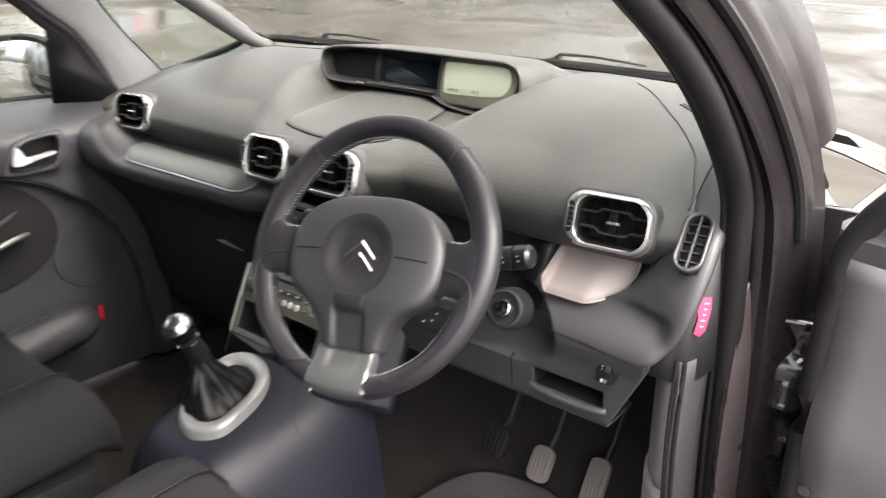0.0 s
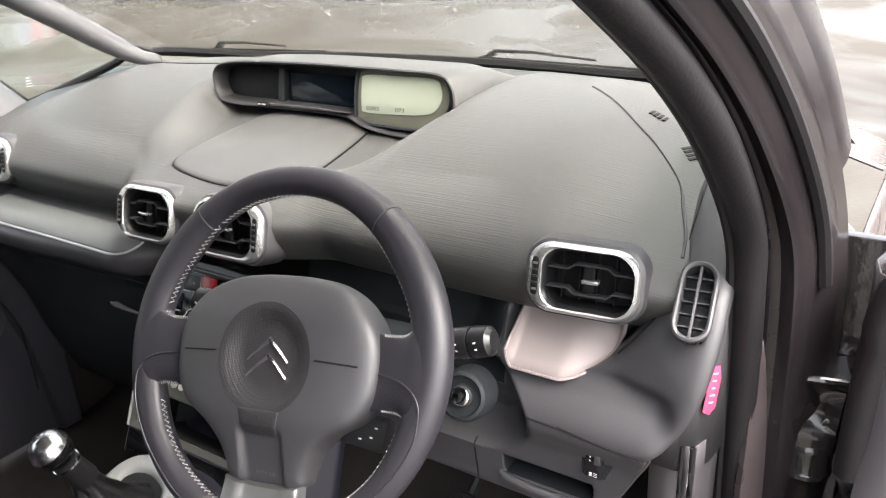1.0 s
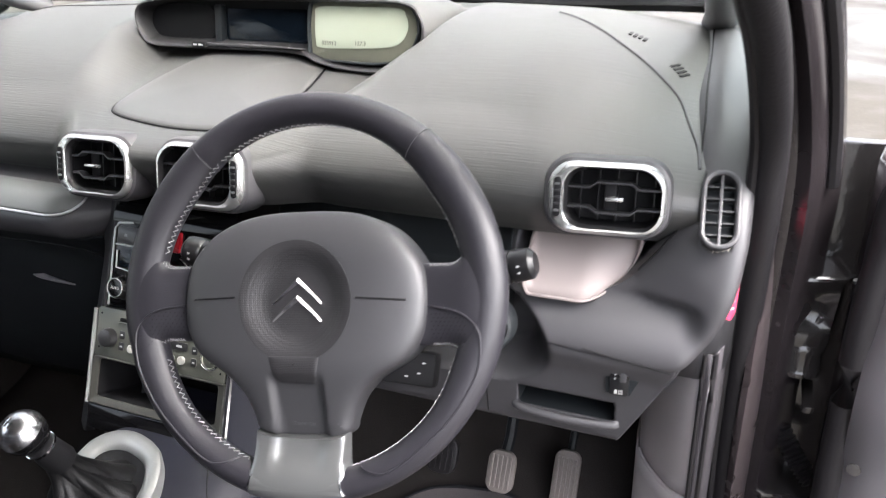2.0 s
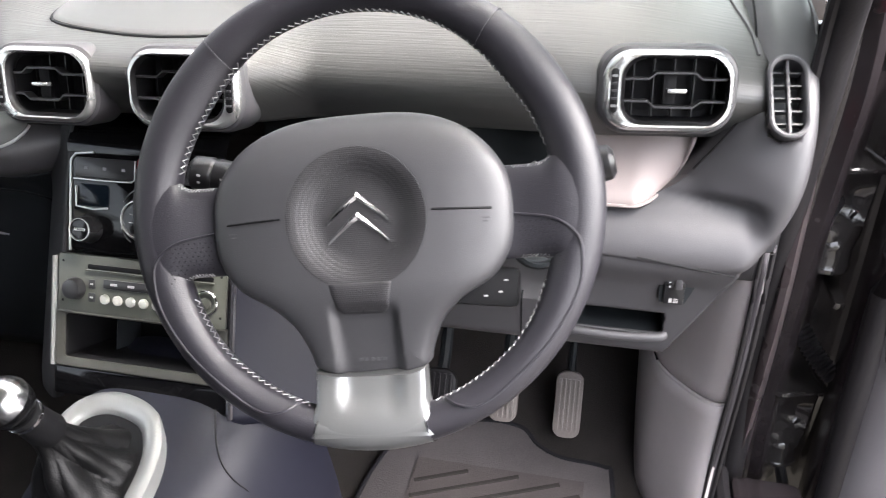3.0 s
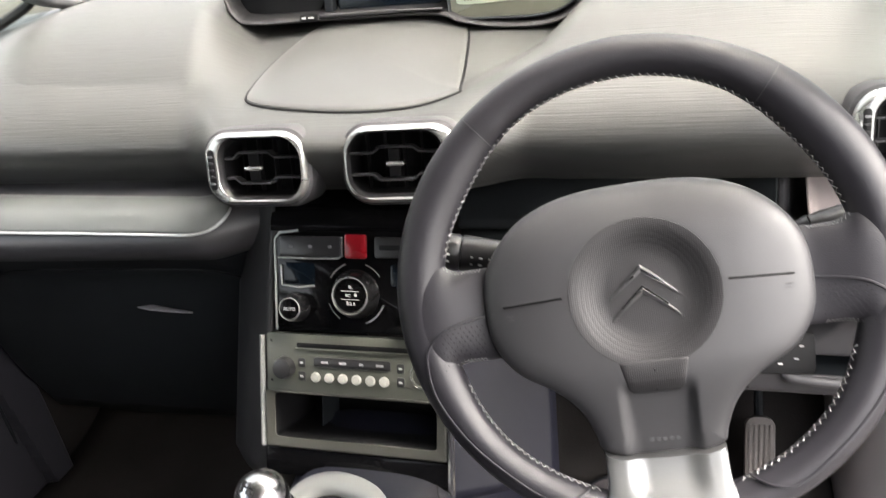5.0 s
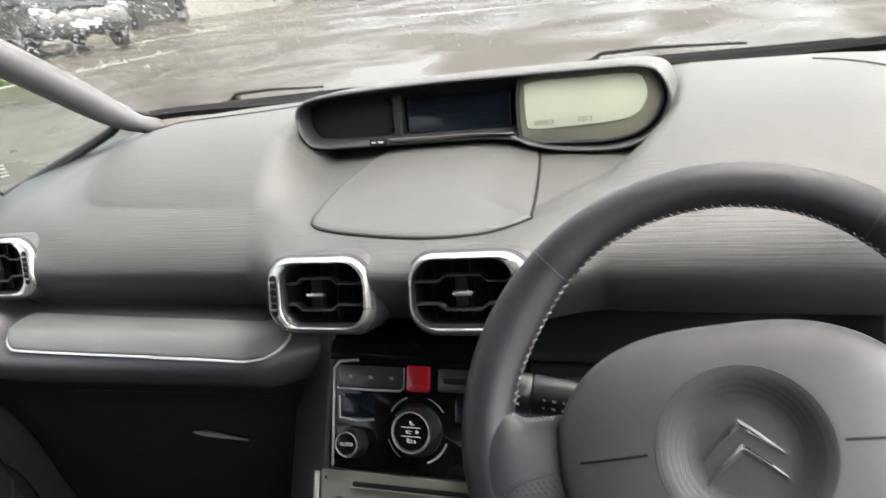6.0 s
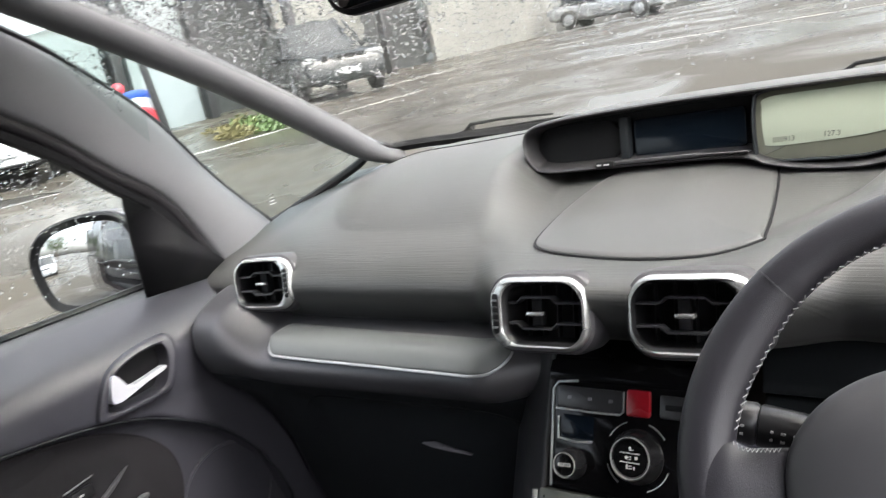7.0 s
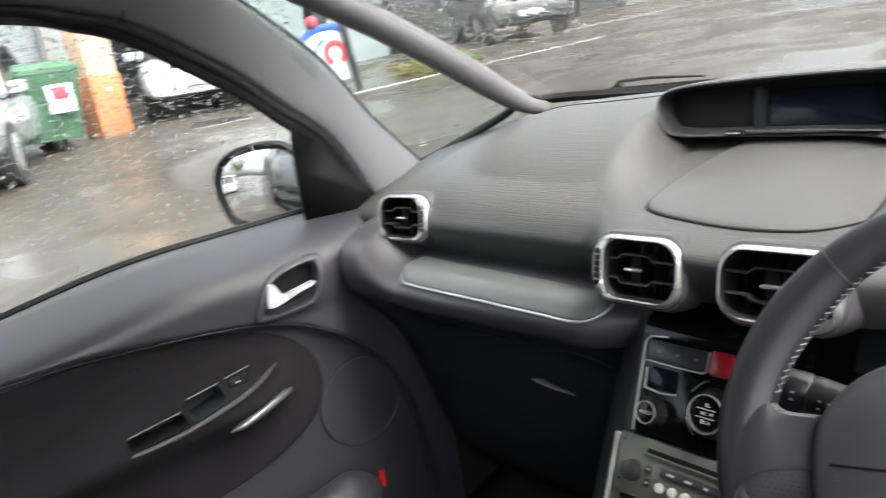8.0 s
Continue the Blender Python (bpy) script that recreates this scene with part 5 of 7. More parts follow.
def seat(cx, label):
    s = thing("front_seat", label, "car seat", pose(cx, 0, 0), "front seats")
    rows = []
    for i in range(19):
        f = i / 18
        y = -0.115 - 0.52 * f
        edge = 1 - 0.55 * max(0, 1 - f / 0.13) ** 2
        w = 0.255 * (1 - 0.16 * max(0, 1 - f / 0.22) ** 2)
        top = 0.590 - 0.050 * f + 0.012 * math.sin(math.pi * f) - 0.075 * max(0, 1 - f / 0.16) ** 2
        sec = []
        for q in (2 * math.pi * j / 40 for j in range(40)):
            x = w * math.copysign(abs(math.cos(q)) ** 0.55, math.cos(q))
            hgt = 0.072 * edge
            z = top - 0.075 + (hgt + 0.003) * math.copysign(abs(math.sin(q)) ** 0.5, math.sin(q))
            if math.sin(q) > 0:
                z += 0.020 * ss(0.14, 0.21, abs(x)) - 0.012 * (1 - ss(0.0, 0.16, abs(x)))
            sec.append((x, y, z))
        rows.append(sec)
    loft(rows, "cushion", fabric, s, "dark woven fabric cushion")
    for sgn in (-1, 1):
        seam = []
        for r in rows[1:]:
            top = sorted((p for p in r if p[0] * sgn > 0.12), key=lambda p: abs(abs(p[0]) - 0.155))[:6]
            seam.append(max(top, key=lambda p: p[2]))
        part("seat_seam", tube([(sgn * 0.158, y, z + 0.0015) for x, y, z in seam], 0.0022, 6), matt_black, s)
    rows = []
    for i in range(19):
        f = i / 18
        z = 0.52 + 0.62 * f
        y = -0.70 - 0.20 * f
        w = 0.25 - 0.05 * ss(0.5, 1.0, f)
        d = 0.060 * (1 - 0.35 * ss(0.85, 1.0, f))
        rows.append([(w * math.copysign(abs(math.cos(q)) ** 0.55, math.cos(q)), y - 0.012 + d * math.copysign(abs(math.sin(q)) ** 0.6, math.sin(q)) + (0.018 * ss(0.12, 0.22, abs(w * math.cos(q))) if math.sin(q) > 0 else 0), z) for q in (2 * math.pi * j / 36 for j in range(36))])
    loft(rows, "backrest", fabric, s)
    rows = [[(0.125 * math.copysign(abs(math.cos(q)) ** 0.5, math.cos(q)) * k, -0.93 + 0.045 * math.copysign(abs(math.sin(q)) ** 0.6, math.sin(q)) * k, z) for q in (2 * math.pi * j / 28 for j in range(28))] for z, k in ((1.175, 0.8), (1.19, 1.0), (1.30, 1.0), (1.325, 0.8))]
    loft(rows, "headrest", fabric, s)
    for dx in (-0.06, 0.06):
        part("headrest_post", tube([(dx, -0.905, 1.10), (dx, -0.93, 1.20)], 0.006, 10), chrome, s)
    part("base", box(0.46, 0.46, 0.14, (0, -0.40, 0.36), 0.02), dash_dark, s)
    for dx in (-0.2, 0.2):
        part("rail", box(0.03, 0.55, 0.03, (dx, -0.38, 0.275), 0.004), metal_part, s)
    return s


seat(-0.365, "passenger seat in dark grey woven fabric")
seat(0.375, "driver's seat in dark grey woven fabric")
bk = thing("seat_belt_buckle", "seat belt buckle with red release button", "buckle", pose(-0.085, -0.42, 0.52, -20, 0, 0))
part("casing", box(0.022, 0.045, 0.075, (0, 0, 0), 0.006), matt_black, bk)
part("release_button", box(0.014, 0.022, 0.006, (0, 0.004, 0.038), 0.002), red_plastic, bk, "red release button")
part("stalk", box(0.012, 0.02, 0.14, (0, 0.0, -0.10), 0.003), matt_black, bk)

# ---- floor and mat ----
bm = bmesh.new()
FY = [(-2.2, 0.30), (-0.8, 0.27), (-0.1, 0.25), (0.25, 0.25), (0.42, 0.262), (0.55, 0.33), (0.68, 0.48), (0.74, 0.66)]
fp = spline(FY, 40)
part_floor = part("car_floor", sheet([[(-0.76 + 1.46 * k / 20, y, z) for k in range(21)] for y, z in fp]), carpet)
thick(tagged(part_floor, "dark brown-black carpeted car floor", "floor", kind="structure"), 0.004)


def floor_z(y):
    for (a, p), (b, q) in zip(fp, fp[1:]):
        if a <= y <= b:
            return p + (q - p) * (y - a) / (b - a)
    return fp[-1][1]


mat_o = spline([(0.225, -0.12), (0.215, 0.20), (0.230, 0.36), (0.280, 0.430), (0.38, 0.455), (0.448, 0.452), (0.480, 0.425), (0.52, 0.408), (0.588, 0.402), (0.602, 0.38), (0.615, 0.20), (0.625, -0.12)], 72, closed=True)
heel_carpet = mat("heel_carpet", (0.068, 0.060, 0.060), 1.0, bump=1.0, bscale=450, var=0.3, spec=0.1)
fm = thing("floor_mat", "dark grey carpet mat with stitched border and diagonal ribs", "floor mat")
mc = np.mean(mat_o, axis=0)
part("mat_body", sheet([[(x, y, floor_z(y) + dz) for x, y in (mc + (p - mc) * k for p in mat_o)] for k, dz in [(1.0, 0.003), (1.0, 0.011), (0.985, 0.013)] + [(0.96 - 0.94 * q / 14, 0.0125) for q in range(15)]], close=True, ends=True), mat_carpet, fm)
part("mat_binding", tube([(x, y, floor_z(y) + 0.010) for x, y in mat_o], 0.005, 6, closed=True), fabric, fm, "dark bound edge")
part("heel_pad", sheet([[(0.29 + 0.27 * k / 12, y, floor_z(y) + 0.0155) for k in range(13)] for y in (-0.05 + 0.415 * j / 16 for j in range(17))]), heel_carpet, fm, "darker heel pad")
for k in range(15):
    y0 = -0.10 + 0.032 * k
    run = [(0.295 + 0.26 * q / 16, y0 + 0.115 * q / 16) for q in range(17)]
    run = [(x, y) for x, y in run if -0.045 < y < 0.358]
    if len(run) > 2:
        part("mat_rib", tube([(x, y, floor_z(y) + 0.0146) for x, y in run], 0.0050, 6, flat=0.6), carpet, fm)

# footwell bulkhead and side trims
bm = sheet([[(-0.76 + 1.46 * k / 8, y, z) for k in range(9)] for y, z in ((0.74, 0.60), (0.76, 0.75), (0.72, 0.95), (0.66, 1.02))])
thick(tagged(part("bulkhead", bm, carpet), "black felt-covered bulkhead", "bulkhead", kind="structure"), 0.004)
kp = thing("kick_panel", "grey plastic side trim of the driver's footwell and sill", "trim panel", kind="structure")
def kick(z):
    """Section of the footwell side trim at height z, from its inner edge round to the door seal."""
    k = ss(0.70, 0.30, z)
    return [(0.638, 0.70, z), (0.640, 0.54, z), (0.643, 0.43, z), (0.652, 0.365 + 0.02 * k, z), (0.676, 0.312 + 0.03 * k, z), (0.704, 0.262 + 0.04 * k, z), (0.727, 0.240 + 0.05 * k, z), (0.741, 0.252 + 0.05 * k, z), (0.748, 0.31 + 0.05 * k, z)]


thick(part("upper_trim", sheet([[(p[0], p[1], p[2] + 0.042 * (i / 12) * ss(7, 20, j)) for j, p in enumerate(spline(kick(0.772 - 0.262 * i / 12), 24)) if j < 19] for i in range(13)]), kick_grey, kp, "grey upper trim"), 0.003)
rows = []
for i in range(12):
    z = 0.507 - 0.26 * i / 11
    rows.append([(p[0] - 0.004, p[1] - 0.004, p[2] + 0.042 * (1 - i / 11) * ss(7, 20, j)) for j, p in enumerate(spline(kick(z), 24)) if j < 19])
thick(part("lower_trim", sheet(rows), kick_grey, kp, "paler lower trim with a stepped top edge"), 0.003)
part("trim_step", tube([Vector(p) + Vector((-0.003, -0.004, 0.042 * ss(7, 20, j))) for j, p in enumerate(spline(kick(0.508), 24))][8:18], 0.003, 8), kick_grey, kp)
thick(part("door_seal", sheet([[Vector(p) + Vector((-0.003, -0.0035, 0)) for j, p in enumerate(spline(kick(0.775 - 0.52 * i / 16), 24)) if j > 16] for i in range(17)]), seal_grey, kp, "broad black rubber door seal"), 0.003)
for j, r in ((17, 0.0026), (19, 0.0035)):
    part("seal_lip", tube([Vector(spline(kick(0.775 - 0.50 * i / 16), 24)[j]) + Vector((-0.0035, -0.004, 0)) for i in range(17)], r, 8), rubber, kp, "dark rubber seal lip")
rows = []
for i in range(30):
    y = 0.33 - 1.12 * i / 29
    zt = 0.345
    dx = 0.070 * ss(0.04, 0.30, y)
    rows.append([(0.650 + dx, y, 0.255), (0.672 + dx, y, zt - 0.06), (0.690 + dx * 0.8, y, zt - 0.012), (0.704 + dx * 0.6, y, zt), (0.745 + dx * 0.3, y, zt - 0.002), (0.752 + dx * 0.3, y, zt - 0.02)])
thick(part("sill_trim", sheet(rows), side_grey, kp), 0.003)

bm = sheet([[(-0.755, y, z) for y in (0.24, 0.40, 0.55, 0.78)] for z in (0.24, 0.5, 0.72, 0.90)])
thick(tagged(part("footwell_side", bm, carpet), "dark carpeted side of the passenger footwell", "side panel", kind="structure"), 0.004)
bm = sheet([[(0.700, y, z) for y in (0.345, 0.50, 0.78)] for z in (0.24, 0.5, 0.75, 0.92)])
thick(tagged(part("footwell_side", bm, carpet), "dark carpeted side of the driver's footwell", "side panel", kind="structure"), 0.004)
# ---- car shell round the cabin ----
shell = thing("car_shell", "dark wet car body with open driver's door, grey pillar trims and glass", "car", kind="structure")


def strip(a, b, n, bulge, k=9, m=None):
    """Rows of a panel between two curves, bulging along a vector."""
    a, b = spline(a, n), spline(b, n)
    return [[Vector(p).lerp(Vector(q), j / (k - 1)) + Vector(bulge) * (1 - (2 * j / (k - 1) - 1) ** 2) for j in range(k)] for p, q in zip(a, b)]


part("windscreen_pillar", tube(spline([(-0.672, 0.70, 1.062), (-0.680, 0.63, 1.090), (-0.678, 0.49, 1.176), (-0.662, 0.316, 1.271), (-0.638, 0.13, 1.358), (-0.61, -0.03, 1.425), (-0.57, -0.14, 1.47)], 30), [0.019] * 4 + [0.022, 0.0245, 0.027, 0.029] + [0.031] * 22, 16, flat=0.85), pillar_grey, shell, "slim grey windscreen pillar trim")
part("windscreen_pillar", tube(spline([(0.672, 0.70, 1.062), (0.680, 0.63, 1.090), (0.678, 0.49, 1.176), (0.662, 0.316, 1.271), (0.638, 0.13, 1.358), (0.61, -0.03, 1.425), (0.57, -0.14, 1.47)], 30), 0.026, 16, flat=0.85), pillar_grey, shell, "slim grey windscreen pillar trim")
QA = [(-0.835, 0.50, 0.955), (-0.818, 0.455, 0.996), (-0.795, 0.339, 1.109), (-0.762, 0.23, 1.232), (-0.725, 0.121, 1.314), (-0.69, 0.03, 1.368), (-0.65, -0.08, 1.415), (-0.60, -0.25, 1.47), (-0.585, -0.55, 1.50), (-0.585, -0.95, 1.51)]
QB = [(-0.830, 0.345, 0.900), (-0.812, 0.318, 0.945), (-0.773, 0.223, 1.096), (-0.751, 0.124, 1.175), (-0.735, 0.05, 1.235), (-0.723, -0.014, 1.276), (-0.708, -0.114, 1.333), (-0.702, -0.189, 1.354), (-0.697, -0.274, 1.372), (-0.692, -0.55, 1.395), (-0.69, -0.95, 1.40)]
thick(part("door_pillar_trim", sheet(strip(QA, QB, 50, (0.022, -0.012, 0.004))), trim_grey, shell, "broad light grey pillar trim"), 0.004)
mir = lambda pts: [(-x, y, z) for x, y, z in pts]
part("screen_seal", tube(spline([(-0.676, 0.716, 1.078), (-0.690, 0.648, 1.108), (-0.689, 0.508, 1.197), (-0.673, 0.334, 1.294), (-0.650, 0.148, 1.383), (-0.620, -0.01, 1.45)], 30), 0.007, 8), rubber, shell, "black windscreen edge")
part("door_seal", tube([Vector(p) + Vector((-0.004, -0.005, -0.004)) for p in spline(QB, 60)], 0.012, 10), rubber, shell, "black rubber door seal")
part("trim_seam", tube([Vector(p) + Vector((0.005, 0, 0)) for p in (spline([(-0.665, -0.10, 1.405), (-0.668, -0.11, 1.375), (-0.69, -0.12, 1.350), (-0.705, -0.125, 1.330)], 8))], 0.0015, 5), matt_black, shell)
part("quarter_seal", tube(spline(QA[1:7], 30)[:-1], 0.006, 8), rubber, shell, "black glass edge")
part("quarter_seal", tube(spline([(-0.816, 0.452, 0.998), (-0.798, 0.505, 1.014), (-0.758, 0.570, 1.042), (-0.713, 0.622, 1.070), (-0.693, 0.635, 1.092)], 16), 0.009, 8), rubber, shell, "black glass edge")
thick(part("quarter_glass", sheet(strip([(-0.842, 0.48, 0.975), (-0.822, 0.355, 1.105), (-0.787, 0.245, 1.232), (-0.747, 0.131, 1.320), (-0.71, 0.04, 1.375)], [(-0.69, 0.66, 1.06), (-0.684, 0.50, 1.16), (-0.672, 0.35, 1.25), (-0.655, 0.20, 1.32), (-0.65, 0.06, 1.375)], 20, (-0.006, 0, 0))), pane_glass, shell, "small quarter window"), 0.003)


# windscreen
def ws(u, v):
    """u -1..1 across, v 0 foot .. 1 head."""
    x0 = 0.685 * u
    b = Vector((x0, base_y(x0) + 0.012, 1.056 + 0.016 * abs(u) ** 3))
    h = Vector((0.60 * u, 0.02 - 0.14 * u * u, 1.505 - 0.04 * u * u))
    p = b.lerp(h, v)
    return p + Vector((0, 0.55, 0.83)) * 0.05 * math.sin(math.pi * v) * (1 - 0.75 * u * u)


screen_glass = glass_mat("tinted_screen_glass", (0.85, 0.855, 0.81))
screen = part("windscreen", sheet([[ws(-1 + 2 * i / 30, j / 20) for i in range(31)] for j in range(21)]), screen_glass, shell, "wet windscreen")
screen.visible_shadow = False
part("screen_header", sheet([[ws(-1 + 2 * i / 20, v) + Vector((0, -0.006, -0.008)) for i in range(21)] for v in (0.90, 0.95, 1.0)]), matt_black, shell, "black band at the top of the windscreen")
rows = []
for j in range(12):
    y = -2.1 * j / 11
    rows.append([(0.60 * math.sin(q), 0.02 - 0.14 * math.sin(q) ** 2 * (1 - j / 11) + y, 1.47 + (0.075 + 0.02 * math.sin(math.pi * j / 11)) * math.cos(q)) for q in (radians(-90 + 180 * k / 16) for k in range(17))])
thick(part("headliner", sheet(rows), headliner, shell, "pale grey headliner"), 0.03)

rows = []
for j in range(14):
    y = 0.03 - 2.22 * j / 13
    half = 0.63 + 0.05 * ss(0.0, -0.5, y)
    rows.append([(half * math.sin(q), y - 0.14 * math.sin(q) ** 2 * (1 - j / 13), 1.47 + 0.125 * math.cos(q) - 0.01 * (1 if abs(math.sin(q)) > 0.99 else 0)) for q in (radians(-90 + 180 * k / 16) for k in range(17))])
thick(part("roof_panel", sheet(rows), wing_paint, shell, "wet outer roof"), 0.003)

# rear of the cabin, out of view, closed plainly to keep light out
bm = bmesh.new()
for sgn in (1, -1):
    box(0.05, 1.30, 0.75, (sgn * 0.77, -1.50, 0.575), 0, bm)
    for y in (-0.90, -1.45, -2.10):
        box(0.05, 0.14, 0.60, (sgn * 0.70, y, 1.22), 0, bm)
    box(0.06, 1.35, 0.07, (sgn * 0.64, -1.52, 1.47), 0, bm)
box(1.56, 0.06, 0.70, (0, -2.16, 0.60), 0, bm)
part("rear_trim", bm, wing_paint, shell, smooth=False)
# opaque dark panes added so that no light enters from behind
bm = bmesh.new()
for sgn in (1, -1):
    box(0.01, 1.25, 0.50, (sgn * 0.715, -1.50, 1.20), 0, bm)
box(1.36, 0.01, 0.56, (0, -2.15, 1.22), 0, bm)
part("rear_light_block", bm, car_glass, shell, "unseen opaque panes in place of tinted rear glass, blocking light", smooth=False)
rs = thing("rear_bench", "dark grey fabric rear bench seat", "car seat")
part("cushion", box(1.30, 0.50, 0.16, (0, -1.45, 0.50), 0.04), fabric, rs)
part("backrest", box(1.30, 0.14, 0.62, (0, -1.78, 0.82), 0.05), fabric, rs)

# driver's door opening: seal, post, outer frame
SEAL = [(0.752, 0.372, 0.28), (0.746, 0.368, 0.45), (0.742, 0.352, 0.60), (0.741, 0.328, 0.78), (0.741, 0.297, 0.93), (0.738, 0.270, 1.02), (0.724, 0.190, 1.12), (0.704, 0.115, 1.193), (0.684, 0.025, 1.254), (0.662, -0.10, 1.325), (0.640, -0.25, 1.385), (0.625, -0.50, 1.43), (0.62, -0.85, 1.44)]
sp = [Vector(p) for p in spline(SEAL, 70)]
thick(part("door_pillar_trim", sheet(strip(mir(QA[0:8]), [(0.756, 0.292, 0.90), (0.754, 0.283, 0.96), (0.746, 0.255, 1.04), (0.731, 0.190, 1.12), (0.711, 0.115, 1.193), (0.691, 0.025, 1.254), (0.669, -0.10, 1.325), (0.645, -0.25, 1.385)], 40, (-0.006, 0.004, 0.0))), trim_grey, shell, "broad light grey pillar trim"), 0.004)
part("quarter_seal", tube(mir([tuple(p) for p in spline(QA[1:7], 30)[:-1]]), 0.006, 8), rubber, shell, "black glass edge")
thick(part("quarter_glass", sheet(strip(mir([(-0.823, 0.47, 0.985), (-0.80, 0.345, 1.109), (-0.765, 0.235, 1.232), (-0.725, 0.121, 1.314), (-0.69, 0.03, 1.368)]), mir([(-0.69, 0.66, 1.06), (-0.684, 0.50, 1.16), (-0.672, 0.35, 1.25), (-0.655, 0.20, 1.32), (-0.65, 0.06, 1.375)]), 20, (0.006, 0, 0))), pane_glass, shell, "small quarter window"), 0.003)
part("opening_seal", tube([p + Vector((0.020, -0.004, 0)) for p in sp], 0.017, 12), rubber, shell, "thick dark rubber door seal")
part("seal_lip", tube([p + Vector((0.004, -0.012, 0)) for p in sp], 0.006, 8), rubber, shell)
rows = []
for i, p in enumerate(sp):
    f = i / 69
    u = ss(0.30, 0.55, f)
    sec = ((0.030, 0.010), (0.048, 0.018), (0.062, 0.012), (0.070, 0.018), (0.080, 0.045), (0.092, 0.060), (0.098, 0.10))
    rows.append([p + Vector((dx * (1 - 0.25 * u), dy * (1 + 0.2 * u), 0.35 * dy * u)) for dx, dy in sec])
thick(part("door_post", sheet(rows), body_black, shell, "dark painted door post"), 0.003)
part("post_bead", tube([r[4] + Vector((0.006, -0.004, 0)) for r in rows[24:]], 0.008, 8), rubber, shell)
part("outer_glass_strip", sheet(strip([r[6] for r in rows[30:60:4]], [Vector(r[6]) + Vector((-0.02, 0.16, 0.02)) for r in rows[30:60:4]], 20, (0.01, 0, 0))), body_black, shell)
bt = part("post_plug", turned([(0.014, 0), (0.014, 0.004), (0.011, 0.006), (0.008, 0.004), (0.001, 0.004)], 24), rubber, shell, "round rubber plug")
bt.matrix_basis = Matrix.Translation((0.793, 0.343, 0.881)) @ pose(0, 0, 0, 85, 0, 30)
part("hinge_face", box(0.20, 0.02, 0.74, (0.855, 0.452, 0.60), 0.004), hinge_black, shell, "wet black hinge face")


def door_hinge(x, y, z):
    """A pressed bracket with a hollow front, a barrel below it and its bolts, under wet black paint."""
    m = pose(x, y, z, 0, 0, 14)
    rows = []
    for k in range(13):
        f = k / 12
        w = 0.033 - 0.006 * f
        hollow = 0.016 * math.sin(math.pi * min(1, f * 1.15)) ** 1.5
        rows.append([m @ Vector(p) for p in ((-w, 0.055, 0.048 - 0.092 * f), (-w, 0.0, 0.048 - 0.092 * f), (-w + 0.006, -0.006, 0.047 - 0.092 * f), (-0.012, -0.008 + hollow, 0.045 - 0.090 * f), (0.010, -0.008 + hollow, 0.045 - 0.090 * f), (w - 0.006, -0.006, 0.047 - 0.092 * f), (w, 0.0, 0.048 - 0.092 * f), (w, 0.055, 0.048 - 0.092 * f))])
    br = part("hinge_bracket", sheet(rows, close=True, ends=True), hinge_black, shell, "wet black hinge bracket")
    lip = [m @ Vector(p) for p in ((-0.036, 0.05, 0.050), (-0.036, -0.004, 0.050), (-0.028, -0.012, 0.050), (0.028, -0.012, 0.050), (0.036, -0.004, 0.050), (0.036, 0.05, 0.050))]
    part("bracket_lip", tube(lip, 0.0045, 8), hinge_black, br)
    part("hinge_barrel", turned([(0.018, 0.004), (0.027, 0.002), (0.0305, -0.003), (0.0305, -0.008), (0.0285, -0.010), (0.0285, -0.034), (0.0305, -0.037), (0.0300, -0.043), (0.024, -0.047)], 32), hinge_black, br, "rounded hinge barrel").matrix_basis = m @ Matrix.Translation((0.0, 0.018, -0.046))
    for dx, dz in ((-0.012, 0.026), (0.014, -0.014)):
        part("hinge_bolt", turned([(0.0085, -0.004), (0.0085, 0.003), (0.0070, 0.005), (0.001, 0.0052)], 6), chrome, br, "worn bolt head").matrix_basis = m @ Matrix.Translation((dx, -0.003 + 0.008, dz)) @ pose(0, 0, 0, 90, 0, 0)


door_hinge(0.834, 0.378, 0.772)
door_hinge(0.838, 0.392, 0.432)
cable = [(0.814, 0.424, 0.590)] + [(0.818 + 0.054 * k / 30, 0.420 - 0.050 * k / 30, 0.585 - 0.062 * k / 30 - 0.008 * math.sin(math.pi * k / 30)) for k in range(31)]
part("cable_boot", tube(cable, [0.0105 if k % 2 else 0.0145 for k in range(32)], 14), rubber, shell, "ribbed rubber cable boot")
part("check_strap", box(0.014, 0.10, 0.010, (0.848, 0.400, 0.648), 0.003), hinge_black, shell, "steel door check strap")
part("lower_wiring", tube(spline([(0.826, 0.420, 0.375), (0.838, 0.388, 0.345), (0.850, 0.372, 0.300), (0.852, 0.380, 0.26)], 16), 0.008, 8), matt_black, shell)
rows = []
for i in range(25):
    z = 0.26 + 0.62 * i / 24
    k = ss(0.70, 0.30, z)
    rows.append([(0.762, 0.330 + 0.05 * k, z), (0.767, 0.316 + 0.05 * k, z), (0.774, 0.312 + 0.045 * k, z), (0.781, 0.326 + 0.04 * k, z), (0.790, 0.352 + 0.03 * k, z), (0.802, 0.395 + 0.02 * k, z), (0.806, 0.455, z)])
thick(part("pillar_foot", sheet(rows), foot_paint, shell, "dark brown painted foot of the door pillar"), 0.003)
part("outer_sill", box(0.10, 1.20, 0.12, (0.81, -0.26, 0.30), 0.02), body_black, shell)
part("floor_edge_trim", tube([(0.752, 0.36, 0.345), (0.752, -0.8, 0.345)], 0.012, 8), rubber, shell)

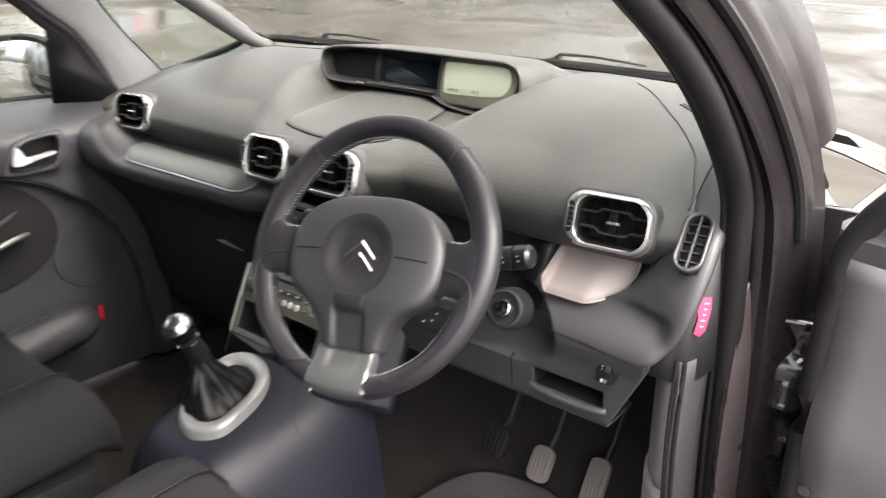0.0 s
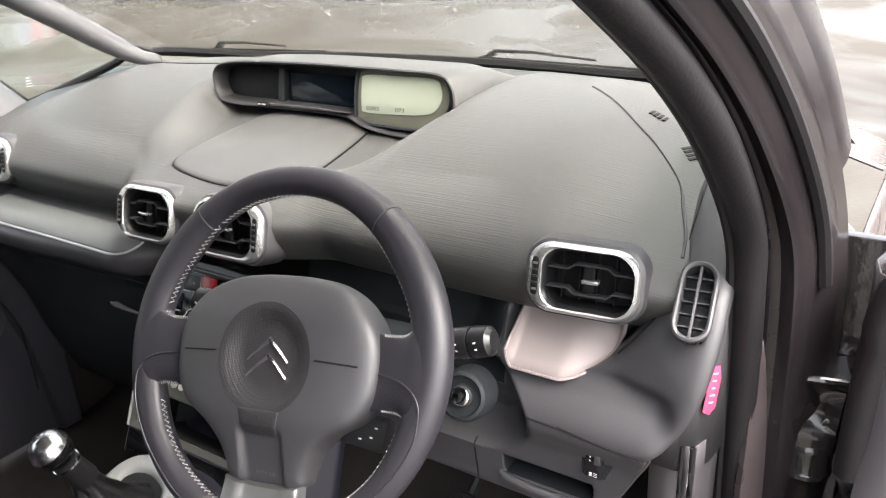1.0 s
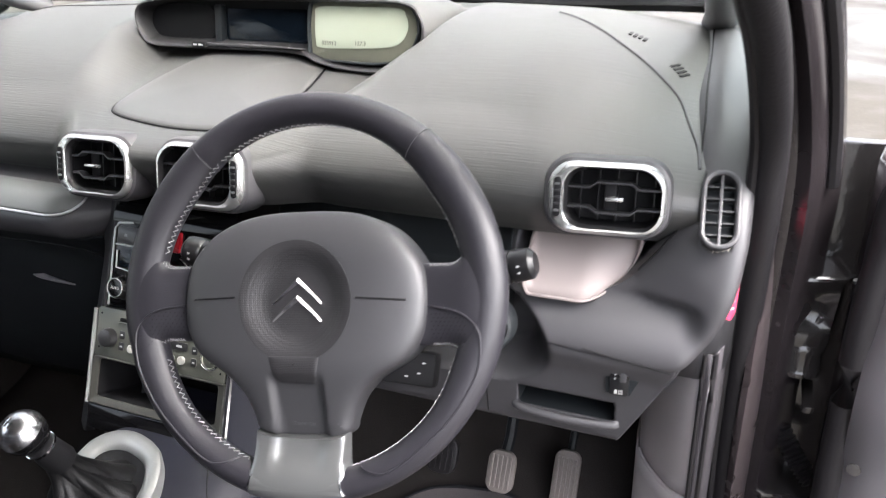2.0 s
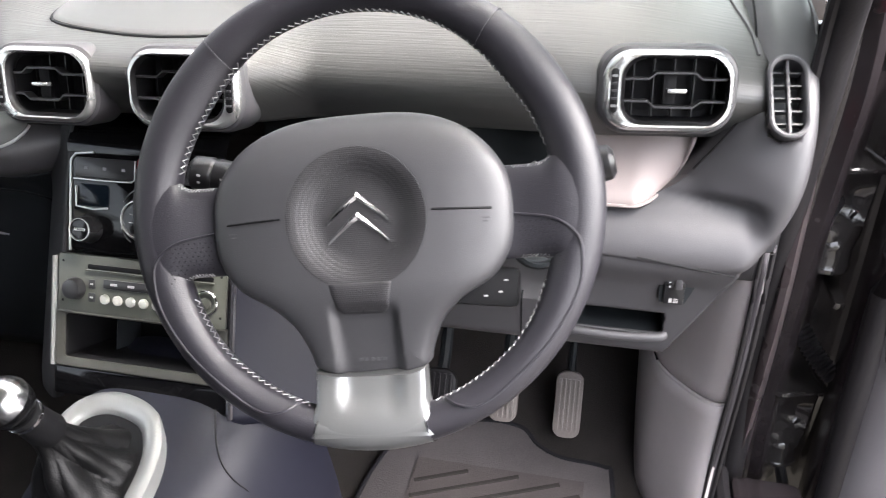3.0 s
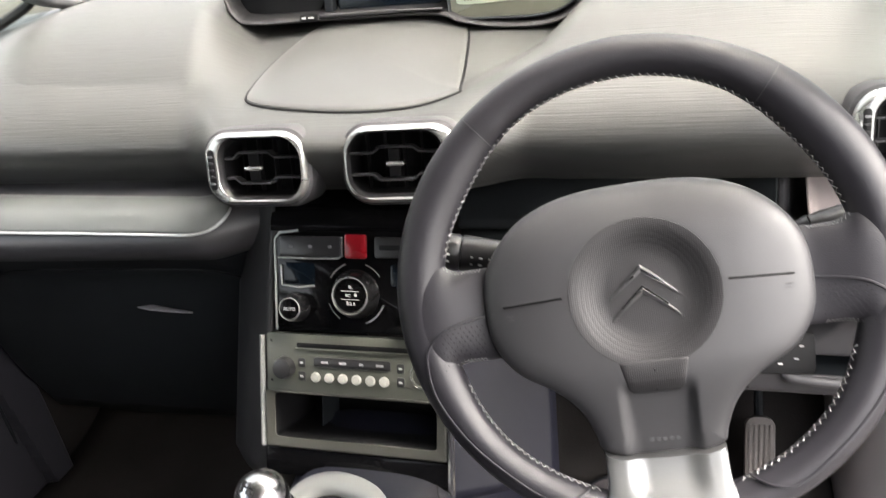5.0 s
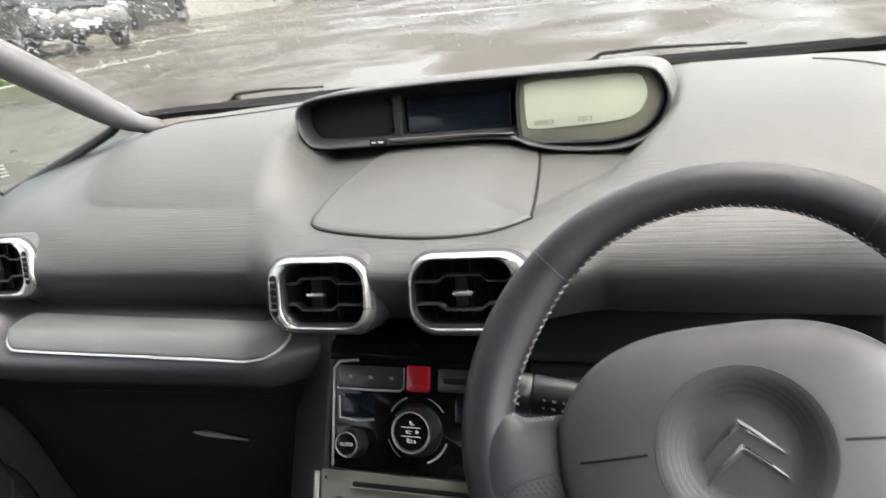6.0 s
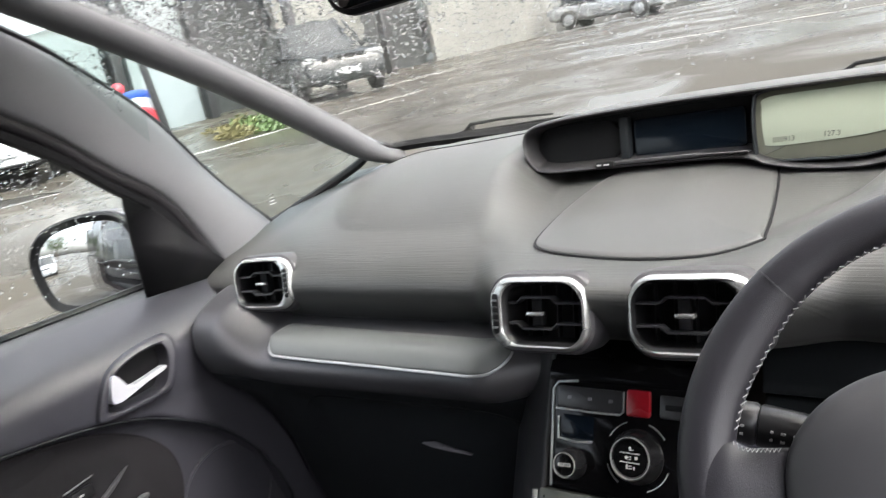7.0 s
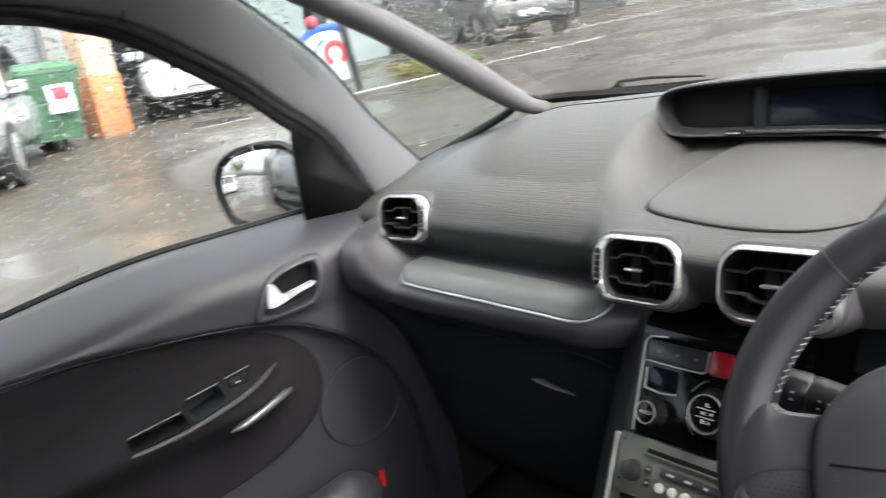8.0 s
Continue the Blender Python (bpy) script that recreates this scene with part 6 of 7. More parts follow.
# bonnet, wings, outer parts
rows = []
for j in range(17):
    f = j / 16
    y = 0.93 + 0.72 * f
    rows.append([(x, y - 0.18 * abs(x) ** 2.2, 1.010 - 0.05 * f - 0.10 * f ** 4 - 0.10 * (abs(x) / 0.85) ** 4 * (0.6 + 0.4 * f)) for x in (-0.84 + 1.68 * k / 24 for k in range(25))])
thick(part("bonnet", sheet(rows), wing_paint, shell, "wet reflecting bonnet"), 0.004)
for sgn in (1, -1):
    rows = [[(sgn * (0.845 + 0.03 * math.sin(math.pi * q / 8) - 0.10 * max(0, f - 0.7)), 0.47 + 1.15 * f, 0.95 - 0.05 * f - 0.10 * f ** 4 - 0.70 * q / 8) for q in range(9)] for f in (k / 14 for k in range(15))]
    thick(part("front_wing", sheet(rows), wing_paint, shell, "wet reflecting front wing"), 0.004)
part("scuttle", sheet([[(x, base_y(x) + d, z - 0.02 * abs(x)) for x in (-0.80 + 1.6 * k / 20 for k in range(21))] for d, z in ((0.0, 1.05), (0.05, 1.035), (0.12, 1.012))]), matt_black, shell, "black scuttle panel")

# wipers
def wiper(x0, x1, label):
    w = thing("wiper", label, "wiper", group="windscreen wipers")
    n = 14
    base = [ws(x / 0.685, 0.030) + Vector((0, 0.014, 0.010)) for x in (x0 + (x1 - x0) * k / n for k in range(n + 1))]
    part("blade", tube(base, 0.0022, 6), matt_black, w)
    part("arm", tube([base[0] + Vector((0, 0.02, -0.006)), base[1] + Vector((0, 0.012, 0.012)), base[4] + Vector((0, 0.010, 0.014)), base[9] + Vector((0, 0.006, 0.008))], [0.005, 0.0036, 0.003, 0.002], 8), matt_black, w)
    part("pivot", tube([base[0] + Vector((-0.03, 0.03, -0.012)), base[0] + Vector((0.02, 0.028, 0.004))], 0.007, 10, flat=0.6), matt_black, w)
    return w


wiper(-0.555, -0.26, "black wiper resting at the foot of the windscreen")
wiper(0.12, 0.52, "black wiper resting low on the driver's glass")

# rain on the glass
def rain(count, place, rmin, rmax, seed, flat, label, sides=6):
    """Many small water beads: each a low rounded cap on the glass."""
    rng = random.Random(seed)
    verts, faces = [], []
    for _ in range(count):
        p, n = place(rng)
        r = rmin + (rmax - rmin) * rng.random() ** 4
        t = n.orthogonal().normalized()
        s = n.cross(t)
        o = len(verts)
        for j in range(sides):
            a = 2 * math.pi * j / sides
            d = (t * math.cos(a) + s * math.sin(a)) * r * rng.uniform(0.8, 1.25)
            verts.append(p + d)
            verts.append(p + d * 0.5 + n * r * flat)
        for j in range(sides):
            q = (j + 1) % sides
            faces.append((o + 2 * j, o + 2 * q, o + 2 * q + 1, o + 2 * j + 1))
        faces.append(tuple(o + 2 * j + 1 for j in range(sides)))
        faces.append(tuple(o + 2 * j for j in range(sides - 1, -1, -1)))
    me = bpy.data.meshes.new("raindrops")
    me.from_pydata(verts, [], faces)
    me.shade_smooth()
    me.materials.append(drop_glass)
    ob = new("raindrops", me)
    ob.visible_shadow = False
    return tagged(ob, label, "raindrops", kind="stuff")


def on_screen(rng):
    u, v = rng.uniform(-0.97, 0.97), 0.10 + 0.87 * rng.random() ** 0.5
    p = ws(u, v)
    n = (ws(u + 0.01, v) - p).cross(ws(u, v + 0.01) - p).normalized()
    if n.z < 0:
        n = -n
    return p + n * 0.0030, n


rain(38000, on_screen, 0.0010, 0.0032, 3, 0.50, "fine raindrops on the windscreen")
rain(70000, on_screen, 0.0005, 0.0013, 4, 0.5, "dense mist of tiny drops on the windscreen", 4)

# thin uneven sheet of water running down the glass
wave = random.Random(11)
waves = [(wave.uniform(140, 420), wave.uniform(-160, 160), wave.uniform(0, 6.3)) for _ in range(16)]


def film_point(u, v):
    p = ws(u, v)
    n = (ws(u + 0.01, v) - p).cross(ws(u, v + 0.01) - p).normalized()
    if n.z < 0:
        n = -n
    h = sum(math.sin(a * p.x + b * v * 0.6 + c) for a, b, c in waves) / 16
    return p + n * (0.0022 + 0.00050 * ss(0.10, 0.55, v) * h)


film = thick(part("water_film", sheet([[film_point(-1.0 + 2.0 * i / 420, 0.002 + 0.96 * j / 150) for i in range(421)] for j in range(151)]), drop_glass), 0.0006)
film.visible_shadow = False
tagged(film, "thin uneven film of rain water on the windscreen", "water film", kind="stuff")

# ---- passenger door ----
pd = thing("passenger_door", "closed passenger door with dark insert, silver handle and grab trim", "car door")
ARCH_Y, ARCH_Z = (-0.80, -0.41, -0.30, -0.174, -0.032, 0.071, 0.166, 0.239, 0.272, 0.30), (0.84, 0.866, 0.864, 0.845, 0.82, 0.785, 0.719, 0.625, 0.511, 0.25)


def door_x(y, z):
    top = 0.968 - 0.05 * ss(-0.1, -0.6, y)
    x = -0.728
    x -= 0.100 * ss(top - 0.105, top + 0.010, z) ** 1.7
    x += 0.008 * math.sin(math.pi * min(1, max(0, (z - 0.80) / 0.16)))
    arch = float(np.interp(y, ARCH_Y, ARCH_Z))
    x -= 0.020 * ss(arch + 0.006, arch - 0.016, z)
    x += 0.010 * ss(0.60, 0.40, z)
    x += 0.052 * math.exp(-((z - 0.695) / 0.045) ** 2) * ss(0.06, -0.10, y)
    return x


rows = []
for i in range(300):
    y = -0.82 + 1.165 * i / 299
    top = 0.968 - 0.05 * ss(-0.1, -0.6, y)
    rows.append([(door_x(y, z), y, z) for z in (0.26 + (top - 0.26) * k / 170 for k in range(171))])
panel = thick(part("door_panel", sheet(rows), door_plastic, pd), 0.004)
ins = spline([(-0.80, 0.832), (-0.55, 0.846), (-0.42, 0.850), (-0.263, 0.848), (-0.087, 0.820), (0.016, 0.783), (0.078, 0.724), (0.088, 0.655), (0.052, 0.597), (-0.045, 0.555), (-0.19, 0.535), (-0.45, 0.525), (-0.80, 0.53)], 120, closed=True)
ic = np.mean(ins, axis=0)
rows = [[(door_x(y, z) + d, y, z) for y, z in (ic + (p - ic) * k for p in ins)] for k, d in [(1.0, 0.001), (0.995, 0.004)] + [(0.985 - 0.035 * q, 0.005) for q in range(28)]]
insert = part("fabric_insert", sheet(rows, close=True, ends=True), door_fabric, pd, "dark woven insert")
rows = []
sp_c = (0.160, 0.590)
sk = part("speaker_grille", turned([(0.092, 0.0), (0.0905, 0.004), (0.088, 0.0045), (0.086, 0.0025), (0.04, 0.0025), (0.001, 0.0025)], 40), door_plastic, pd, "round speaker grille")
sk.matrix_basis = Matrix.Translation((door_x(*sp_c) + 0.001, *sp_c)) @ pose(0, 0, 0, 0, 90, 0)
def on_door(y, z, d):
    return (door_x(y, z) + d, y, z)


def door_slot(name, corners, material, label):
    """A recess in the insert with its own walls and floor."""
    ol = [tuple(p) for p in spline(corners, 40, closed=True)]
    c = np.mean(ol, axis=0)
    rows = [[on_door(c[0] + (y - c[0]) * k, c[1] + (z - c[1]) * k, d) for y, z in ol] for k, d in ((1.05, 0.004), (1.05, 0.0075), (1.0, 0.0080), (0.97, 0.0060), (0.94, -0.045), (0.05, -0.045))]
    for ob in (panel, insert):
        cut(ob, [(c[0] + (y - c[0]) * 1.01, c[1] + (z - c[1]) * 1.01) for y, z in ol], -0.80, -0.60)
    return part(name, sheet(rows, close=True), material, pd, label)


edge = spline([(-0.278, 0.700), (-0.235, 0.700), (-0.188, 0.702), (-0.096, 0.714), (-0.042, 0.723), (0.002, 0.737)], 26)
part("armrest_edge", tube([on_door(y, z, 0.010) for y, z in edge], [0.002] + [0.0042] * 21 + [0.0036, 0.003, 0.002, 0.001], 8), dash_mid, pd, "smooth lower edge of the grab slot")
door_slot("grab_pocket", [(-0.272, 0.705), (-0.272, 0.720), (-0.23, 0.724), (-0.186, 0.725), (-0.186, 0.708), (-0.23, 0.705)], matt_black, "black grab slot")
door_slot("switch_well", [(-0.170, 0.712), (-0.170, 0.736), (-0.14, 0.741), (-0.112, 0.741), (-0.110, 0.722), (-0.14, 0.713)], dash_dark, "empty dark well")
for a, b in (((-0.272, 0.724), (-0.186, 0.729)), ((-0.168, 0.741), (-0.110, 0.746)), ((-0.098, 0.748), (-0.050, 0.752))):
    part("slot_edge", tube([on_door(a[0] + (b[0] - a[0]) * k / 6, a[1] + (b[1] - a[1]) * k / 6, 0.009) for k in range(7)], 0.0013, 6), trim_grey, pd, "thin pale edge")
part("window_switch", box(0.010, 0.034, 0.016, on_door(-0.076, 0.738, 0.008), 0.003), stalk_black, pd)
part("print_bar", box(0.001, 0.006, 0.003, on_door(-0.080, 0.738, 0.0137), 0), print_grey, pd, smooth=False)
part("pull_trim", tube([(door_x(y, z) + 0.016, y, z) for y, z in spline([(-0.118, 0.664), (-0.07, 0.674), (-0.02, 0.681), (0.015, 0.683)], 14)], [0.002, 0.005] + [0.007] * 10 + [0.006, 0.003], 10), satin, pd, "silver grab trim")
HB = [(-0.020, 0.832), (0.0, 0.876), (0.022, 0.893), (0.062, 0.903), (0.108, 0.906), (0.124, 0.899), (0.121, 0.862), (0.104, 0.826), (0.075, 0.818), (0.030, 0.817), (-0.012, 0.820)]
hs = [tuple(p) for p in spline(HB, 66, closed=True)]
hc = np.mean(hs, axis=0)


def bezel_ring(k, d):
    return [on_door(hc[0] + (y - hc[0]) * k, hc[1] + (z - hc[1]) * k, d) for y, z in hs]


cut(panel, [(hc[0] + (y - hc[0]) * 0.81, hc[1] + (z - hc[1]) * 0.81) for y, z in hs], -0.80, -0.60)
hb = part("handle_bezel", sheet([bezel_ring(k, d) for k, d in ((1.03, -0.002), (1.03, 0.005), (1.0, 0.009), (0.94, 0.0105), (0.86, 0.0100), (0.79, 0.006), (0.76, -0.024))], close=True), door_plastic, pd, "rounded handle surround")
part("handle_well", sheet([bezel_ring(k, d) for k, d in ((0.78, -0.023), (0.5, -0.024), (0.03, -0.024))], close=True, ends=True), matt_black, hb, "dark handle well")
satin_grey = mat("handle_silver", (0.58, 0.59, 0.63), 0.28, metal=0.35, bump=0.03, var=0.05)
pdl = [(0.008, 0.880), (0.018, 0.881), (0.028, 0.864), (0.034, 0.8575), (0.060, 0.858), (0.096, 0.8625), (0.097, 0.8565), (0.060, 0.850), (0.028, 0.843), (0.012, 0.841), (0.000, 0.847)]
pdl = [tuple(p) for p in spline(pdl, 66, closed=True)]
pc = (0.015, 0.856)
part("handle_lever", sheet([[on_door(y, z, d + 0.006 * ss(0.09, 0.0, y)) for y, z in (((pc[0] + (y - pc[0]) * k, pc[1] + (z - pc[1]) * k)) for y, z in pdl)] for k, d in ((1.0, -0.004), (1.0, 0.007), (0.97, 0.010))], close=True, ends=True), satin_grey, hb, "bright silver door handle")
part("grip_band", tube([(door_x(y, z) + 0.004, y, z) for y, z in spline([(-0.78, 0.842), (-0.42, 0.861), (-0.17, 0.842), (-0.03, 0.818), (0.07, 0.782), (0.165, 0.716), (0.237, 0.622), (0.270, 0.510), (0.272, 0.38)], 50)], 0.0030, 8, flat=0.6), dash_dark, pd)
part("door_pocket", tube(spline([(-0.690, -0.35, 0.40), (-0.675, -0.10, 0.425), (-0.672, 0.05, 0.45), (-0.684, 0.125, 0.448)], 16), [0.05] * 12 + [0.045, 0.035, 0.024, 0.012], 12, flat=1.0), door_plastic, pd, "moulded door pocket")
part("pocket_tag", box(0.006, 0.012, 0.036, (-0.668, 0.128, 0.462), 0.002), red_plastic, pd, "small red tag")
wa = [(-0.812, 0.295, 0.962), (-0.782, 0.212, 1.082), (-0.763, 0.126, 1.150), (-0.750, 0.066, 1.200), (-0.736, -0.014, 1.252), (-0.719, -0.119, 1.316), (-0.713, -0.190, 1.341), (-0.708, -0.276, 1.360), (-0.704, -0.56, 1.384), (-0.70, -0.85, 1.39)]
part("window_frame", tube(spline(wa, 40), 0.0125, 8), matt_black, pd, "black window frame")
part("belt_strip", tube([(door_x(y, 0.968 - 0.05 * ss(-0.1, -0.6, y)) - 0.004, y, 0.968 - 0.05 * ss(-0.1, -0.6, y)) for y in (-0.82 + 1.14 * k / 20 for k in range(21))], 0.007, 6), rubber, pd)
thick(part("mirror_sail", sheet([[(-0.803, 0.335, 0.945), (-0.803, 0.15, 0.955)], [(-0.790, 0.26, 1.02), (-0.785, 0.143, 1.05)], [(-0.772, 0.190, 1.095), (-0.765, 0.140, 1.145)], [(-0.757, 0.130, 1.165), (-0.757, 0.126, 1.170)]]), matt_black, pd, "black triangular mirror panel"), 0.006)
gl = part("door_glass", sheet([[(-0.812 + 0.28 * (z - 0.95) + 0.002, y, z) for y in (0.20, -0.2, -0.6, -0.85)] for z in (0.94, 1.1, 1.25, 1.40)]), pane_glass, pd, "wet side window")
gl.visible_shadow = False
bm = bmesh.new()
for k in range(4):
    box(0.0008, 0.016 - 0.003 * k, 0.0016, (-0.7985, 0.452, 1.036 + 0.006 * k), 0, bm)
part("glass_mark", bm, print_grey, shell, smooth=False)


def on_side(rng):
    z = 0.99 + 0.36 * rng.random() ** 0.6
    return Vector((-0.812 + 0.28 * (z - 0.95) - 0.0005, rng.uniform(-0.7, 0.16), z)), Vector((-1, 0, 0.28)).normalized()


rain(9000, on_side, 0.0008, 0.0026, 5, 0.5, "raindrops on the passenger window")

# passenger's wing mirror
wm = thing("wing_mirror", "passenger wing mirror with black frame and rain-wet casing", "wing mirror", Matrix.Translation((-0.985, 0.168, 1.012)) @ pose(0, 0, 0, 0, 0, 34) @ pose(0, 0, 0, 90, 0, 0))
mo = [tuple(p) for p in spline([(-0.105, 0.020), (-0.095, -0.055), (-0.060, -0.082), (0.0, -0.086), (0.085, -0.080), (0.108, -0.050), (0.100, 0.040), (0.070, 0.078), (0.0, 0.085), (-0.070, 0.068)], 60, closed=True)]
part("casing", sheet([ring3([(x * 0.5, y * 0.5) for x, y in mo], -0.10), ring3([(x * 0.85, y * 0.85) for x, y in mo], -0.08), ring3([(x * 1.02, y * 1.02) for x, y in mo], -0.035), ring3([(x * 1.04, y * 1.04) for x, y in mo], 0.0)], close=True, ends=True), wing_paint, wm)
part("mirror_rim", sheet([ring3([(x * 1.04, y * 1.04) for x, y in mo], -0.002), ring3([(x * 1.04, y * 1.04) for x, y in mo], 0.012), ring3(mo, 0.016), ring3(shrink(mo, 0.013), 0.0065)], close=True), matt_black, wm, "black rim")
part("mirror_glass", plate(shrink(mo, 0.007), 0.0005, 0.007, 0.0005), mirror_mat, wm, "mirror glass")
part("stalk", box(0.14, 0.05, 0.06, (0.14, -0.07, -0.05), 0.012), matt_black, wm)

# rear-view mirror
rv = thing("rear_view_mirror", "black interior rear-view mirror", "rear-view mirror", pose(-0.045, 0.110, 1.318) @ pose(0, 0, 0, 84, 0, 0) @ pose(0, 0, 0, 0, 14, 3))
o = rrect(0.250, 0.070, 0.030, 8)
part("casing", sheet([ring3(rrect(0.20, 0.04, 0.018, 8), -0.035), ring3(rrect(0.24, 0.062, 0.028, 8), -0.022), ring3(o, -0.004), ring3(o, 0.004), ring3(shrink(o, 0.003), 0.006)], close=True, ends=True), matt_black, rv)
part("mirror_glass", plate(shrink(o, 0.005), 0.003, 0.0068, 0.0004), mirror_mat, rv)
part("stem", tube([(0, 0.0, -0.03), (0, 0.06, -0.06), (0, 0.16, -0.07)], 0.010, 10), matt_black, rv)

# ---- open driver's door ----
DOOR = Matrix.Translation((0.876, 0.380, 0)) @ pose(0, 0, 0, 0, 0, -14)
dd = thing("driver_door", "driver's door standing wide open with grey inner panel", "car door", DOOR)
# local: x along the door from the hinge, y forwards (outer skin), z up
rows = [[(0.03 + 0.97 * k / 20, -0.075 - 0.028 * math.sin(math.pi * min(1, k / 19)) * (0.4 + 0.6 * math.sin(3.1 * z)) - 0.012 * math.exp(-((z - 0.70) / 0.06) ** 2), z) for k in range(21)] for z in (0.29 + 0.66 * j / 24 for j in range(25))]
thick(part("inner_panel", sheet(rows), side_grey, dd, "grey inner door panel"), 0.004)
part("upper_trim", sheet([[(0.03 + 0.97 * k / 20, -0.075 + dy - 0.028 * math.sin(math.pi * min(1, k / 19)) * 0.55, z) for k in range(21)] for dy, z in ((0.0, 0.95), (0.003, 0.975), (0.02, 0.985), (0.06, 0.985))]), dash_mid, dd)
rows = [[(0.0 + 1.04 * k / 20, 0.045 + 0.03 * math.sin(math.pi * (z - 0.25) / 0.75), z) for k in range(21)] for z in (0.25 + 0.73 * j / 12 for j in range(13))]
thick(part("outer_skin", sheet(rows), wing_paint, dd, "wet outer skin"), 0.003)
thick(part("front_edge", sheet([[(0.0, 0.05, z), (-0.004, 0.02, z), (-0.002, -0.03, z), (0.012, -0.062, z), (0.03, -0.076, z)] for z in (0.25 + 0.73 * j / 12 for j in range(13))]), body_black, dd, "dark painted door edge"), 0.002)
part("edge_seal", tube(spline([(0.030, -0.062, 0.28), (0.022, -0.066, 0.55), (0.022, -0.066, 0.85), (0.040, -0.060, 0.99), (0.16, -0.04, 1.12), (0.32, -0.01, 1.25), (0.50, 0.01, 1.36), (0.70, 0.02, 1.41), (1.0, 0.02, 1.42)], 50), 0.017, 10), rubber, dd, "black rubber edge seal")
part("window_frame", tube(spline([(0.020, 0.0, 0.95), (0.11, -0.01, 1.09), (0.29, 0.01, 1.25), (0.48, 0.02, 1.37), (0.70, 0.03, 1.42), (1.0, 0.03, 1.43), (1.02, 0.02, 0.97)], 50), 0.022, 10), matt_black, dd, "black window frame")
part("mirror_sail", sheet([[(0.02, 0.0, 0.96), (0.24, 0.0, 0.97)], [(0.10, 0.0, 1.06), (0.24, 0.0, 1.10)], [(0.20, 0.0, 1.15), (0.24, 0.0, 1.19)]]), matt_black, dd, "black mirror panel")
dg = part("door_glass", sheet([[(0.22, 0.0, 0.96), (1.0, 0.0, 0.96)], [(0.28, 0.012, 1.20), (1.0, 0.012, 1.20)], [(0.48, 0.022, 1.36), (1.0, 0.022, 1.40)]]), pane_glass, dd, "wet side window")
dg.visible_shadow = False
part("panel_screw", turned([(0.008, 0), (0.008, 0.002), (0.001, 0.003)], 12), metal_part, dd).matrix_basis = Matrix.Translation((0.045, -0.082, 0.62)) @ pose(0, 0, 0, 90, 0, 0)
part("door_pocket", box(0.70, 0.06, 0.14, (0.50, -0.11, 0.40), 0.02), dash_mid, dd)
part("armrest", box(0.45, 0.06, 0.05, (0.55, -0.125, 0.70), 0.018), dash_mid, dd)
# ---- outside: sloping wet car park ----
def ground_z(x, y):
    s = -0.065 * x + 0.055 * y
    return -0.02 + 2.2 * math.tanh(s / 2.2) if s > 0 else -0.02 + 0.6 * math.tanh(s / 0.6)


def span(n, reach):
    return [reach * math.copysign(abs(2 * k / n - 1) ** 2.6, 2 * k / n - 1) for k in range(n + 1)]


g = part("ground", sheet([[(x, y, ground_z(x, y)) for x in span(110, 400)] for y in span(110, 400)]), asphalt)
tagged(g, "wet grey asphalt car park with puddles", "ground", kind="structure")


def road_line(a, b, w, label):
    a, b = Vector(a), Vector(b)
    d = (b - a).normalized()
    s = Vector((-d.y, d.x)) * w / 2
    n = 24
    rows = []
    for k in range(n + 1):
        p = a.lerp(b, k / n)
        rows.append([(q.x, q.y, ground_z(q.x, q.y) + dz) for q, dz in ((p + s, 0.0), (p + s, 0.006), (p - s, 0.006), (p - s, 0.0))])
    return tagged(part("road_line", sheet(rows), line_paint), label, "road marking", "parking bay lines", "structure")


road_line((-8.95, 5.2), (-8.1, 10.0), 0.075, "worn white parking bay line on wet asphalt")
road_line((-11.2, 8.2), (-9.9, 14.5), 0.075, "worn white parking bay line on wet asphalt")
road_line((-5.2, 13.0), (2.5, 15.0), 0.075, "worn white parking bay line on wet asphalt")


def puddle(cx, cy, rx, ry, seed):
    rng = random.Random(seed)
    ph = [rng.uniform(0, 6.3) for _ in range(4)]
    ring = []
    for k in range(40):
        q = 2 * math.pi * k / 40
        r = 1 + 0.22 * math.sin(2 * q + ph[0]) + 0.15 * math.sin(3 * q + ph[1]) + 0.10 * math.sin(5 * q + ph[2])
        ring.append((cx + rx * r * math.cos(q), cy + ry * r * math.sin(q)))
    bm = sheet([[(x, y, ground_z(x, y) + dz) for x, y in ((cx + (p - cx) * k, cy + (w - cy) * k) for p, w in ring)] for k, dz in ((1.0, 0.001), (0.97, 0.004), (0.6, 0.004), (0.05, 0.004))], close=True, ends=True)
    return tagged(part("puddle", bm, puddle_mat), "shallow puddle reflecting the pale sky", "puddle", "rain puddles", "structure")


puddle_mat = mat("puddle_water", (0.06, 0.057, 0.053), 0.13, bump=0.05, bscale=12, var=0.3, vscale=1.0, rvar=0.03)
for k, (x, y, a, b) in enumerate(((-9.6, 3.6, 0.6, 0.3), (-11.5, 2.6, 0.7, 0.3))):
    puddle(x, y, a, b, k)


def placed(dx, dy, dist):
    """A spot on the ground seen from the cabin in that direction."""
    x, y = 0.48 + dx * dist, -0.50 + dy * dist
    return x, y, ground_z(x, y)


# building along the far side: wall panels, posts and dark panels for shaded bays
bld = thing("building", "long low building with pale panels, dark open bays and flat roof", "building", kind="structure")
def bay(x, y, w, h, z0, material, label, depth=0.15):
    o = part("wall_panel", box(depth, w, h, (0, 0, h / 2), 0.01), material, bld, label)
    o.matrix_basis = pose(x, y, z0 + ground_z(x, y) - 0.3)
    return o


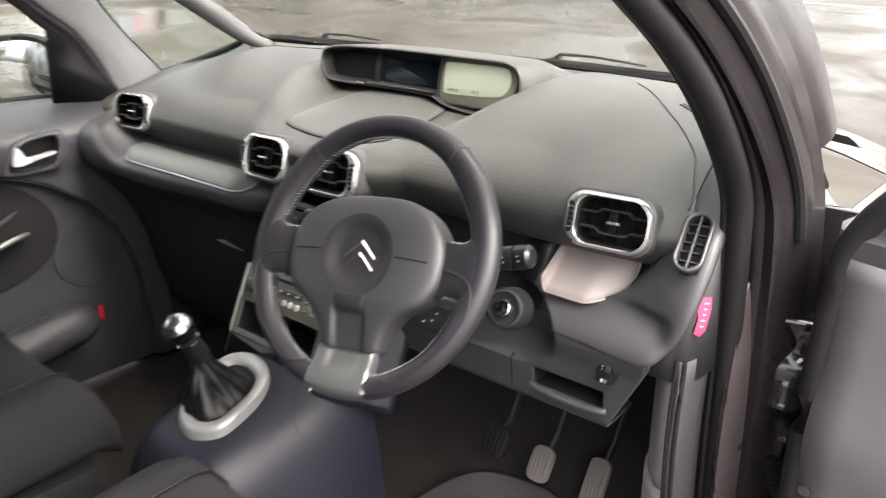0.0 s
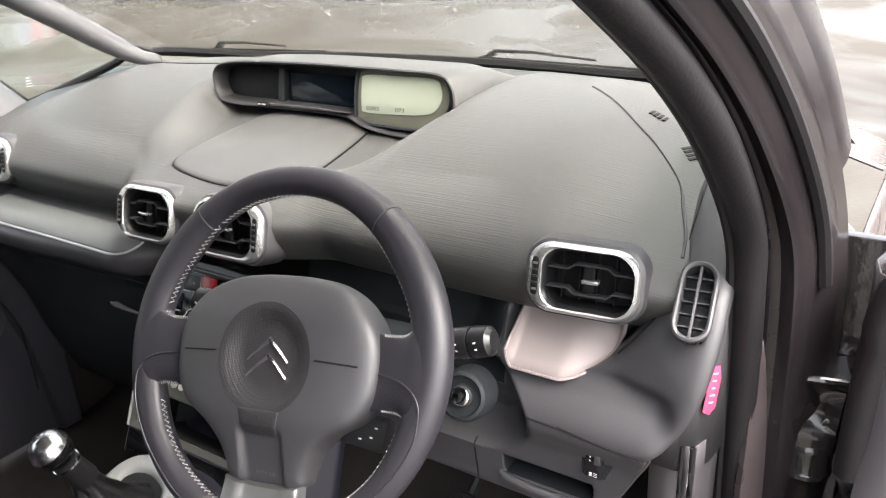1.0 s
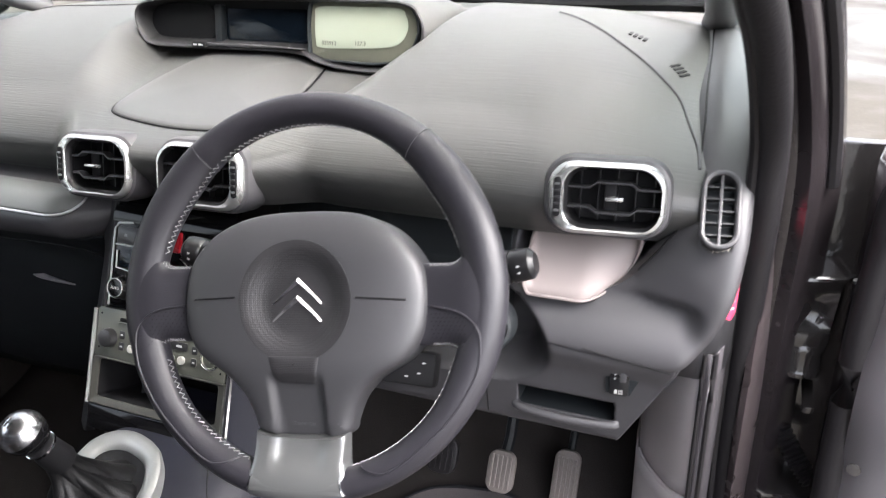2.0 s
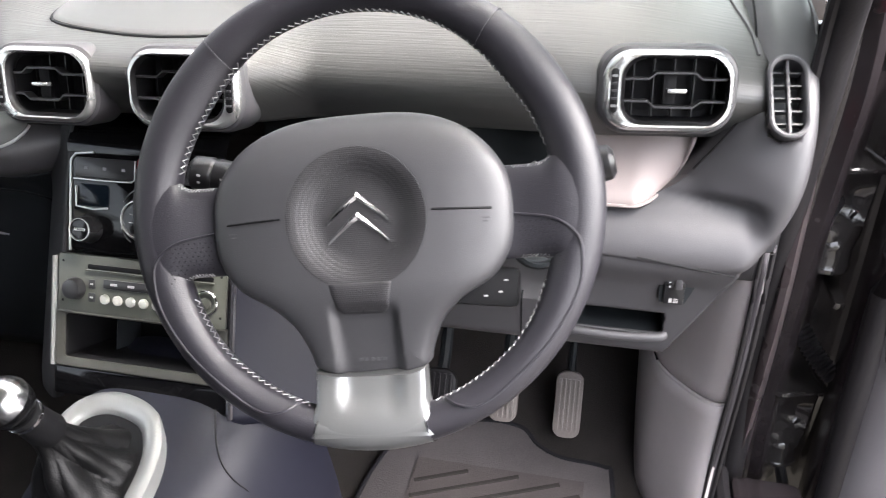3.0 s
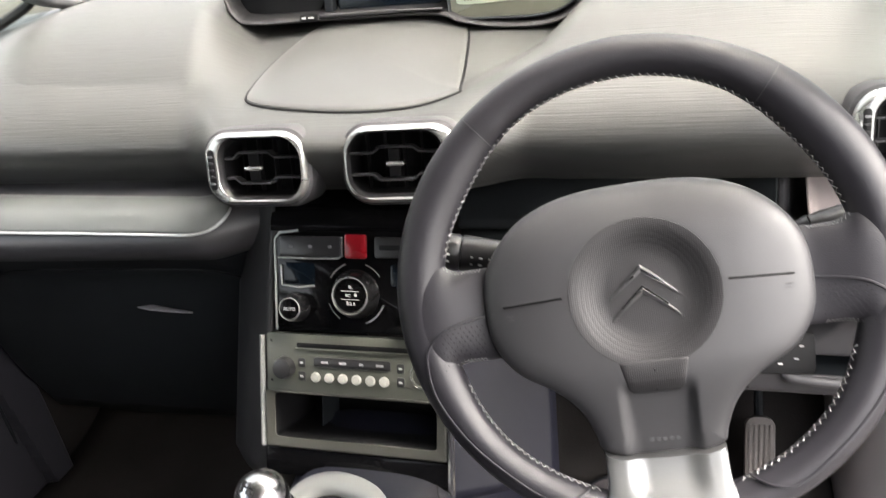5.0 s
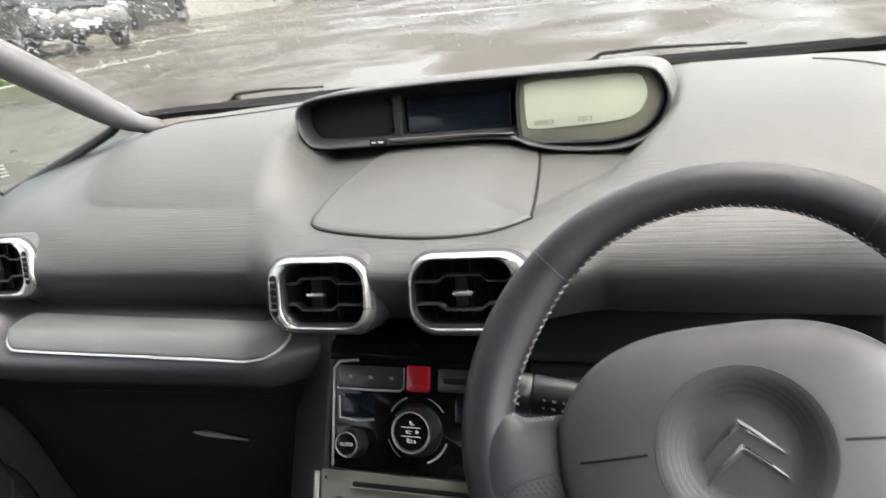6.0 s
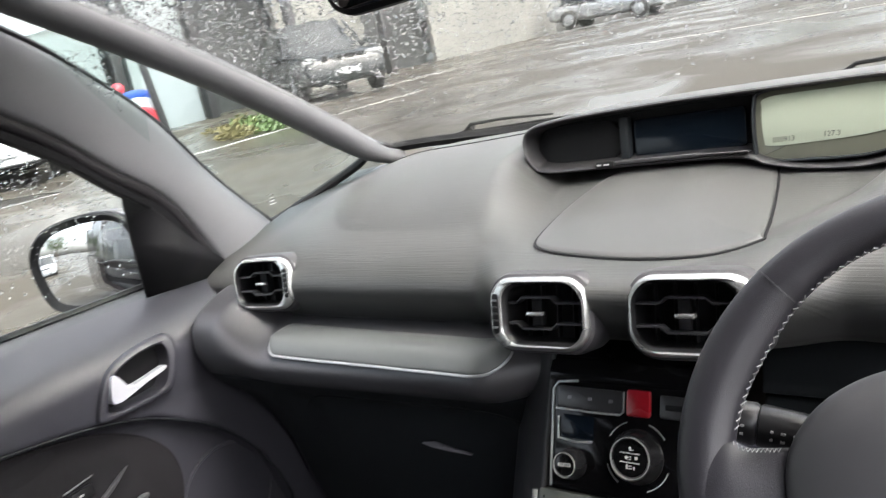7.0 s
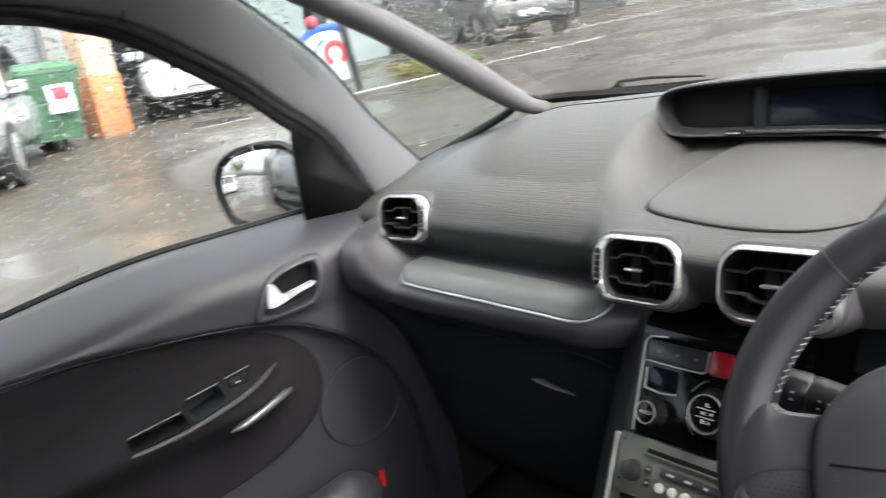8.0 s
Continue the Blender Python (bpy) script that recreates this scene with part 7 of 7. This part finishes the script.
bay(-14.6, 1.0, 4.4, 4.6, 0, wall_grey, "pale grey wall panel")
bay(-20.2, 5.6, 4.4, 4.8, 0, bay_shade, "back of an open bay, its shade put into a dark colour", 0.1)
bay(-14.4, 7.0, 1.9, 3.2, 0, wall_grey, "blue-grey wall panel")
bay(-14.5, 9.3, 1.5, 3.0, 0, wall_grey, "blue-grey wall panel")
bay(-15.4, 11.6, 3.2, 4.6, 0, bay_shade, "dark panel for the shade of an open bay", 0.1)
bay(-15.0, 14.8, 3.2, 4.4, 0, wall_beige, "weathered pale wall panel")
bay(-15.4, 18.0, 3.0, 4.6, 0, bay_shade, "dark panel for the shade of an open bay", 0.1)
bay(-15.0, 23.5, 8.0, 4.6, 0, wall_beige, "weathered pale wall panel")
bay(-15.0, -6.5, 10.5, 4.6, 0, wall_beige, "weathered pale wall panel")
part("roof", box(9.0, 46.0, 0.4, (-19.0, 6.0, 5.6), 0.05), wall_grey, bld, "flat roof edge")
part("back_wall", box(0.3, 46.0, 6.0, (-22.0, 6.0, 2.6), 0), wall_grey, bld)
for y in (2.9, 6.0, 8.2, 10.2, 13.1, 16.5):
    part("post", box(0.22, 0.22, 5.0, (-14.3, y, 3.1), 0.02), slat_black if y > 6 else wall_beige, bld)

x, y, z = placed(-0.965, 0.262, 12.2)
pl = thing("painted_pillar", "peach painted pillar with orange lower part", "pillar", pose(x, y, z, 0, 0, 15))
part("shaft", box(0.44, 0.44, 4.6, (0, 0, 2.85), 0.03), peach, pl, "peach upper part")
part("plinth", box(0.48, 0.48, 0.86, (0, 0, 0.40), 0.03), orange, pl, "orange lower part")
part("plate", box(0.02, 0.06, 0.06, (0.245, 0, 0.62), 0.004), sign_white, pl, "small pale plate")

x, y, z = placed(-0.984, 0.178, 11.4)
wb = thing("wheelie_bin", "large green four-wheeled refuse bin with white and red poster", "refuse bin", pose(x, y, z, 0, 0, 12))
rows = [ring3(rrect(1.0 * a, 1.30 * b, 0.08, 4), zz) for zz, a, b in ((0.16, 0.72, 0.88), (0.30, 0.78, 0.91), (0.90, 0.98, 1.0), (0.98, 1.04, 1.03), (1.02, 1.04, 1.03))]
part("tub", sheet(rows, close=True, ends=True), bin_green, wb)
part("lid", sheet([ring3(rrect(1.06 * k, 1.36 * k, 0.08, 4), zz) for zz, k in ((1.00, 1.0), (1.06, 1.0), (1.14, 0.85), (1.16, 0.5))], close=True, ends=True), bin_green, wb)
for yy in (-0.35, 0.35):
    for xx in (-0.3, 0.3):
        part("castor", tube([(xx, yy - 0.03, 0.09), (xx, yy + 0.03, 0.09)], 0.09, 14, up=(1, 0, 0)), tyre, wb)
for k in range(5):
    part("rib", box(0.03, 0.04, 0.55, (0.455 - 0.02, -0.5 + 0.25 * k, 0.60), 0.008), bin_green, wb)
ps = part("poster", box(0.012, 0.34, 0.42, (0.476, 0.34, 0.70), 0.002), sign_white, wb, "white poster")
part("poster_mark", box(0.004, 0.20, 0.15, (0.485, 0.34, 0.74), 0.001), sign_red, ps, "red mark")
part("bin_sticker", box(0.012, 0.30, 0.10, (0.470, -0.30, 0.72), 0.002), sign_yellow, wb, "yellow sticker")

x, y, z = placed(-0.855, 0.519, 11.7)
z -= 0.17
sg = thing("sign_board", "white sign board with blue arc on a dark post", "sign", pose(x, y, z, 0, 0, 60) @ pose(0, 0, 0, 0, -5, 0))
part("post", box(0.10, 0.10, 4.2, (0.30, -0.05, 2.1), 0.01), slat_black, sg, "dark post")
part("board", box(0.56, 0.03, 0.80, (0.0, 0.0, 0.72), 0.005), sign_white, sg)
bm = tube([(0.30 * math.cos(radians(a)), -0.018, 0.98 + 0.13 * math.sin(radians(a))) for a in range(10, 171, 10)], 0.05, 8, flat=0.15, up=(0, 1, 0))
part("blue_arc", bm, sign_blue, sg, "blue arc")
part("red_disc", tube([(0.10 + 0.13 * math.cos(radians(a)), -0.019, 0.72 + 0.15 * math.sin(radians(a))) for a in range(-60, 250, 15)], 0.045, 8, flat=0.15, up=(0, 1, 0)), sign_red, sg, "red swirl")
part("blue_swirl", tube([(0.02 + 0.20 * math.cos(radians(a)), -0.020, 0.72 + 0.22 * math.sin(radians(a))) for a in range(100, 260, 15)], 0.02, 8, flat=0.2, up=(0, 1, 0)), sign_blue, sg, "blue swirl")
bm = bmesh.new()
bmesh.ops.create_uvsphere(bm, u_segments=16, v_segments=10, radius=0.09, matrix=Matrix.Translation((-0.12, -0.02, 1.22)))
part("orange_ball", bm, sign_red, sg, "orange ball")


# parked vehicles
def vehicle(name, m, paint, length, width, height, label, pickup=False, group="parked vehicles"):
    """A parked vehicle, nose towards local +x, standing at the origin."""
    v = thing(name, label, "car", m, group)
    L, W, H = length / 2, width / 2, height
    bonnet = 0.58 * H if not pickup else 0.60 * H
    prof = [(-L, 0.30 * H, 0.55 * H, 0.86), (-L * 0.92, 0.20 * H, bonnet, 0.97), (-L * 0.3, 0.16 * H, bonnet * 1.02, 1.0), (L * 0.35, 0.16 * H, bonnet, 1.0), (L * 0.75, 0.18 * H, bonnet * 0.97, 0.98), (L * 0.94, 0.18 * H, bonnet * 0.86, 0.92), (L, 0.22 * H, bonnet * 0.62, 0.84)]
    rows = []
    for p in spline(prof, 26):
        x, lo, hi, w = p
        rows.append([(x, W * w * math.copysign(abs(math.cos(q)) ** 0.35, math.cos(q)), (lo + hi) / 2 + (hi - lo) / 2 * math.copysign(abs(math.sin(q)) ** 0.5, math.sin(q))) for q in (2 * math.pi * j / 28 for j in range(28))])
    part("body", sheet(rows, close=True, ends=True), paint, v)
    r0, r1 = (-L * 0.85, L * 0.38) if not pickup else (-L * 0.30, L * 0.42)
    rows = []
    for f in range(13):
        u = f / 12
        z = bonnet * 0.98 + (H - bonnet) * u
        a, b = r0 + (0.30 + 0.2 * pickup) * u * L * 0.5, r1 - 0.62 * u * L * 0.62
        rows.append([((a + b) / 2 + (b - a) / 2 * math.copysign(abs(math.cos(q)) ** 0.35, math.cos(q)), W * (0.95 - 0.22 * u) * math.copysign(abs(math.sin(q)) ** 0.35, math.sin(q)), z - (0.03 if f == 12 else 0) + 0.02) for q in (2 * math.pi * j / 32 for j in range(32))])
    part("glasshouse", sheet(rows[:11], close=True, ends=True), car_glass, v, "dark glass")
    part("roof", sheet([[(x * 1.0, y * 1.01, z + 0.012) for x, y, z in rows[10]], [(x, y, z + 0.012) for x, y, z in rows[11]], [(x * 0.9, y * 0.9, z + 0.02) for x, y, z in rows[12]]], close=True, ends=True), paint, v)
    for sgn in (1, -1):
        part("roof_pillar", tube([(r1 - 0.02, sgn * W * 0.93, bonnet), (r1 - 0.62 * 0.83 * L * 0.62 + 0.03, sgn * W * 0.78, bonnet + (H - bonnet) * 0.86)], 0.035, 8), paint, v)
        part("headlamp", box(0.10, 0.36, 0.17, (L * 0.925, sgn * W * 0.72, bonnet * 0.80), 0.04), lamp_glass, v, "clear headlamp")
        part("door_mirror", box(0.10, 0.18, 0.14, (r1 - 0.15, sgn * (W + 0.08), bonnet * 1.08), 0.04), paint, v)
        for wx in (-L * 0.62, L * 0.60):
            wh = part("wheel", tube([(wx, sgn * (W - 0.20), 0.33), (wx, sgn * (W - 0.17), 0.33), (wx, sgn * (W + 0.0), 0.33), (wx, sgn * (W + 0.015), 0.33)], [0.30, 0.335, 0.335, 0.30], 24, up=(0, 0, 1)), tyre, v)
            part("rim", tube([(wx, sgn * (W + 0.010), 0.33), (wx, sgn * (W + 0.022), 0.33)], [0.21, 0.19], 20, up=(0, 0, 1)), silver_car, wh)
    part("grille", box(0.06, W * 0.95, 0.20, (L * 0.955, 0, bonnet * 0.77), 0.02), matt_black, v, "black grille")
    part("lower_grille", box(0.10, W * 1.5, 0.20, (L * 0.965, 0, bonnet * 0.42), 0.03), matt_black, v)
    part("number_plate", box(0.02, 0.52, 0.11, (L * 1.01, 0, bonnet * 0.55), 0.004), sign_white, v, "plain pale plate")
    if pickup:
        part("grille_mark", box(0.02, 0.16, 0.12, (L * 0.985, 0, bonnet * 0.79), 0.01), chrome, v, "plain chrome mark")
    return v


def aimed(dx, dy, dist, turn):
    x, y, z = placed(dx, dy, dist)
    return pose(x, y, z, 0, 3, math.degrees(math.atan2(-dy, -dx)) + turn)


vehicle("pickup_truck", aimed(-0.930, 0.368, 14.4, 2), white_paint, 4.6, 1.78, 1.46, "white pickup truck parked in a dark bay", True)
vehicle("parked_car", aimed(-0.9935, 0.105, 10.6, -14), silver_car, 4.3, 1.76, 1.55, "silver car parked at the edge of the car park")
vehicle("parked_car", aimed(-0.625, 0.780, 29.0, 30), white_paint, 4.2, 1.76, 1.5, "white car parked beyond the bay lines")
vehicle("parked_car", aimed(-0.72, 0.69, 17.5, 14), car_glass, 4.4, 1.8, 1.6, "dark car parked in front of the building")
vehicle("parked_car", aimed(-0.42, 0.905, 30.0, 70), silver_car, 4.3, 1.78, 1.5, "silver car parked across the car park")
vehicle("parked_car", aimed(-0.15, 0.99, 33.0, 80), white_paint, 4.3, 1.78, 1.5, "white car parked across the car park")
vehicle("parked_car", pose(-3.6, -9.0, ground_z(-3.6, -9), 0, 3, 80), white_paint, 4.2, 1.76, 1.5, "white car parked behind")
vehicle("parked_car", pose(3.4, 6.6, ground_z(3.4, 6.6), 0, 3, 100), car_glass, 4.2, 1.74, 1.5, "black car parked ahead in the rain")


# plants
def leaves(name, spots, count, size, material, label, category, seed):
    rng = random.Random(seed)
    bm = bmesh.new()
    for cx, cy, cz, r, h in spots:
        for _ in range(count):
            a, q = rng.uniform(0, 6.283), rng.random() ** 0.5
            p = Vector((cx + r * q * math.cos(a), cy + r * q * math.sin(a), cz + h * rng.random() * (1.15 - q * 0.6)))
            d = Vector((rng.uniform(-1, 1), rng.uniform(-1, 1), rng.uniform(-0.2, 1))).normalized()
            s = d.orthogonal().normalized() * size * rng.uniform(0.4, 0.7)
            e = d * size * rng.uniform(0.8, 1.8)
            vs = [bm.verts.new(p), bm.verts.new(p + e * 0.5 + s), bm.verts.new(p + e), bm.verts.new(p + e * 0.5 - s)]
            bm.faces.new(vs)
    return tagged(part(name, bm, material, smooth=False), label, category, kind="stuff")


spots = []
rng = random.Random(8)
for k in range(16):
    x, y, z = placed(-0.80 + 0.05 * (k / 15) + rng.uniform(-0.012, 0.012), 0.585 + 0.05 * (k / 15), 12.8 + rng.uniform(-0.7, 0.9))
    spots.append((x, y, z, 0.28, 0.10 + 0.20 * rng.random()))
leaves("weeds", spots[:9], 120, 0.042, straw, "yellowed grass and weeds at the foot of the wall", "weeds", 1)
leaves("low_bushes", spots[7:], 150, 0.045, leaf_mat, "low green weeds along the wall", "weeds", 2)
x, y, z = placed(-0.998, 0.12, 13.6)
leaves("climbing_plant", [(x, y + 0.5, z + 1.6 + 0.35 * k, 0.30, 0.5) for k in range(7)], 140, 0.08, leaf_mat, "green climbing plant hanging on the wall", "plant", 4)


def tree(x, y, h, seed):
    rng = random.Random(seed)
    z = ground_z(x, y)
    t = thing("tree", "broad leafy tree beyond the car park", "tree", pose(x, y, z), "trees round the car park")
    bm = tube([(0, 0, -0.2), (0.1, 0, h * 0.2), (0.0, 0.1, h * 0.45), (0.1, 0.1, h * 0.75)], [0.26, 0.20, 0.14, 0.05], 10)
    tips = []
    for k in range(9):
        a = 2 * math.pi * k / 9 + rng.random()
        e = Vector((math.cos(a) * h * 0.28, math.sin(a) * h * 0.28, h * rng.uniform(0.5, 0.9)))
        s = Vector((0, 0.05, h * rng.uniform(0.3, 0.6)))
        tube([s, s.lerp(e, 0.5) + Vector((0, 0, 0.2)), e], [0.09, 0.05, 0.02], 6, bm)
        tips += [e, s.lerp(e, 0.7)]
    part("trunk", bm, bark, t)
    bm = bmesh.new()
    for tip in tips:
        for _ in range(170):
            p = tip + Vector((rng.gauss(0, 1), rng.gauss(0, 1), rng.gauss(0, 0.7))) * h * 0.09
            d = Vector((rng.uniform(-1, 1), rng.uniform(-1, 1), rng.uniform(-1, 0.6))).normalized()
            s = d.orthogonal().normalized() * 0.07
            bm.faces.new([bm.verts.new(p), bm.verts.new(p + d * 0.1 + s), bm.verts.new(p + d * 0.22), bm.verts.new(p + d * 0.1 - s)])
    part("crown", bm, leaf_mat, t, smooth=False)
    return t


for k, (x, y, h) in enumerate(((-9, 44, 8), (0, 48, 9), (9, 46, 8), (18, 40, 9), (-24, 34, 8), (24, 26, 8), (-6, -30, 8), (8, -26, 8))):
    tree(x, y, h, 20 + k)
